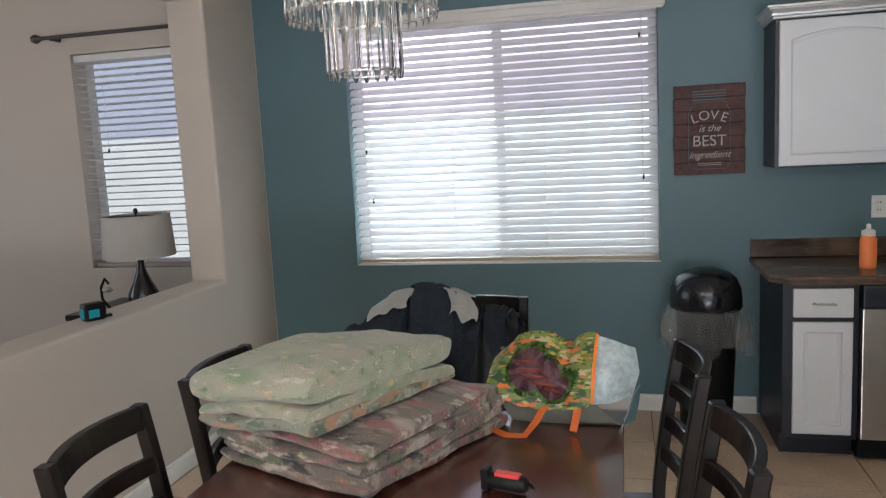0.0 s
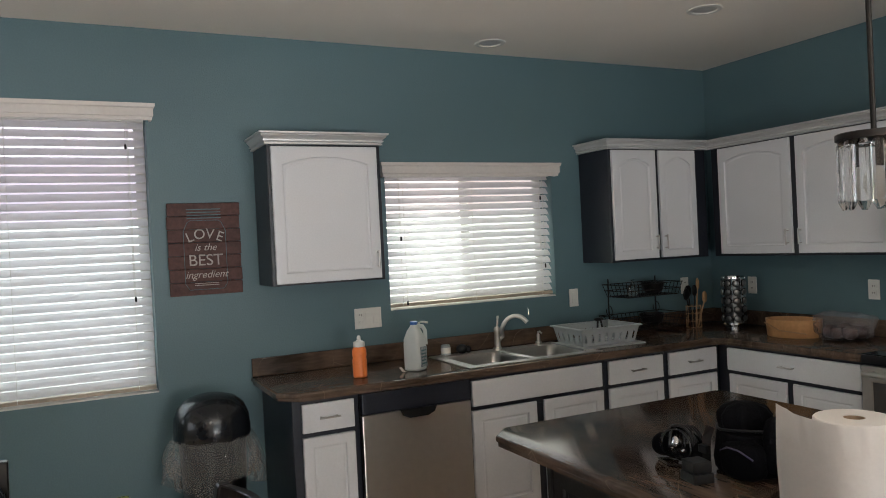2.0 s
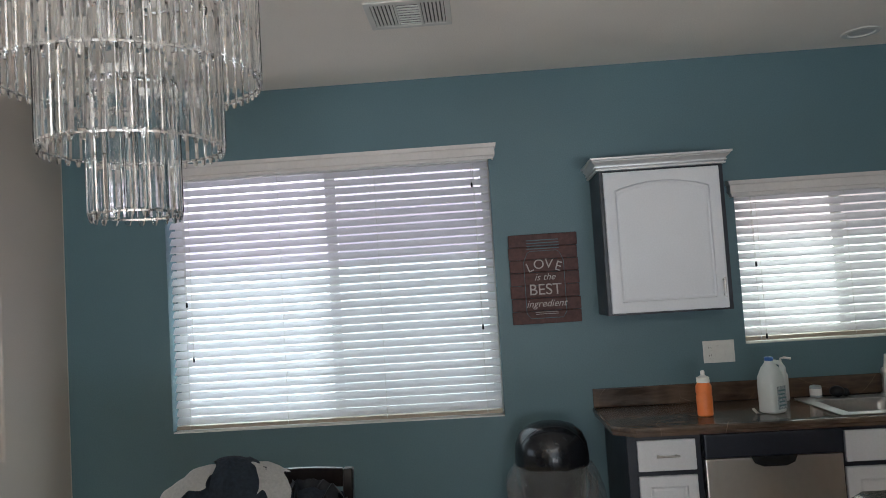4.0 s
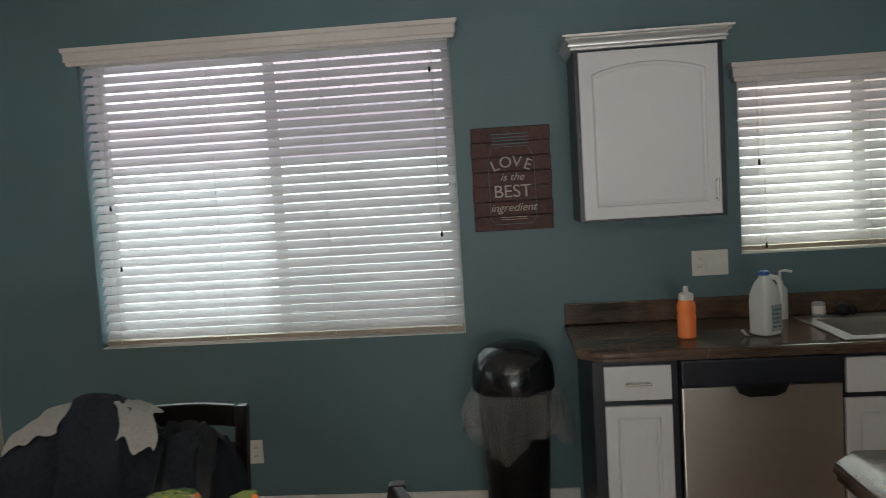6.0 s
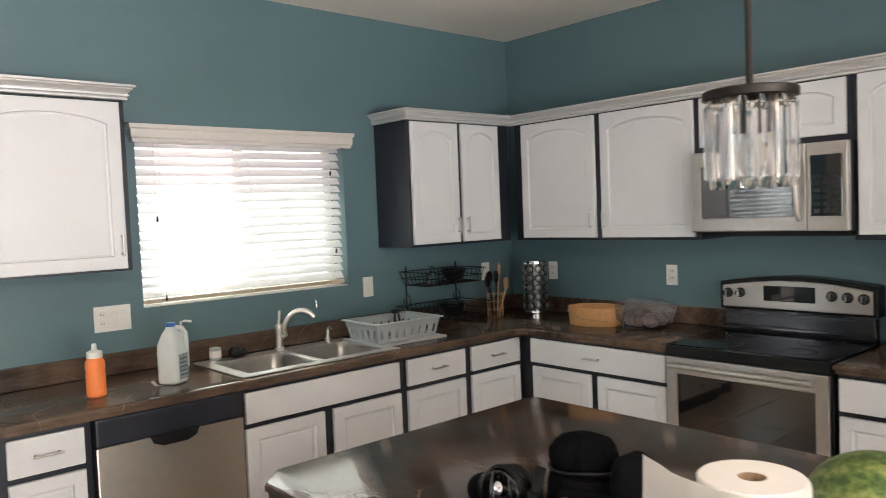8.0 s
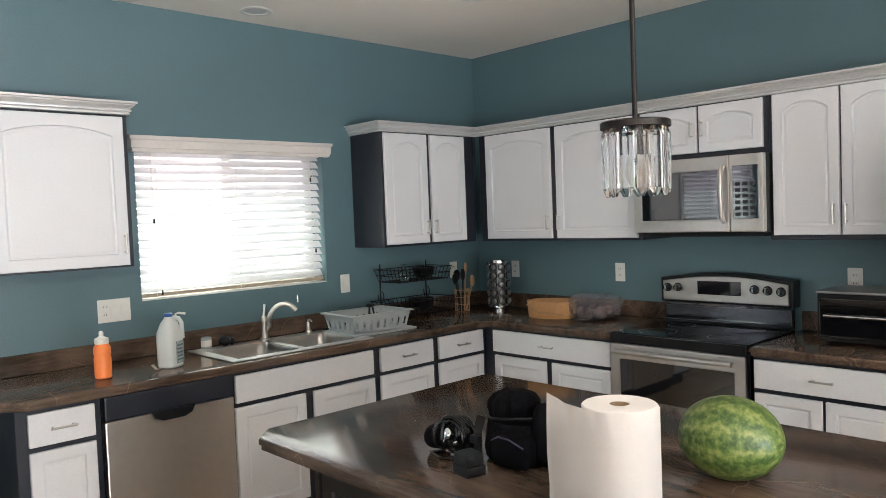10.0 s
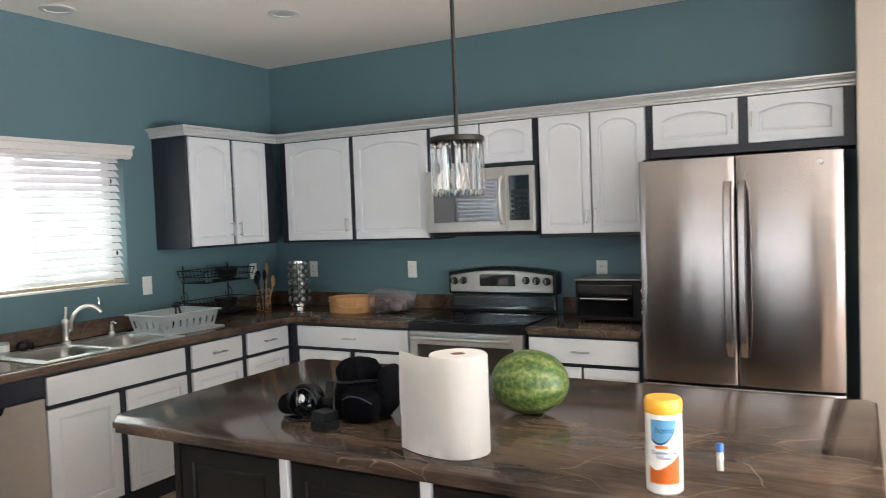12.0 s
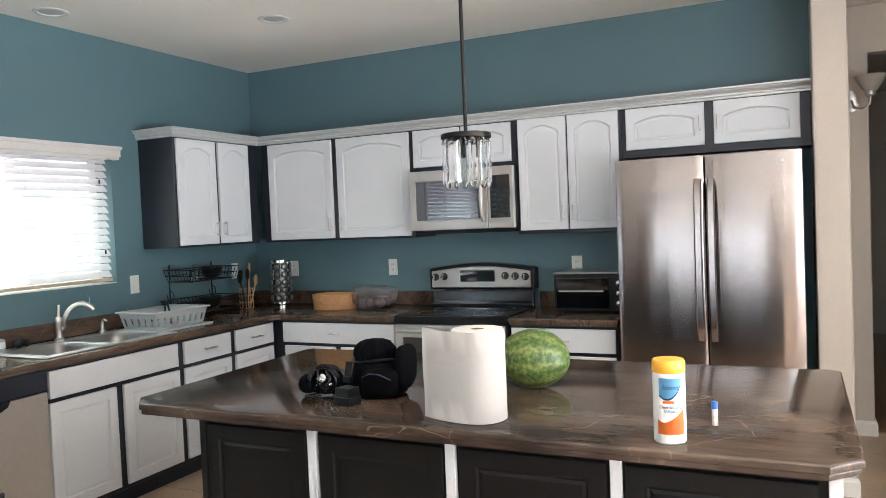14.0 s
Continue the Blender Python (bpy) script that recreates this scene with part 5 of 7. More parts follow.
def dining_chair(m):
    c = thing("dining_chair", m, "espresso wooden dining chair with curved ladder back", "chair", "chairs round the table")
    w, sh, top = 0.40, 0.455, 0.95
    part("seat", box(-0.21, 0.21, -0.22, 0.19, sh - 0.03, sh, 0.010, 3), ESPRESSO, c)
    def bar(pts, sx, sy):
        bm = bmesh.new()
        rs = [[bm.verts.new((p[0] + a * sx, p[1] + b * sy, p[2])) for a, b in ((-0.5, -0.5), (0.5, -0.5), (0.5, 0.5), (-0.5, 0.5))] for p in pts]
        for a, b in zip(rs, rs[1:]):
            for k in range(4):
                bm.faces.new((a[k], a[(k + 1) % 4], b[(k + 1) % 4], b[k]))
        bm.faces.new(rs[0][::-1])
        bm.faces.new(rs[-1])
        bmesh.ops.bevel(bm, geom=bm.edges[:], offset=0.004, segments=1, affect="EDGES")
        return bm
    def back_y(z):
        return 0.185 + 0.07 * max(0.0, (z - sh) / (top - sh)) ** 1.3
    for s in (-1, 1):
        zs = [0.0, 0.2, 0.42, 0.5, 0.6, 0.7, 0.8, 0.9, top]
        part("rear_post", bar([(s * (w / 2 - 0.018), back_y(z) + (0.05 * (1 - z / 0.42) if z < 0.42 else 0), z) for z in zs], 0.034, 0.036), ESPRESSO, c)
        part("front_leg", bar([(s * 0.185, -0.195, 0.0), (s * 0.185, -0.195, sh - 0.031)], 0.036, 0.036), ESPRESSO, c)
        part("side_stretcher", box(s * 0.185 - 0.01, s * 0.185 + 0.01, -0.176, 0.19, 0.20, 0.23, 0.003), ESPRESSO, c)
    def rail(z0, z1, t=0.02):
        bm = bmesh.new()
        n, rows = 10, []
        for k in range(n + 1):
            u = -1 + 2 * k / n
            x, bow = u * (w / 2 - 0.036), 0.035 * (1 - u * u)
            rows.append([bm.verts.new((x, back_y(z) + bow + d, z)) for z, d in ((z0, -t / 2), (z1, -t / 2), (z1, t / 2), (z0, t / 2))])
        for a, b in zip(rows, rows[1:]):
            for k in range(4):
                bm.faces.new((a[k], b[k], b[(k + 1) % 4], a[(k + 1) % 4]))
        bm.faces.new(rows[0])
        bm.faces.new(rows[-1][::-1])
        bmesh.ops.recalc_face_normals(bm, faces=bm.faces[:])
        bmesh.ops.bevel(bm, geom=[e for e in bm.edges if e.calc_face_angle(0) > 0.8], offset=0.003, segments=1, affect="EDGES")
        return bm
    part("top_rail", rail(0.89, top, 0.024), ESPRESSO, c)
    for z in (0.80, 0.70, 0.60):
        part("back_rail", rail(z - 0.022, z + 0.022), ESPRESSO, c)
    return c


c0 = dining_chair(pose(-4.91, -2.893, 0, 0, 0, 96.6))
copy_thing(c0, pose(-4.935, -2.345, 0, 0, 0, 92.6))
copy_thing(c0, pose(-4.087, -2.244, 0, 0, 0, -85.2))
copy_thing(c0, pose(-4.046, -2.801, 0, 0, 0, -85.2))
copy_thing(c0, pose(-4.575, -1.67, 0, 0, 0, 0))

# ---- clothes on the far chair ----
clothes = thing("clothes_pile", pose(-4.75, -1.62, 0.456), "pile of dark clothes and bags heaped on a chair", "clothes")
def heap(x):
    """The height of the heap along its length."""
    xs = (-0.46, -0.43, -0.31, -0.23, -0.10, 0.02, 0.12, 0.19, 0.30, 0.37, 0.40)
    zs = (0.05, 0.28, 0.40, 0.44, 0.51, 0.525, 0.50, 0.465, 0.45, 0.43, 0.05)
    return float(np.interp(x, xs, zs))
def cloth(x0, x1, y0, y1, lift, fold, seed, n=40, mrow=30, lean=0.0, thick=0.004, drop=1.0):
    """A cloth draped on the heap, with sharp folds; its edges wander."""
    bm = bmesh.new()
    rows = []
    for j in range(mrow + 1):
        v = j / mrow
        row = []
        for i in range(n + 1):
            u = i / n
            wob = 0.03 * noise.noise(Vector((v * 3, seed, 2))) * (1 if 0 < u < 1 else 1.6)
            x = x0 + (x1 - x0) * u + lean * (v - 0.5) + wob
            y = y0 + (y1 - y0) * v + 0.02 * noise.noise(Vector((u * 3, seed, 7)))
            base = heap(x) * max(0.0, 1 - drop * abs((y - 0.03) / 0.22) ** 2.6)
            q = Vector((x * 9, y * 7, seed))
            ridge = 1 - abs(noise.noise(q + Vector((0.4 * noise.noise(q * 2), 0, 0)))) * 2.2
            row.append(bm.verts.new((x, y, max(0.002, base + lift + fold * (ridge - 0.5) + 0.25 * fold * noise.noise(q * 4)))))
        rows.append(row)
    for a, b in zip(rows, rows[1:]):
        for i in range(n):
            bm.faces.new((a[i], a[i + 1], b[i + 1], b[i]))
    bmesh.ops.solidify(bm, geom=bm.faces[:], thickness=thick)
    return bm
part("dark_jacket", cloth(-0.46, 0.39, -0.21, 0.22, 0.0, 0.042, 3.0, 110, 60), NAVYFAB, clothes, "crumpled dark jacket", 50)
part("pale_shirt", cloth(-0.16, 0.0, -0.06, 0.12, 0.046, 0.013, 12.0, lean=0.09), WHITEFAB, clothes, "pale grey folded shirt", 50)
part("dark_scarf", cloth(-0.04, 0.12, -0.13, 0.12, 0.056, 0.02, 5.0, lean=-0.06), NAVYFAB, clothes, "dark scarf", 50)
part("pale_collar", cloth(0.10, 0.20, -0.075, 0.08, 0.062, 0.008, 19.0, lean=-0.04), WHITEFAB, clothes, "off-white cloth corner", 50)
part("plastic_bag", cloth(0.19, 0.37, -0.16, 0.14, 0.02, 0.05, 22.0, 44, 40), mat("dark_shiny_bag", (0.025, 0.028, 0.034), 0.35, 0, 0.2), clothes, "glossy dark plastic bag", 40)

# ---- blankets on the table ----
def folded(bm, w, d, z0, z1, seed, sag=0.012, bulge=0.0):
    """One folded layer of a thick soft blanket, round along its folded edges."""
    n, mrow = 30, 22
    cols = []
    h = (z1 - z0) / 2
    prof = [(math.cos(math.pi * k / 10), math.sin(math.pi * k / 10)) for k in range(11)]
    loop = [(d / 2 - h + h * s, z0 + h - h * c) for c, s in prof] + [(-d / 2 + h - h * s, z0 + h + h * c) for c, s in prof]
    dense = []
    for (a, b), (c, e) in zip(loop, loop[1:] + loop[:1]):
        k = max(1, int(math.hypot(c - a, e - b) / 0.025))
        dense += [(a + (c - a) * j / k, b + (e - b) * j / k) for j in range(k)]
    own = bmesh.new()
    rows = []
    for i in range(n + 1):
        x = -w / 2 + w * i / n
        edge = 1 - 0.25 * abs(2 * i / n - 1) ** 8
        row = []
        for y, z in dense:
            q = Vector((x * 5, y * 5, z * 9 + seed))
            crown = bulge * (1 - (2 * i / n - 1) ** 2) * (1 - (2 * y / d) ** 2)
            v = Vector((x + 0.02 * noise.noise(q + Vector((9, 0, 0))), y * (0.95 + 0.05 * edge) + 0.022 * noise.noise(q), z0 + h + (z - z0 - h) * edge + crown + sag * noise.noise(q * 0.7 + Vector((0, 4, 0))) + 0.004 * noise.noise(q * 4)))
            v.z = max(v.z, z0 - 0.004)
            row.append(own.verts.new(v))
        rows.append(row)
    m = len(dense)
    for a, b in zip(rows, rows[1:]):
        for j in range(m):
            own.faces.new((a[j], b[j], b[(j + 1) % m], a[(j + 1) % m]))
    own.faces.new(rows[0])
    own.faces.new(rows[-1][::-1])
    bmesh.ops.recalc_face_normals(own, faces=own.faces[:])
    return merge(bm, own)


def blanket(name, m, w, d, layers, z, material, label, seed, sag=0.012, bulge=0.0, overlap=0.97):
    b = thing(name, m, label, "blanket", "folded blankets on the table")
    for k, h in enumerate(layers):
        part("fold", folded(None, w - 0.012 * (k % 2), d - 0.02 * (k % 2), z, z + h, seed + 3.1 * k, sag, bulge), material if not isinstance(material, list) else material[k], b, "", 60)
        z += h * overlap
    return b


blanket("folded_blanket", pose(-4.70, -2.43, 0.7545, 0, 0, -24), 0.52, 0.60, (0.030, 0.036, 0.032, 0.034), 0.0, QUILT, "folded floral quilt in plum and cream on the table", 1.0, 0.020, 0.006, 0.9)
blanket("folded_blanket", pose(-4.795, -2.455, 0.866, 0, -7.0, -26), 0.47, 0.54, (0.034, 0.046, 0.085), 0.0, [TOWEL2, TOWEL, TOWEL], "plush pale green blanket folded on the quilt", 7.0, 0.026, 0.03, 0.78)

# ---- shopping bag ----
bag = thing("shopping_bag", pose(-4.182, -2.19, 0.752, 0, 0, -8), "slumped reusable shopping bag in bright food print", "bag")
def bag_panel(w, h, y0, y1, seed, amp=0.018, n=18, mrow=14, th=0.003, lean=0.0):
    bm = bmesh.new()
    rows = []
    for j in range(mrow + 1):
        v = j / mrow
        row = []
        for i in range(n + 1):
            u = -0.5 + i / n
            q = Vector((u * 4, v * 4, seed))
            notch = 0.05 * math.exp(-((u - 0.12) / 0.10) ** 2) * v ** 3
            row.append(bm.verts.new((u * w * (1 - 0.22 * abs(v - 0.45) ** 1.5 * 2), y0 + (y1 - y0) * v + amp * noise.noise(q) + lean * u, h * v * (1 - 0.18 * abs(u * 2) ** 3) - notch + 0.01 * noise.noise(q + Vector((5, 5, 0))) * v)))
        rows.append(row)
    for a, b in zip(rows, rows[1:]):
        for i in range(n):
            bm.faces.new((a[i], a[i + 1], b[i + 1], b[i]))
    bmesh.ops.solidify(bm, geom=bm.faces[:], thickness=th)
    return bm
def sheet(loops, thick=0.003):
    """A thin folded sheet through rows of points."""
    bm = bmesh.new()
    rows = [[bm.verts.new(p) for p in row] for row in loops]
    for a, b in zip(rows, rows[1:]):
        for i in range(len(a) - 1):
            bm.faces.new((a[i], a[i + 1], b[i + 1], b[i]))
    bmesh.ops.subdivide_edges(bm, edges=bm.edges[:], cuts=2, use_grid_fill=True, smooth=0.6)
    for v in bm.verts:
        v.co += Vector((0, 0.008, 0.004)) * noise.noise(v.co * 22)
    bmesh.ops.solidify(bm, geom=bm.faces[:], thickness=thick)
    return bm
def front_at(u, v):
    """A point of the slumped front panel; u from -1 to 1, v from 0 to 1."""
    lo_z = 0.055 + 0.045 * u * u if u < 0 else 0.055 + 0.02 * u * u
    hi_z = 0.255 - 0.11 * max(0.0, -u - 0.15) ** 1.5 - 0.045 * math.exp(-((u - 0.45) / 0.16) ** 2)
    return (-0.052 + 0.152 * u, -0.105 + 0.105 * v - 0.02 * math.sin(math.pi * v), lo_z + (hi_z - lo_z) * v + 0.008 * noise.noise(Vector((u * 3, v * 3, 1.0))))
fp = part("front_panel", sheet([[front_at(-1 + 2 * i / 12, j / 6) for i in range(13)] for j in range(7)]), BAGPRINT, bag, "green and orange printed front", 60)
def lying_on(cx, cv, rx, rv, lift):
    bm = bmesh.new()
    ring = []
    for k in range(36):
        a = 2 * math.pi * k / 36
        u, v = cx + rx * math.cos(a), cv + rv * math.sin(a)
        p = Vector(front_at(u, v))
        ring.append(bm.verts.new(p + Vector((0, -lift, lift * 0.5))))
    mid = bm.verts.new(Vector(front_at(cx, cv)) + Vector((0, -lift - 0.004, lift * 0.5 + 0.002)))
    for a, b in zip(ring, ring[1:] + ring[:1]):
        bm.faces.new((mid, a, b))
    bmesh.ops.solidify(bm, geom=bm.faces[:], thickness=0.002)
    return bm
PLUM = mat("printed_plum", (0.16, 0.07, 0.085), 0.4, 0, 0.4, 40, 90)
LEAFG = mat("printed_leaf_green", (0.09, 0.17, 0.03), 0.4, 0, 0.8, 60, 120)
for u, v, ru, rv in ((-0.20, 0.50, 0.46, 0.36), (0.26, 0.40, 0.40, 0.32)):
    part("printed_border", lying_on(u, v, ru, rv, 0.005 if u < 0 else 0.0058), LEAFG, fp, "green printed border", 60)
for u, v, ru, rv in ((-0.20, 0.50, 0.37, 0.28), (0.26, 0.40, 0.31, 0.25)):
    part("printed_oval", lying_on(u, v, ru, rv, 0.009 if u < 0 else 0.0098), PLUM, fp, "plum printed lobe", 60)
REDP = mat("printed_red", (0.34, 0.075, 0.05), 0.4)
for k, (u, v, ru) in enumerate(((-0.24, 0.60, 0.20), (-0.16, 0.50, 0.28), (-0.06, 0.41, 0.30), (0.10, 0.33, 0.26), (0.28, 0.28, 0.16))):
    part("printed_stroke", lying_on(u, v, ru, 0.025, 0.013 + 0.0004 * k), REDP, fp, "red printed stroke", 60)
part("back_panel", sheet([[(-0.19 + 0.36 * i / 8, 0.09 - 0.03 * j, 0.05 + 0.062 * j - 0.01 * abs(i - 4) * (j == 3)) for i in range(9)] for j in range(4)]), BAGPRINT, bag, "", 60)
part("side_gusset", sheet([[(0.098, -0.105, 0.078), (0.15, -0.06, 0.072), (0.198, -0.01, 0.088)], [(0.099, -0.065, 0.16), (0.155, -0.05, 0.15), (0.215, 0.0, 0.15)], [(0.098, -0.005, 0.25), (0.15, 0.0, 0.235), (0.20, 0.03, 0.205)]]), mat("white_laminated_bag", (0.36, 0.42, 0.43), 0.14, 0, 0.3, 14, 60), bag, "white shiny side gusset", 60)
part("side_edge", sheet([[(0.17, -0.035, 0.0), (0.185, -0.02, 0.04), (0.198, -0.01, 0.088)], [(0.195, 0.03, 0.0), (0.205, 0.035, 0.05), (0.21, 0.03, 0.10)]]), TEALGREY, bag, "teal printed side fold", 60)
part("side_seam", tube([Vector(front_at(1.0, v)) + Vector((0.001, -0.004, 0)) for v in (0.05, 0.25, 0.5, 0.75, 0.98)], 0.005, 6), ORANGEPR, bag, "orange edge binding")
part("base", sheet([[(-0.18, -0.07, 0.09), (-0.05, -0.10, 0.075), (0.10, -0.095, 0.08)], [(-0.165, -0.062, 0.045), (-0.03, -0.075, 0.04), (0.13, -0.06, 0.04)], [(-0.14, -0.05, 0.001), (-0.02, -0.055, 0.001), (0.165, -0.035, 0.001)], [(-0.14, 0.08, 0.001), (-0.02, 0.09, 0.001), (0.17, 0.08, 0.001)]]), mat("olive_bag_lining", (0.17, 0.17, 0.14), 0.6), bag, "grey-green bag underside", 60)
def strap(pts, w=0.022):
    bm = bmesh.new()
    rows = []
    for k, p in enumerate(pts):
        p = Vector(p)
        d = (Vector(pts[min(k + 1, len(pts) - 1)]) - Vector(pts[max(k - 1, 0)])).normalized()
        s = d.cross(Vector((0, -0.35, 1))).normalized() * w / 2
        rows.append((bm.verts.new(p - s), bm.verts.new(p + s)))
    for a, b in zip(rows, rows[1:]):
        bm.faces.new((a[0], a[1], b[1], b[0]))
    bmesh.ops.solidify(bm, geom=bm.faces[:], thickness=0.002)
    return bm
part("strap", strap([(-0.14, -0.085, 0.095), (-0.165, -0.10, 0.06), (-0.19, -0.12, 0.025), (-0.17, -0.16, 0.006), (-0.12, -0.19, 0.005), (-0.07, -0.185, 0.006), (-0.05, -0.14, 0.03), (-0.03, -0.10, 0.07), (-0.02, -0.09, 0.09)]), ORANGE, bag, "orange carrying strap")
part("strap", strap([(0.06, -0.092, 0.07), (0.055, -0.11, 0.035), (0.05, -0.125, 0.006)]), ORANGE, bag, "orange carrying strap")

rb = thing("rolled_cord_bundle", pose(-4.278, -2.685, 0.752, 0, 0, -14), "small black bundle with a bright red band", "small tool")
part("body", lathe([(0.016, -0.048), (0.02, -0.04), (0.02, 0.042), (0.015, 0.05)], 16, None, pose(0, 0, 0.021, 0, 90, 0)), BLACKPL, rb, "", 40)
part("red_band", box(-0.026, 0.036, -0.012, 0.012, 0.034, 0.044, 0.004), RED, rb, "bright red band")
part("end_clip", box(-0.058, -0.04, -0.018, 0.018, 0.001, 0.050, 0.005), BLACKPL, rb)
part("loop", tube([(0.045, -0.01, 0.03), (0.062, -0.016, 0.036), (0.068, -0.004, 0.02), (0.056, 0.01, 0.014)], 0.003, 6), BLACKPL, rb)

# ---- half-wall ledge and living room ----
tm = thing("tape_measure", pose(-6.27, -1.53, 0.8765, 0, 0, 62), "black and turquoise tape measure on the ledge", "tape measure")
part("case", box(-0.05, 0.045, -0.03, 0.03, 0.0, 0.078, 0.018, 4), BLACKPL, tm, "", 40)
for s in (-1, 1):
    part("side_panel", box(-0.035, 0.012, s * 0.0305 - 0.0015, s * 0.0305 + 0.0015, 0.015, 0.05, 0.001), TURQ, tm, "turquoise side panel")
part("side_panel", box(-0.053, -0.0495, -0.02, 0.02, 0.012, 0.055, 0.001), TURQ, tm, "turquoise end panel")
part("tape_hook", box(0.0455, 0.075, -0.012, 0.012, 0.004, 0.016, 0.002), BLACKPL, tm)

et = thing("end_table", pose(-6.86, -0.42, 0), "dark wooden end table in the living room", "table")
part("tabletop", box(-0.30, 0.24, -0.26, 0.26, 0.665, 0.70, 0.004), ESPRESSO, et)
for sx in (-0.26, 0.20):
    for sy in (-0.22, 0.22):
        part("leg", box(sx - 0.025, sx + 0.025, sy - 0.025, sy + 0.025, 0, 0.6645, 0.003), ESPRESSO, et)
lp = thing("table_lamp", pose(-6.79, -0.45, 0.7005), "table lamp with a grey drum shade and dark base", "lamp")
part("base", lathe([(0.075, 0.0), (0.078, 0.01), (0.09, 0.05), (0.085, 0.09), (0.055, 0.15), (0.028, 0.22), (0.018, 0.30), (0.014, 0.33)], 28), mat("smoky_dark_glaze", (0.02, 0.02, 0.02), 0.12), lp, "dark glossy teardrop base", 40)
part("shade", lathe([(0.205, 0.305), (0.19, 0.55), (0.187, 0.55), (0.202, 0.305), (0.205, 0.305)], 40, None, None, False), LINEN, lp, "pale drum shade", 40)
part("harp", tube([(0, 0, 0.33), (0, 0, 0.57)], 0.004, 8), BRONZE, lp)
part("finial", lathe([(0.006, 0.555), (0.013, 0.565), (0.013, 0.58), (0.004, 0.59)], 14), BRONZE, lp)
part("spider_ring", tube([(-0.187, 0, 0.54), (0, 0, 0.545), (0.187, 0, 0.54)], 0.003, 6), BRONZE, lp)
fs = thing("flower_stand", pose(-7.02, -0.50, 0.7005), "small dark metal stand with a pale flower", "ornament")
part("stand", tube([(0.03, 0, 0.0), (-0.02, 0, 0.06), (-0.02, 0, 0.13), (0.01, 0, 0.18), (0.035, 0, 0.15)], 0.008, 8), BRONZE, fs, "", 40)
part("flower", blob(0.03, -0.01, 0.115, 0.035, 0.03, 0.016, 1.0, 0.4, 8.0, 2.0, 20, 10), WHITEFAB, fs, "pale cloth flower", 60)
cr = thing("curtain_rod", pose(-7.04, -0.09, 2.37), "dark bronze curtain rod over the living room window", "curtain rod")
RODM = mat("faded_bronze", (0.085, 0.072, 0.068), 0.5, 0.3)
part("rod", tube([(-0.57, 0, 0), (0.57, 0, 0)], 0.012, 12), RODM, cr, "", 40)
for s in (-1, 1):
    part("finial", lathe([(0.012, 0), (0.02, 0.01), (0.03, 0.035), (0.022, 0.06), (0.006, 0.075)], 14, None, pose(s * 0.57, 0, 0, 0, 90 * s, 0)), RODM, cr, "", 40)
    part("bracket", box(s * 0.5 - 0.008, s * 0.5 + 0.008, 0.0, 0.089, -0.018, 0.006, 0.003), RODM, cr)
sf = thing("armchair", pose(-7.55, -2.0, 0), "pale upholstered armchair beyond the half wall", "armchair")
part("seat", box(-0.4, 0.4, -0.4, 0.4, 0.004, 0.45, 0.06, 4), WHITEFAB, sf, "", 60)
part("backrest", box(-0.45, -0.25, -0.42, 0.42, 0.40, 0.90, 0.07, 4), WHITEFAB, sf, "", 60)
for s in (-1, 1):
    part("armrest", box(-0.40, 0.40, s * 0.47 - 0.07, s * 0.47 + 0.07, 0.004, 0.62, 0.05, 4), WHITEFAB, sf, "", 60)

# ---- things on the sink worktop ----
Z = 0.8805
ob_ = thing("sports_bottle", pose(-2.885, -0.42, Z), "orange sports bottle with a white cap", "bottle")
part("body", lathe([(0.030, 0), (0.036, 0.006), (0.037, 0.09), (0.034, 0.10), (0.037, 0.112), (0.036, 0.14), (0.026, 0.158)], 24), ORANGE, ob_, "", 40)
part("cap", lathe([(0.029, 0.156), (0.030, 0.162), (0.029, 0.180), (0.015, 0.186), (0.010, 0.190), (0.010, 0.206), (0.006, 0.212)], 20), WHITEPL, ob_, "white push-pull cap", 40)
jg = thing("plastic_jug", pose(-2.575, -0.42, Z, 0, 0, 33), "translucent plastic gallon jug with a blue cap", "jug")
bm = bmesh.new()
rows = []
for s, z in ((0.040, 0.0), (0.049, 0.006), (0.050, 0.13), (0.048, 0.165), (0.036, 0.208), (0.019, 0.232), (0.018, 0.242)):
    row = []
    for k in range(28):
        a = 2 * math.pi * k / 28
        p = 0.5 if z < 0.2 else 0.8
        row.append(bm.verts.new((s * math.copysign(abs(math.cos(a)) ** p, math.cos(a)), s * math.copysign(abs(math.sin(a)) ** p, math.sin(a)), z)))
    rows.append(row)
for a, b in zip(rows, rows[1:]):
    for k in range(28):
        bm.faces.new((a[k], a[(k + 1) % 28], b[(k + 1) % 28], b[k]))
bm.faces.new(rows[0][::-1])
bm.faces.new(rows[-1])
part("body", bm, MILK, jg, "", 50)
part("handle", tube([(0.012, -0.012, 0.234), (0.036, -0.03, 0.228), (0.047, -0.038, 0.205), (0.046, -0.040, 0.13)], 0.011, 10), MILK, jg, "", 50)
part("cap", lathe([(0.020, 0.240), (0.020, 0.254), (0.016, 0.257)], 20), BLUEPL, jg, "blue screw cap", 40)
part("label", box(-0.026, 0.034, -0.0525, -0.0505, 0.02, 0.125, 0.0005), mat("printed_jug_label", (0.34, 0.38, 0.40), 0.5, 0, 0.4, 60, 120, 0), jg)
for k in range(5):
    part("label_bar", box(-0.02, 0.028 - 0.006 * (k % 2), -0.0535, -0.0528, 0.034 + 0.017 * k, 0.041 + 0.017 * k), TEALGREY, jg, "dark printed label line")
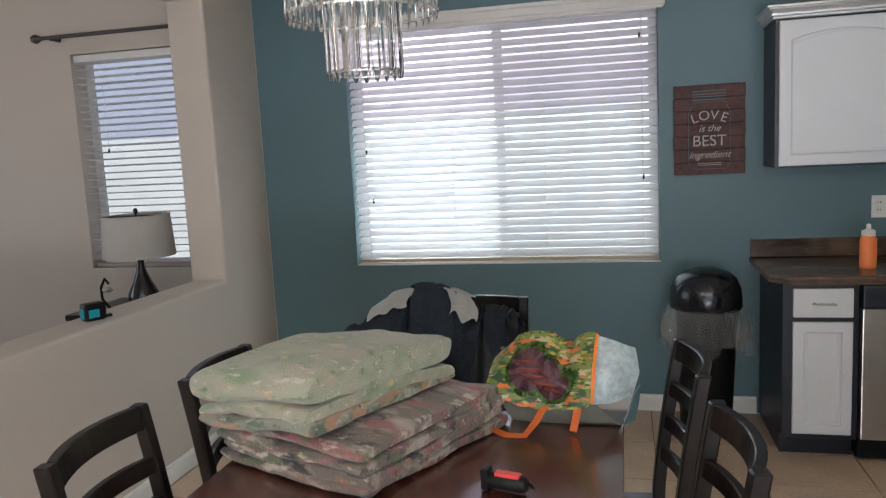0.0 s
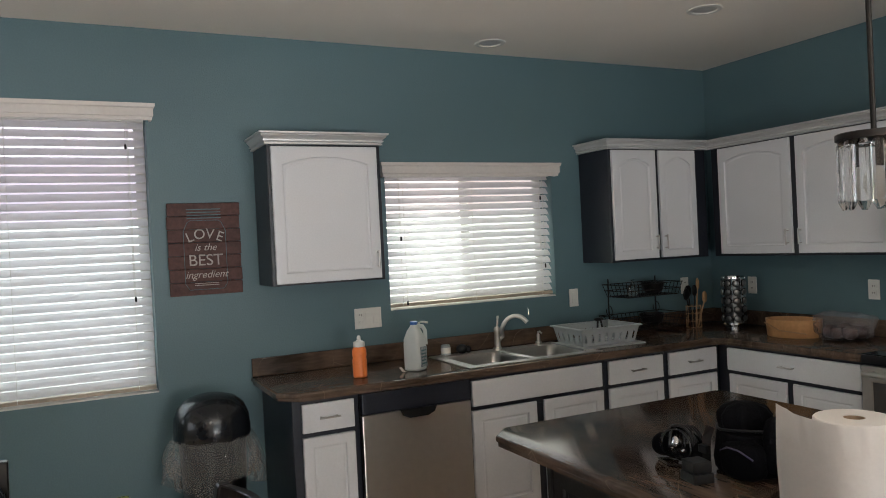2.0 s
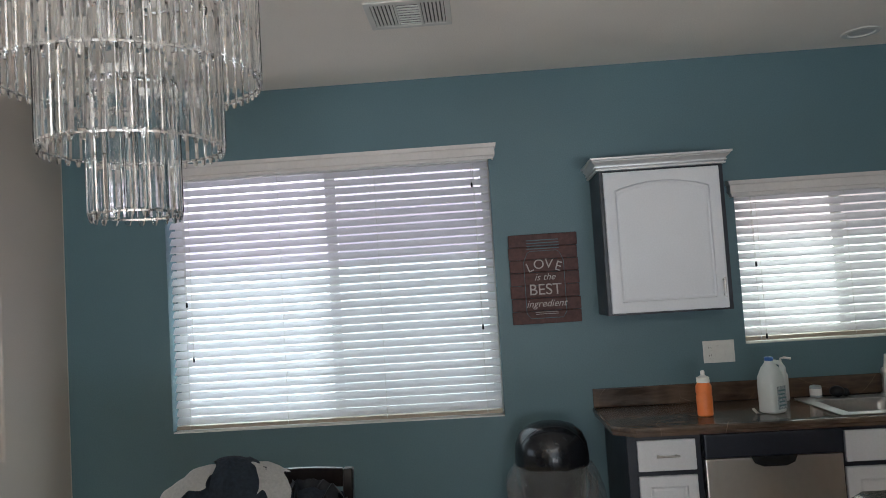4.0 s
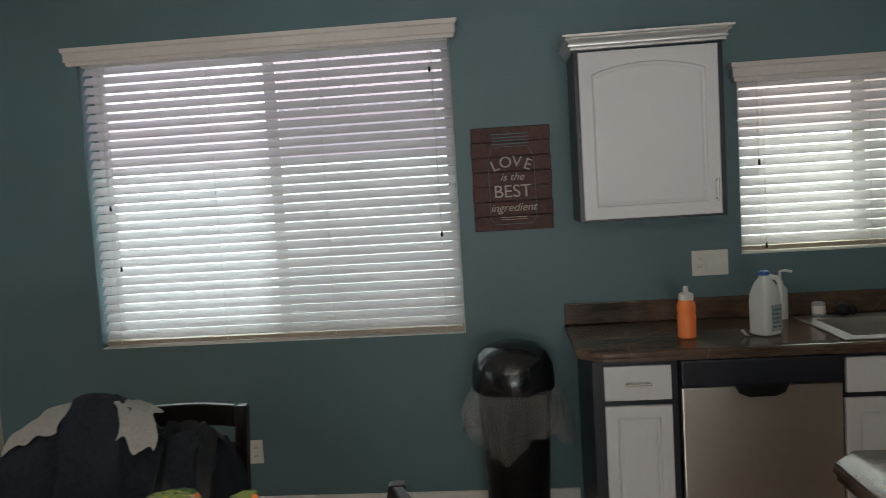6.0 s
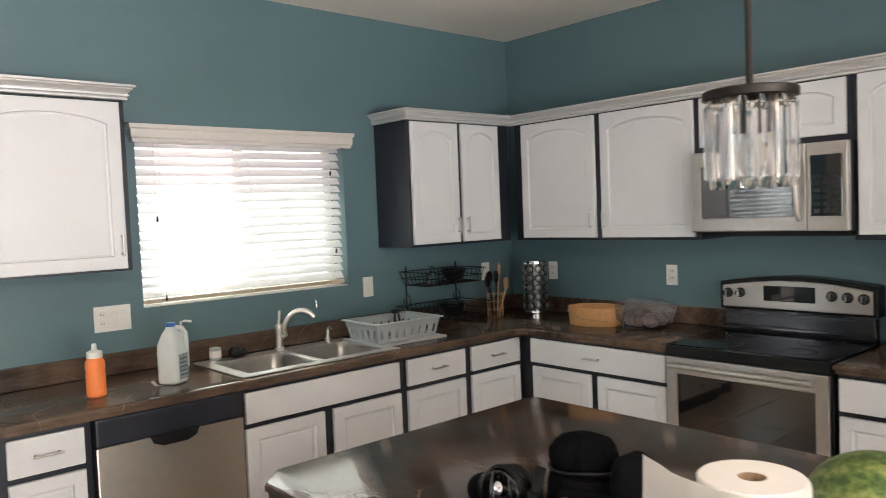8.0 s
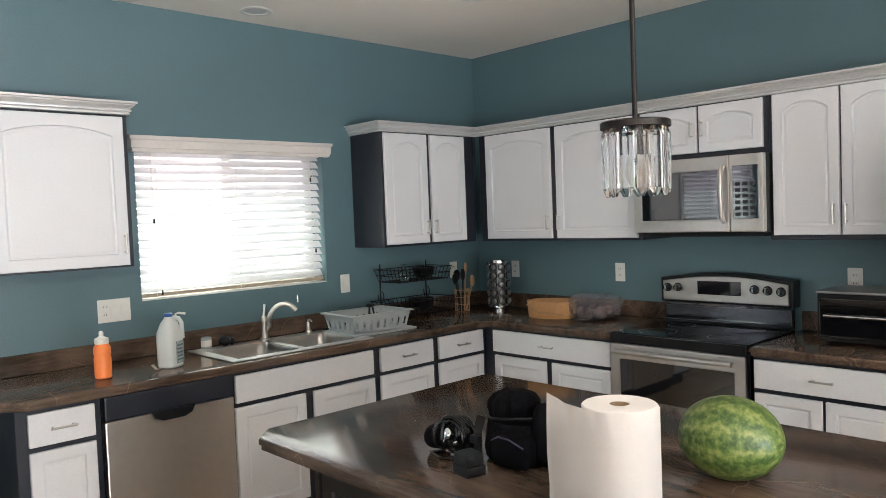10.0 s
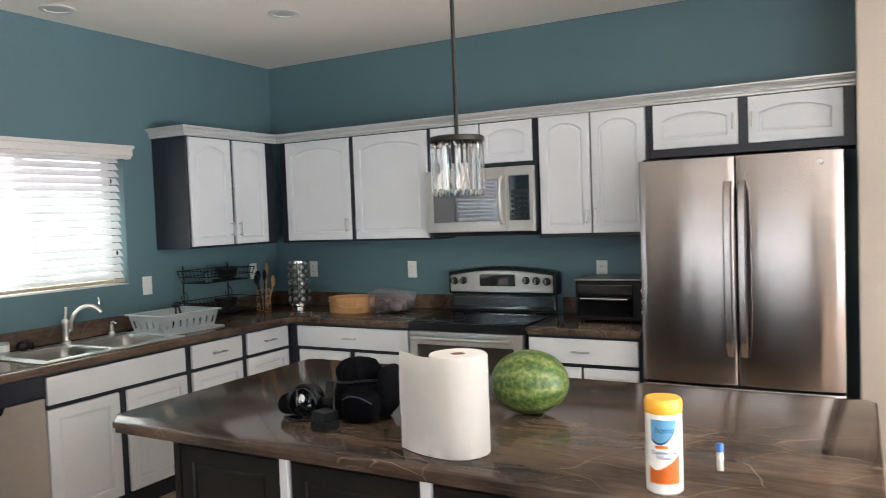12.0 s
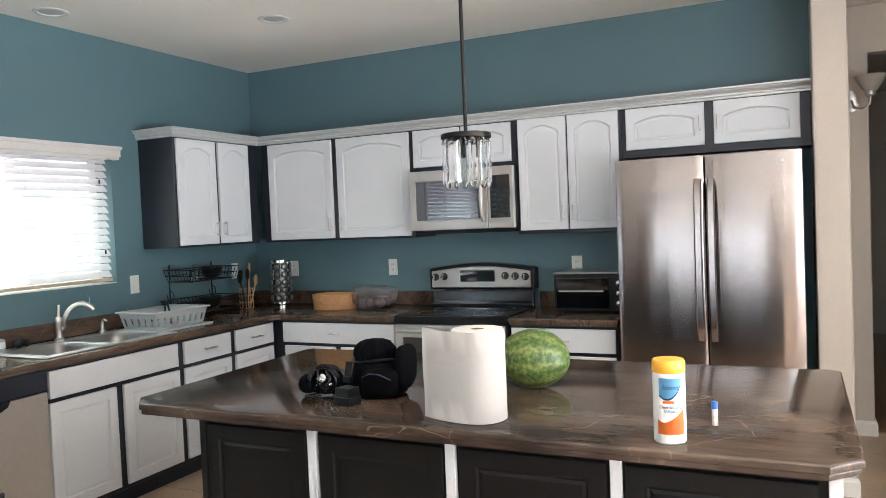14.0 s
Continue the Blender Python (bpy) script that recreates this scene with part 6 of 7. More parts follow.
ct = thing("paper_scrap", pose(-2.66, -0.455, Z + 0.001, 0, 0, 200), "small curled white paper tag", "paper")
part("sheet", strap([(-0.025, 0, 0.0015), (0, 0, 0.006), (0.022, 0, 0.03)], 0.016), PAPER, ct)
sc = thing("spray_bottle", pose(-2.40, -0.10, Z), "small pump bottle behind the jug", "bottle")
part("body", lathe([(0.028, 0), (0.03, 0.005), (0.03, 0.13), (0.012, 0.155), (0.010, 0.17)], 20), MILK, sc, "", 40)
part("pump", tube([(0, 0, 0.17), (0, 0, 0.21), (0.015, -0.01, 0.215), (0.045, -0.02, 0.209)], 0.006, 8), WHITEPL, sc, "", 40)
dj = thing("soap_jar", pose(-2.24, -0.105, 0.887), "small clear soap jar with a paper label", "jar")
part("body", lathe([(0.026, 0), (0.028, 0.004), (0.028, 0.055), (0.022, 0.06)], 20), GREYPL, dj, "", 40)
part("label", lathe([(0.0286, 0.012), (0.0286, 0.045)], 20, None, None, False), PAPER, dj)
sp = thing("sink_plug", pose(-2.145, -0.125, 0.8865), "black rubber sink plug with a round knob", "sink plug")
part("plug", blob(0, 0, 0.028, 0.036, 0.03, 0.028, 1.0, 0.05, 3, 0, 24, 14), BLACKPL, sp, "", 60)
part("knob", blob(0.042, -0.004, 0.022, 0.018, 0.018, 0.022, 1.0, 0.05, 3, 1, 18, 10), BLACKPL, sp, "", 60)
hk = thing("suction_hook", pose(-1.60, -0.001, 1.075, 0, 0, 0), "tiny chrome hook stuck to the wall", "hook")
part("hook", tube([(0, -0.002, 0.03), (-0.002, -0.016, 0.02), (-0.004, -0.018, -0.012)], 0.004, 8), CHROME, hk, "", 40)

# ---- dish rack ----
dr = thing("dish_rack", pose(-1.33, -0.34, Z, 0, 0, -3), "grey plastic dish rack with a draining tray", "dish rack")
part("tray", box(-0.215, 0.235, -0.175, 0.175, 0.0, 0.012, 0.005), GREYPL, dr)
def rack_wall(a, b, ta, tb, z0, z1, nslot):
    """A sloped rack side from a to b with arched slots."""
    a, b, ta, tb = Vector(a), Vector(b), Vector(ta), Vector(tb)
    holes, n = [], nslot
    for k in range(n):
        u0, u1 = (k + 0.32) / n, (k + 0.68) / n
        arch = [(u0, 0.18), (u1, 0.18)] + [((u0 + u1) / 2 + (u1 - u0) / 2 * math.cos(t), 0.55 + 0.16 * math.sin(t)) for t in (0.0, 0.6, 1.2, 1.9, 2.5, 3.14)]
        holes.append(arch)
    own = poly_slab(rect(0, 1, 0, 1), holes, 0.0, 1.0, "xz")
    for v in own.verts:
        u, w, t = v.co.x, v.co.z, v.co.y
        p = a.lerp(b, u).lerp(ta.lerp(tb, u), w)
        nrm = (b - a).cross(Vector((0, 0, 1))).normalized()
        v.co = Vector((p.x, p.y, z0 + (z1 - z0) * w)) - nrm * 0.004 * t
    bmesh.ops.recalc_face_normals(own, faces=own.faces[:])
    return own
lo = [(-0.185, -0.135), (0.185, -0.135), (0.185, 0.135), (-0.185, 0.135)]
hi = [(-0.205, -0.155), (0.205, -0.155), (0.205, 0.155), (-0.205, 0.155)]
for k, ns in ((0, 8), (1, 5), (2, 8), (3, 5)):
    a, b, ta, tb_ = lo[k], lo[(k + 1) % 4], hi[k], hi[(k + 1) % 4]
    part("side", rack_wall((*a, 0), (*b, 0), (*ta, 0), (*tb_, 0), 0.014, 0.110, ns), GREYPL, dr)
part("rim", sweep([(-0.006, 0), (0.014, 0), (0.016, 0.005), (0.012, 0.009), (-0.006, 0.009)], [(*p, 0.1105) for p in hi], True), GREYPL, dr)
part("floor_grid", poly_slab(rect(-0.168, 0.168, -0.128, 0.128), [rect(x, x + 0.035, -0.11, 0.11) for x in (-0.15, -0.09, -0.03, 0.03, 0.09)], 0.0135, 0.018, "xy"), GREYPL, dr)
for k, x in enumerate((0.03, 0.075)):
    p = thing("black_spoon", pose(-1.33 + x, -0.34, Z + 0.02, 0, 0, 25 * k), "black cooking spoon lying in the dish rack", "spoon")
    part("handle", tube([(-0.05, 0, 0.003), (0.0, 0.02, 0.07), (0.02, 0.04, 0.115)], 0.006, 8), BLACKPL, p)
    part("bowl", blob(0.028, 0.05, 0.122, 0.026, 0.022, 0.012, 1.0, 0.0, 1, 0, 18, 10), BLACKPL, p, "", 60)

# ---- black wire rack in the corner ----
wr = thing("wire_rack", pose(-0.82, -0.19, Z), "black two-tier wire rack against the teal wall", "rack")
for z, dx, dy in ((0.05, 0.255, 0.14), (0.255, 0.235, 0.12)):
    for zz, g in ((z, 0.88), (z + 0.04, 0.95), (z + 0.08, 1.0)):
        part("hoop", tube([(-dx * g, -dy * g, zz), (dx * g, -dy * g, zz), (dx * g, dy * g, zz), (-dx * g, dy * g, zz)], 0.003, 6, None, True), BLACKPL, wr)
    for k in range(15):
        x = -dx * 0.88 + 2 * dx * 0.88 * k / 14
        part("wire", tube([(x * 1.12, -dy, z + 0.08), (x, -dy * 0.88, z), (x, dy * 0.88, z), (x * 1.12, dy, z + 0.08)], 0.0023, 5), BLACKPL, wr)
for sx in (-0.20, 0.20):
    part("post", tube([(sx, 0.10, 0.0), (sx, 0.105, 0.20), (sx, 0.10, 0.37)], 0.005, 8), BLACKPL, wr)
    part("foot", tube([(sx, -0.13, 0.004), (sx, 0.13, 0.004)], 0.004, 6), BLACKPL, wr)
    part("scroll", tube([(sx, 0.10 - 0.03 * math.sin(q), 0.16 + 0.035 * math.cos(q)) for q in (k * 0.5 for k in range(11))], 0.003, 6), BLACKPL, wr)
for bx, bz, r in ((0.07, 0.055, 0.085), (0.09, 0.26, 0.08)):
    pn_ = thing("dark_bowl", pose(-0.82 + bx, -0.19, Z + bz), "dark bowl resting in the black wire rack", "bowl", "bowls in the wire rack")
    part("shell", lathe([(r * 0.5, 0.0), (r * 0.8, 0.02), (r, 0.075), (r - 0.005, 0.075), (r * 0.76, 0.024), (0.01, 0.006)], 28), BLACKPL, pn_, "", 40)
wg = thing("stemmed_glass", pose(-0.93, -0.22, Z + 0.259), "upturned clear stemmed glass on the wire rack", "glass")
part("glass", lathe([(0.03, 0.0), (0.034, 0.03), (0.028, 0.06), (0.005, 0.075), (0.004, 0.10), (0.026, 0.106)], 20), CRYSTAL, wg, "", 40)

# ---- utensils ----
ut = thing("utensil_holder", pose(-0.39, -0.20, Z), "wire holder full of wooden and black utensils", "utensil holder")
for z in (0.005, 0.05, 0.10, 0.15):
    part("hoop", tube([(0.05 * math.cos(a), 0.05 * math.sin(a), z) for a in (2 * math.pi * k / 20 for k in range(20))], 0.002, 5, None, True), BEECH, ut)
for k in range(10):
    a = 2 * math.pi * k / 10
    part("upright", tube([(0.05 * math.cos(a), 0.05 * math.sin(a), 0.003), (0.05 * math.cos(a), 0.05 * math.sin(a), 0.155)], 0.002, 5), BEECH, ut)
for k, (dx, dy, h, mt, sx) in enumerate(((0.02, -0.01, 0.32, BEECH, 0.014), (-0.03, 0.01, 0.25, BLACKPL, 0.028), (0.0, 0.03, 0.27, BLACKPL, 0.03), (0.04, -0.03, 0.23, BEECH, 0.022), (-0.02, -0.03, 0.28, BLACKPL, 0.022))):
    s = thing("wooden_spoon" if mt is BEECH else "black_spatula", pose(-0.39, -0.20, Z + 0.004), "pale wooden spoon standing in the holder" if mt is BEECH else "black spatula standing in the holder", "utensil", "kitchen utensils")
    part("handle", tube([(dx * 0.5, dy * 0.5, 0.0), (dx * 1.4, dy * 1.4, h - 0.06)], 0.005, 7), mt, s)
    part("head", blob(dx * 1.5, dy * 1.5, h - 0.025, sx, 0.008, 0.04, 0.9, 0.03, 2, k, 18, 10), mt, s, "", 60)
LIDM = mat("dull_lid_metal", (0.22, 0.22, 0.21), 0.38, 0.9)
sr = thing("spice_rack", pose(-0.225, -0.40, Z), "revolving steel spice rack with round jar lids", "spice rack")
part("base", lathe([(0.055, 0), (0.055, 0.012), (0.03, 0.018), (0.03, 0.03)], 28), CHROME, sr, "", 40)
part("tower", lathe([(0.058, 0.03), (0.060, 0.035), (0.060, 0.33), (0.055, 0.338), (0.01, 0.345)], 12), mat("dark_rack_steel", (0.16, 0.16, 0.155), 0.3, 0.9), sr)
for z in (0.032, 0.338):
    part("rim_ring", lathe([(0.066, z - 0.006), (0.074, z - 0.005), (0.074, z + 0.005), (0.066, z + 0.006)], 28, None, None, True), CHROME, sr, "", 40)
part("top_cap", lathe([(0.07, 0.344), (0.068, 0.352), (0.02, 0.357)], 28), CHROME, sr, "", 40)
for k in range(8):
    a = 2 * math.pi * (k + 0.8) / 8
    part("upright", tube([(0.074 * math.cos(a), 0.074 * math.sin(a), 0.03), (0.074 * math.cos(a), 0.074 * math.sin(a), 0.338)], 0.003, 6), CHROME, sr)
    for j in range(5):
        a = 2 * math.pi * (k + 0.3) / 8
        jr = part("jar", lathe([(0.021, 0.0), (0.022, 0.004), (0.022, 0.016), (0.018, 0.018)], 14, None, pose(0.054 * math.cos(a), 0.054 * math.sin(a), 0.068 + j * 0.058, 90, 0, math.degrees(a) + 90)), BLACKPL, sr)
        part("lid", lathe([(0.019, 0.018), (0.019, 0.024), (0.015, 0.027), (0.003, 0.027)], 14, None, pose(0.054 * math.cos(a), 0.054 * math.sin(a), 0.068 + j * 0.058, 90, 0, math.degrees(a) + 90)), LIDM, jr, "round metal jar lid", 40)

# ---- bent-wood box and produce ----
wb = thing("bentwood_box", pose(-0.30, -0.92, Z, 0, 0, 10), "shallow pale bent-wood box with a strap handle", "box")
part("shell", lathe([(0.135, 0.0), (0.138, 0.004), (0.145, 0.105), (0.139, 0.106), (0.132, 0.008), (0.01, 0.006)], 44, None, Matrix.Diagonal((0.85, 1.15, 1, 1))), PALEWOOD, wb, "", 40)
part("strap", tube([(-0.10, -0.13, 0.03), (-0.128, 0.02, 0.045), (-0.10, 0.13, 0.085)], 0.004, 6), BEECH, wb)
pb = thing("produce_bag", pose(-0.24, -1.21, Z), "thin plastic bag holding dark produce", "bag")
part("bag", blob(0, 0, 0.075, 0.13, 0.16, 0.085, 0.85, 0.35, 3.0, 4.0, 56, 30, 0.002), PRODBAG, pb, "", 30)
for k, (x, y, r) in enumerate(((-0.04, -0.06, 0.042), (0.03, 0.02, 0.045), (-0.03, 0.07, 0.04), (0.05, -0.06, 0.04), (-0.055, 0.01, 0.036))):
    f = thing("fruit", pose(-0.24 + x, -1.21 + y, Z + 0.004), "dark reddish fruit inside the plastic bag", "fruit", "fruit in the bag")
    part("skin", blob(0, 0, r, r, r, r * 0.95, 1.0, 0.05, 4, k, 18, 10), mat("dark_fruit", (0.10, 0.045, 0.035), 0.45) if k == 0 else bpy.data.materials["dark_fruit"], f, "", 60)

# ---- toaster oven ----
to = thing("toaster_oven", pose(-0.06, -2.553, Z, 0, 0, E90), "black countertop toaster oven with a glass door", "toaster oven")
part("body", box(0, 0.45, -0.31, 0.0, 0.012, 0.235, 0.008, 3), BLACKPL, to, "", 40)
part("top_tray", box(-0.004, 0.454, -0.315, 0.002, 0.2355, 0.247, 0.004), mat("brushed_grey_metal", (0.30, 0.30, 0.29), 0.35, 0.8), to, "grey metal top")
td = part("door", box(0.014, 0.335, -0.325, -0.311, 0.03, 0.215, 0.004), BLACKGL, to, "dark glass door")
part("handle", tube([(0.04, -0.345, 0.135), (0.31, -0.345, 0.135)], 0.007, 10), CHROME, td, "", 40)
for z in (0.06, 0.12, 0.18):
    part("dial", lathe([(0.018, 0), (0.017, 0.014), (0.012, 0.018)], 18, None, pose(0.395, -0.311, z, 90)), CHROME, to, "", 40)
for x in (0.03, 0.42):
    for y in (-0.28, -0.03):
        part("foot", lathe([(0.012, 0), (0.014, 0.0125)], 12, None, Matrix.Translation((x, y, 0))), BLACKPL, to)

# ---- things on the island ----
pt = thing("paper_towel_roll", pose(-2.752, -3.04, Z), "tall white paper towel roll with a loose sheet", "paper towel")
R = 0.078
prof = [(0.021, 0.0), (R - 0.003, 0.0), (R, 0.003), (R, 0.264), (R - 0.003, 0.267), (0.021, 0.267), (0.021, 0.0)]
part("roll", lathe(prof, 48, None, None, False), PAPER, pt, "", 40)
part("core", lathe([(0.0205, 0.001), (0.0205, 0.266), (0.0185, 0.266), (0.0185, 0.001), (0.0205, 0.001)], 24, None, None, False), CARD, pt, "brown card core", 40)
bm = bmesh.new()
rows = []
path = [(-0.0803 * math.cos(radians(121 - 11 * k)), -0.0803 * math.sin(radians(121 - 11 * k))) for k in range(12)]
tx, ty = path[-1]
path += [(tx + 0.004 * k * k * 0.25, ty + 0.024 * k) for k in range(1, 8)]
for x, y in path:
    rows.append([bm.verts.new((x + (0.003 * math.sin(8 * z) if y > 0.03 else 0), y, 0.002 + 0.264 * z + (0.004 + 0.02 * (y - 0.1) if y > 0.1 else 0) * z)) for z in (0, 0.25, 0.5, 0.75, 1.0)])
for a, b in zip(rows, rows[1:]):
    for j in range(4):
        bm.faces.new((a[j], b[j], b[j + 1], a[j + 1]))
bmesh.ops.solidify(bm, geom=bm.faces[:], thickness=0.0012)
part("loose_sheet", bm, PAPER, pt, "", 60)
wm = thing("watermelon", pose(-2.325, -3.068, Z + 0.102, 0, 0, 12), "green striped watermelon on the island", "watermelon")
part("rind", blob(0, 0, 0, 0.104, 0.124, 0.101, 1.0, 0.015, 2.0, 0.0, 48, 28), RIND, wm, "", 60)
wp = thing("wipes_canister", pose(-2.82, -3.595, Z), "white and orange cleaning wipes canister, yellow lid", "canister")
part("body", lathe([(0.037, 0.0), (0.0405, 0.004), (0.0405, 0.175), (0.038, 0.182)], 36), WHITEPL, wp, "", 40)
part("lid", lathe([(0.0395, 0.180), (0.0415, 0.183), (0.0415, 0.205), (0.038, 0.212), (0.01, 0.214)], 36), YELLOWPL, wp, "yellow snap lid", 40)
def wrap(a0, a1, z0, z1, r, shape=None):
    """A printed patch that lies on the canister's round wall."""
    bm = bmesh.new()
    n = 14
    g = []
    for k in range(n + 1):
        a = radians(a0 + (a1 - a0) * k / n)
        lo_, hi_ = (z0, z1) if shape is None else shape(k / n)
        g.append((bm.verts.new((r * math.cos(a), r * math.sin(a), lo_)), bm.verts.new((r * math.cos(a), r * math.sin(a), hi_))))
    for a, b in zip(g, g[1:]):
        bm.faces.new((a[0], b[0], b[1], a[1]))
    bmesh.ops.solidify(bm, geom=bm.faces[:], thickness=-0.0004)
    return bm
F = 194.0
part("blue_print", wrap(F - 42, F + 42, 0, 0, 0.0411, lambda u: (0.168 - 0.050 * math.sin(math.pi * min(1, u * 0.75 + 0.25)) ** 0.6, 0.169)), SKYBLUE, wp, "light blue printed badge")
part("blue_edge", wrap(F - 42, F + 42, 0, 0, 0.0409, lambda u: (0.163 - 0.050 * math.sin(math.pi * min(1, u * 0.75 + 0.25)) ** 0.6, 0.1692)), DEEPBLUE, wp)
part("orange_print", wrap(F - 50, F + 50, 0, 0, 0.0411, lambda u: (0.026, 0.056 + 0.035 * abs(u - 0.25) ** 1.4 * 1.6)), ORANGEPR, wp, "orange printed band")
part("orange_bar", wrap(F - 28, F + 12, 0.105, 0.112, 0.0412), ORANGEPR, wp)
def curved_text(s, size, zc, mt, shear=0.0):
    ob2 = text_part(s, size, pose(0, 0, 0, 90), mt, wp, shear)
    for v in ob2.data.vertices:
        a = radians(F) + v.co.x / 0.041
        r = 0.0414 - v.co.y * 0.5
        v.co = (r * math.cos(a), r * math.sin(a), zc + v.co.z)
    return ob2
curved_text("home", 0.020, 0.146, DEEPBLUE, 0.3)
curved_text("Disinfecting", 0.0125, 0.096, DEEPBLUE)
curved_text("Wipes.", 0.0125, 0.085, DEEPBLUE)
vi = thing("glue_vial", pose(-2.643, -3.687, Z), "tiny clear vial with a blue cap", "vial")
part("body", lathe([(0.007, 0), (0.008, 0.002), (0.008, 0.044), (0.006, 0.048)], 16), mat("pale_vial_label", (0.60, 0.55, 0.48), 0.4, 0, 0.3, 60, 200, 0), vi, "", 40)
part("cap", lathe([(0.0085, 0.046), (0.0085, 0.064), (0.007, 0.066)], 16), BLUEPL, vi, "blue cap", 40)
bb = thing("camera_pouch", pose(-2.54, -2.575, Z), "black padded pouch standing open on the island", "pouch")
def pleated(profile, pleats, amp, sx=1.0, sy=1.0, n=72, cx=0.0, cy=0.0, seed=0.0):
    """A soft round bag wall with gathers; each ring is (radius, height, depth of the gathers)."""
    bm = bmesh.new()
    rows = []
    for r, z, g in profile:
        row = []
        for k in range(n):
            a = 2 * math.pi * k / n
            q = Vector((math.cos(a) * 2.2, math.sin(a) * 2.2, z * 18 + seed))
            rr = r * (1 + amp * g * math.sin(pleats * a + 3 * noise.noise(q)) + 0.07 * noise.noise(q))
            row.append(bm.verts.new((cx + sx * rr * math.cos(a), cy + sy * rr * math.sin(a), max(0.001, z + 0.006 * g * noise.noise(q * 1.7)))))
        rows.append(row)
    for a, b in zip(rows, rows[1:]):
        for k in range(n):
            bm.faces.new((a[k], a[(k + 1) % n], b[(k + 1) % n], b[k]))
    bm.faces.new(rows[0][::-1])
    bm.faces.new(rows[-1])
    return bm
part("pouch", pleated([(0.074, 0.001, 0), (0.088, 0.008, 0.1), (0.092, 0.04, 0.3), (0.088, 0.085, 0.5), (0.080, 0.112, 0.6)], 5, 0.06, 0.92, 1.10, seed=2.0), BLACKFAB, bb, "", 40)
part("top_cover", pleated([(0.080, 0.112, 0.2), (0.072, 0.120, 0.5), (0.076, 0.134, 0.8), (0.074, 0.155, 0.9), (0.058, 0.176, 0.7), (0.030, 0.186, 0.5), (0.006, 0.187, 0)], 9, 0.09, 0.86, 0.98, cx=0.008, cy=0.018, seed=6.0), BLACKFAB, bb, "gathered fabric top", 40)
part("front_pocket", blob(-0.070, -0.045, 0.050, 0.034, 0.064, 0.048, 0.6, 0.10, 3.5, 9.0, 40, 22, 0.001), BLACKFAB, bb, "", 40)
part("side_wing", blob(0.0, -0.108, 0.098, 0.060, 0.020, 0.074, 0.65, 0.12, 3.0, 14.0, 36, 20), BLACKFAB, bb, "padded side wing", 40)
part("drawcord", tube([(0.070 * math.cos(t) + 0.006, 0.084 * math.sin(t) + 0.012, 0.120 + 0.006 * math.sin(2 * t)) for t in (2 * math.pi * k / 28 for k in range(28))], 0.004, 7, None, True), BLACKPL, bb, "", 60)
part("strap", strap([(-0.055, 0.085, 0.115), (-0.082, 0.075, 0.085), (-0.098, 0.060, 0.045), (-0.105, 0.052, 0.012)], 0.024), BLACKPL, bb, "woven black strap")
part("buckle", box(-0.106, -0.088, 0.052, 0.084, 0.052, 0.074, 0.004), BLACKPL, bb)
part("zip", tube([(-0.100, -0.10, 0.070), (-0.108, -0.06, 0.088), (-0.106, -0.02, 0.088), (-0.098, 0.01, 0.072)], 0.0025, 6), mat("violet_grey_piping", (0.045, 0.035, 0.07), 0.5), bb, "violet-grey piping")
GLOSSBLK = mat("glossy_black_cord", (0.008, 0.008, 0.009), 0.12, 0, 0.2)
hs = thing("headset", pose(-2.612, -2.408, Z), "black coiled headset with chrome fittings", "headset")
for k in range(5):
    r = 0.052 - 0.003 * k
    part("band", tube([(0.012 * k - 0.02, r * math.cos(t), 0.058 + r * 0.95 * math.sin(t)) for t in (2 * math.pi * j / 24 for j in range(24))], 0.0045, 7, None, True), BLACKPL, hs, "", 60)
part("ear_cup", blob(-0.01, 0.07, 0.036, 0.04, 0.035, 0.034, 0.9, 0.1, 3, 2, 26, 14), BLACKFAB, hs, "", 60)
part("ear_cup", blob(0.0, -0.045, 0.034, 0.036, 0.035, 0.033, 0.9, 0.1, 3, 4, 26, 14), BLACKFAB, hs, "", 60)
part("fitting", lathe([(0.016, 0), (0.016, 0.018), (0.01, 0.022)], 18, None, pose(-0.035, -0.012, 0.062, 0, -70, 0)), CHROME, hs, "", 40)
for k in range(7):
    a, b = 0.9 * k, 0.045 + 0.006 * math.sin(3.1 * k)
    part("coil", tube([(-0.015 + b * math.cos(q) * math.cos(a) + 0.012 * math.sin(a), 0.01 + 1.15 * b * math.cos(q) * math.sin(a) + 0.02 * math.cos(2 * a), 0.054 + 0.92 * b * math.sin(q)) for q in (2 * math.pi * j / 20 for j in range(20))], 0.0042, 6, None, True), GLOSSBLK, hs, "glossy black coiled cord", 60)
for k in range(4):
    part("metal_clip", lathe([(0.004, -0.008), (0.0055, -0.006), (0.0055, 0.006), (0.004, 0.008)], 10, None, pose(-0.055 + 0.012 * k, -0.05 + 0.035 * k, 0.05 + 0.012 * math.sin(2.3 * k), 70, 0, 40 * k)), CHROME, hs, "chrome clip", 40)
part("cable", tube([(0.0, 0.03, 0.004), (-0.05, 0.06, 0.004), (-0.07, 0.0, 0.004), (-0.05, -0.05, 0.006), (0.0, -0.06, 0.03)], 0.003, 6), BLACKPL, hs)
bc = thing("battery_charger", pose(-2.712, -2.552, Z, 0, 0, -12), "small black battery block on the island", "battery")
part("lower_block", box(-0.03, 0.03, -0.034, 0.034, 0.0, 0.026, 0.004), BLACKPL, bc)
part("upper_block", box(-0.027, 0.027, -0.030, 0.030, 0.0265, 0.056, 0.004), BLACKPL, bc)

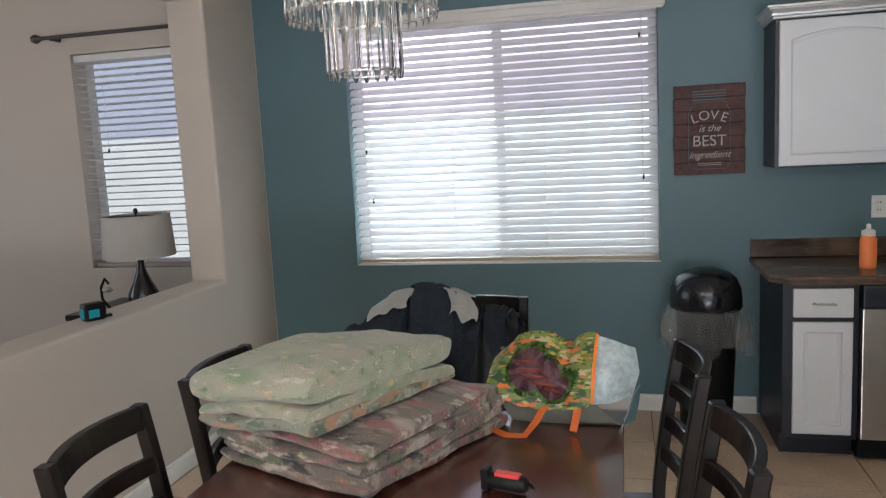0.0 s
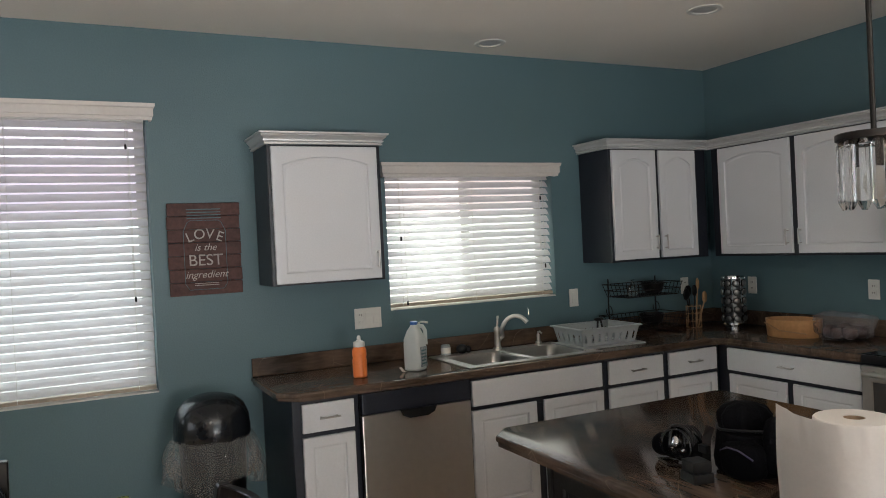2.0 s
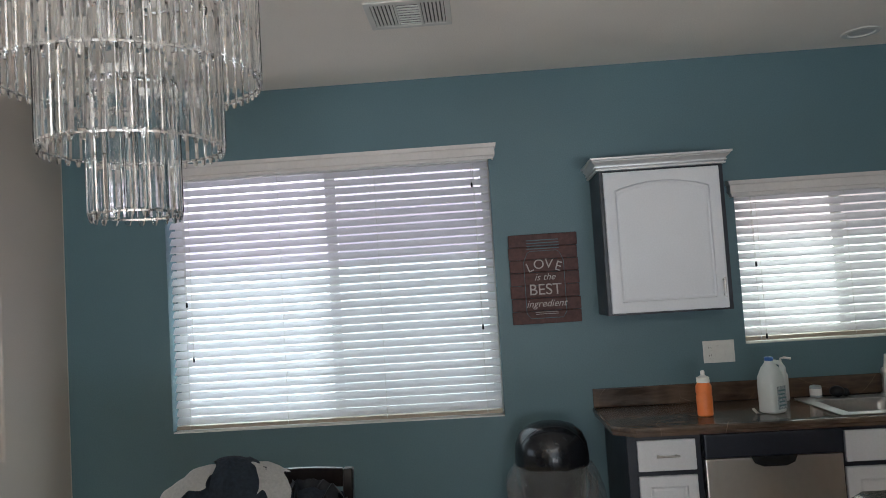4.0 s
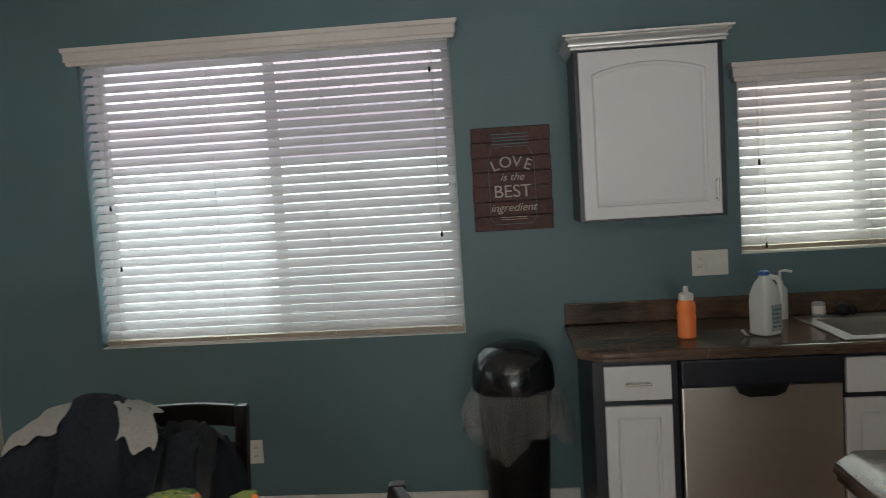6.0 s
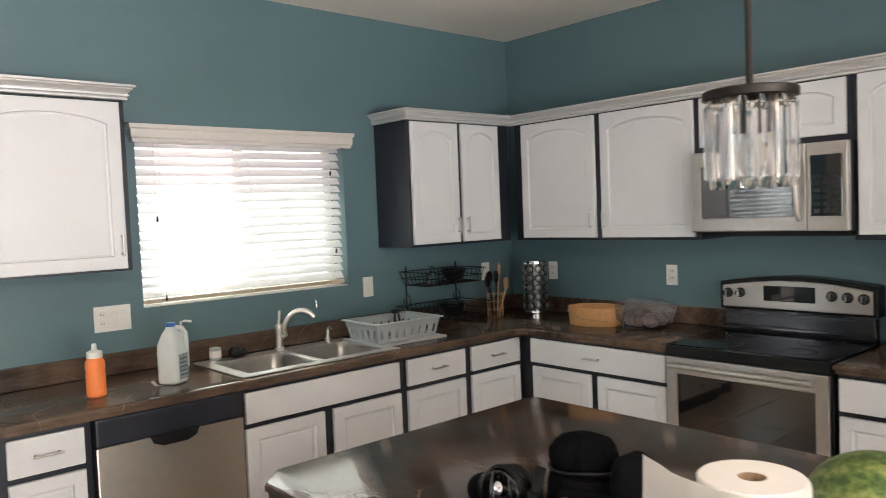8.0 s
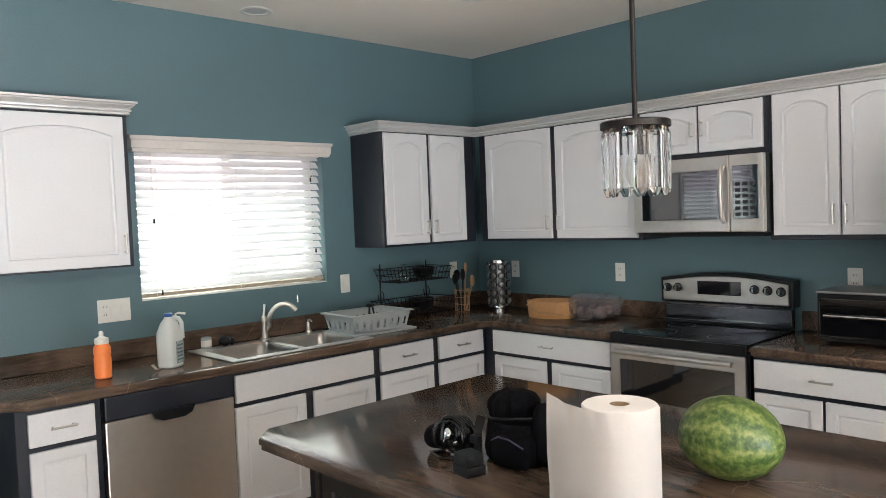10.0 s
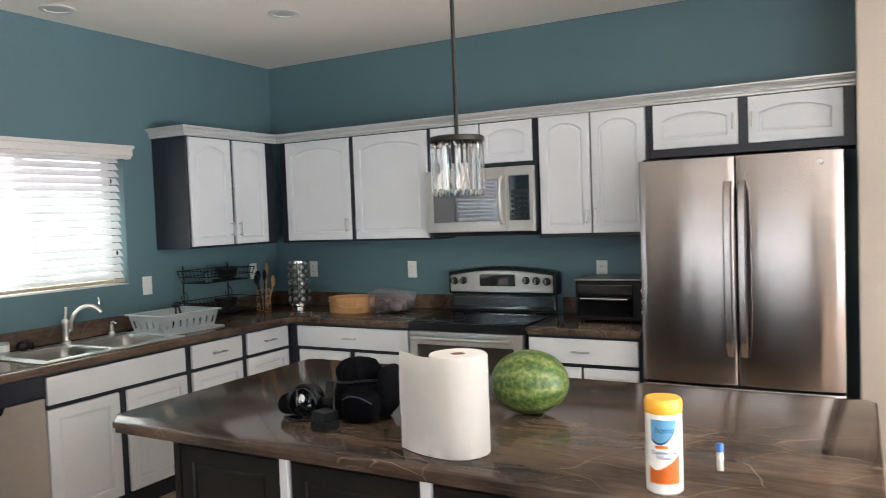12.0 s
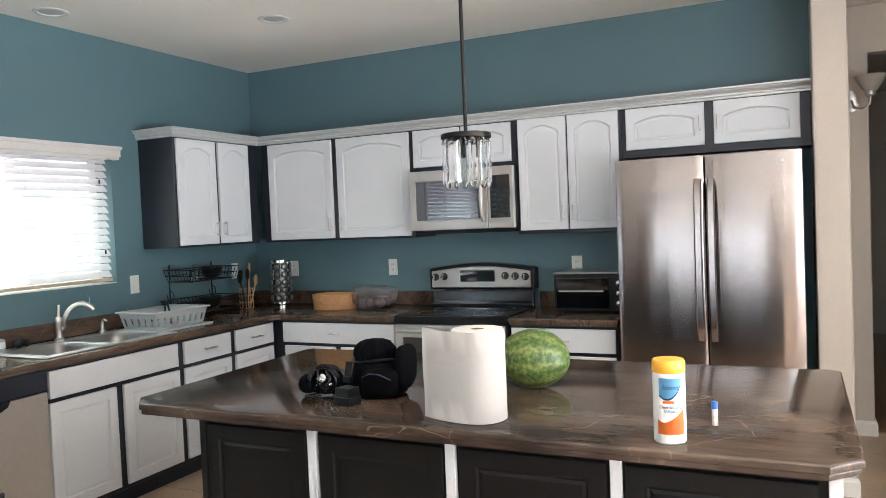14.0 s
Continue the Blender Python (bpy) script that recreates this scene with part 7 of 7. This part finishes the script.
# ---- hall ----
wl = thing("wall_sconce", pose(0.598, -4.225, 2.09, 0, 0, 0), "brushed nickel wall sconce with a frosted bell shade", "wall lamp")
part("back_plate", lathe([(0.045, 0), (0.045, 0.008), (0.02, 0.016)], 24, None, pose(0, 0, 0.02, 0, -90, 0) @ Matrix.Diagonal((1.5, 1, 1, 1))), STEEL, wl, "", 40)
part("arm", tube([(-0.01, 0, 0.02), (-0.08, -0.01, -0.03), (-0.13, -0.05, -0.045), (-0.15, -0.09, -0.02), (-0.15, -0.095, 0.03)], 0.008, 10), STEEL, wl, "", 40)
part("cup", lathe([(0.012, 0.02), (0.03, 0.03), (0.03, 0.055), (0.024, 0.06)], 20, None, Matrix.Translation((-0.15, -0.095, 0.0))), STEEL, wl, "", 40)
part("shade", lathe([(0.028, 0.05), (0.045, 0.065), (0.065, 0.10), (0.09, 0.145), (0.087, 0.147), (0.06, 0.10), (0.042, 0.068), (0.028, 0.054)], 32, None, Matrix.Translation((-0.15, -0.095, 0.0)), False), FROST, wl, "frosted glass bell shade", 50)
fd_ = thing("door_1", pose(4.9, -4.885, 0, 0, 0, E90), "closed panelled front door with a black lock", "door", "", "structure")
part("leaf", box(0.0, 0.91, 0.06, 0.10, 0.01, 2.045, 0.003), DOORP, fd_)
for u0, u1, a, b in ((0.10, 0.41, 0.15, 0.85), (0.50, 0.81, 0.15, 0.85), (0.10, 0.41, 1.0, 1.9), (0.50, 0.81, 1.0, 1.9)):
    part("panel", shift(door_mesh(u1 - u0, b - a, 0.0, 0.03, 0.01), u0, 0.0595, a), DOORP, fd_)
part("casing", poly_slab([(-0.08, 0), (-0.08, 2.13), (0.99, 2.13), (0.99, 0), (0.913, 0), (0.913, 2.052), (-0.003, 2.052), (-0.003, 0)], [], -0.016, -0.001, "xz", 0.003, 1), DOORP, fd_)
part("lock", box(0.05, 0.11, 0.03, 0.0595, 1.12, 1.26, 0.006), BLACKPL, fd_, "black keypad lock")
part("door_handle", tube([(0.08, 0.058, 1.0), (0.08, 0.01, 1.0), (0.19, 0.008, 1.0)], 0.010, 10), STEEL, fd_, "", 40)
mt_ = thing("door_mat", pose(4.25, -5.25, 0.0012), "dark rectangular mat before the front door", "mat")
part("pile", box(-0.35, 0.45, -0.55, 0.45, 0.0, 0.012, 0.005), MATM, mt_)

# ---- floors ----
struct("hall_floor", box(0.735, 4.895, -8.43, -4.305, -0.0075, 0.0), WOODFL, "brown wood hall floor", "floor")
struct("living_carpet", box(-10.39, XL - 0.175, -8.43, -0.003, -0.0075, 0.004), CARPET, "beige living room carpet", "floor")
struct("floor_south", box(XL - 0.17, 0.73, -8.43, -4.605, -0.0075, 0.0), TILE, "beige tiled floor of the open area", "floor")
tile_floor = thing("floor_tiles", pose(0, 0, 0), "beige ceramic floor tiles with pale grout", "floor", "", "structure")
S = 0.455
tm_ = bpy.data.meshes.new("tile")
bm = box(0.003, S - 0.003, 0.003, S - 0.003, -0.0075, 0.0, 0.0015, 1)
bm.to_mesh(tm_)
bm.free()
tm_.materials.append(TILE)
for i in range(15):
    for j in range(10):
        t = new("tile", tm_)
        t.parent = tile_floor
        t.matrix_basis = Matrix.Translation((XL + 0.02 + i * S, -0.02 - (j + 1) * S, 0.0004 * math.sin(i * 3.1 + j * 1.7)))
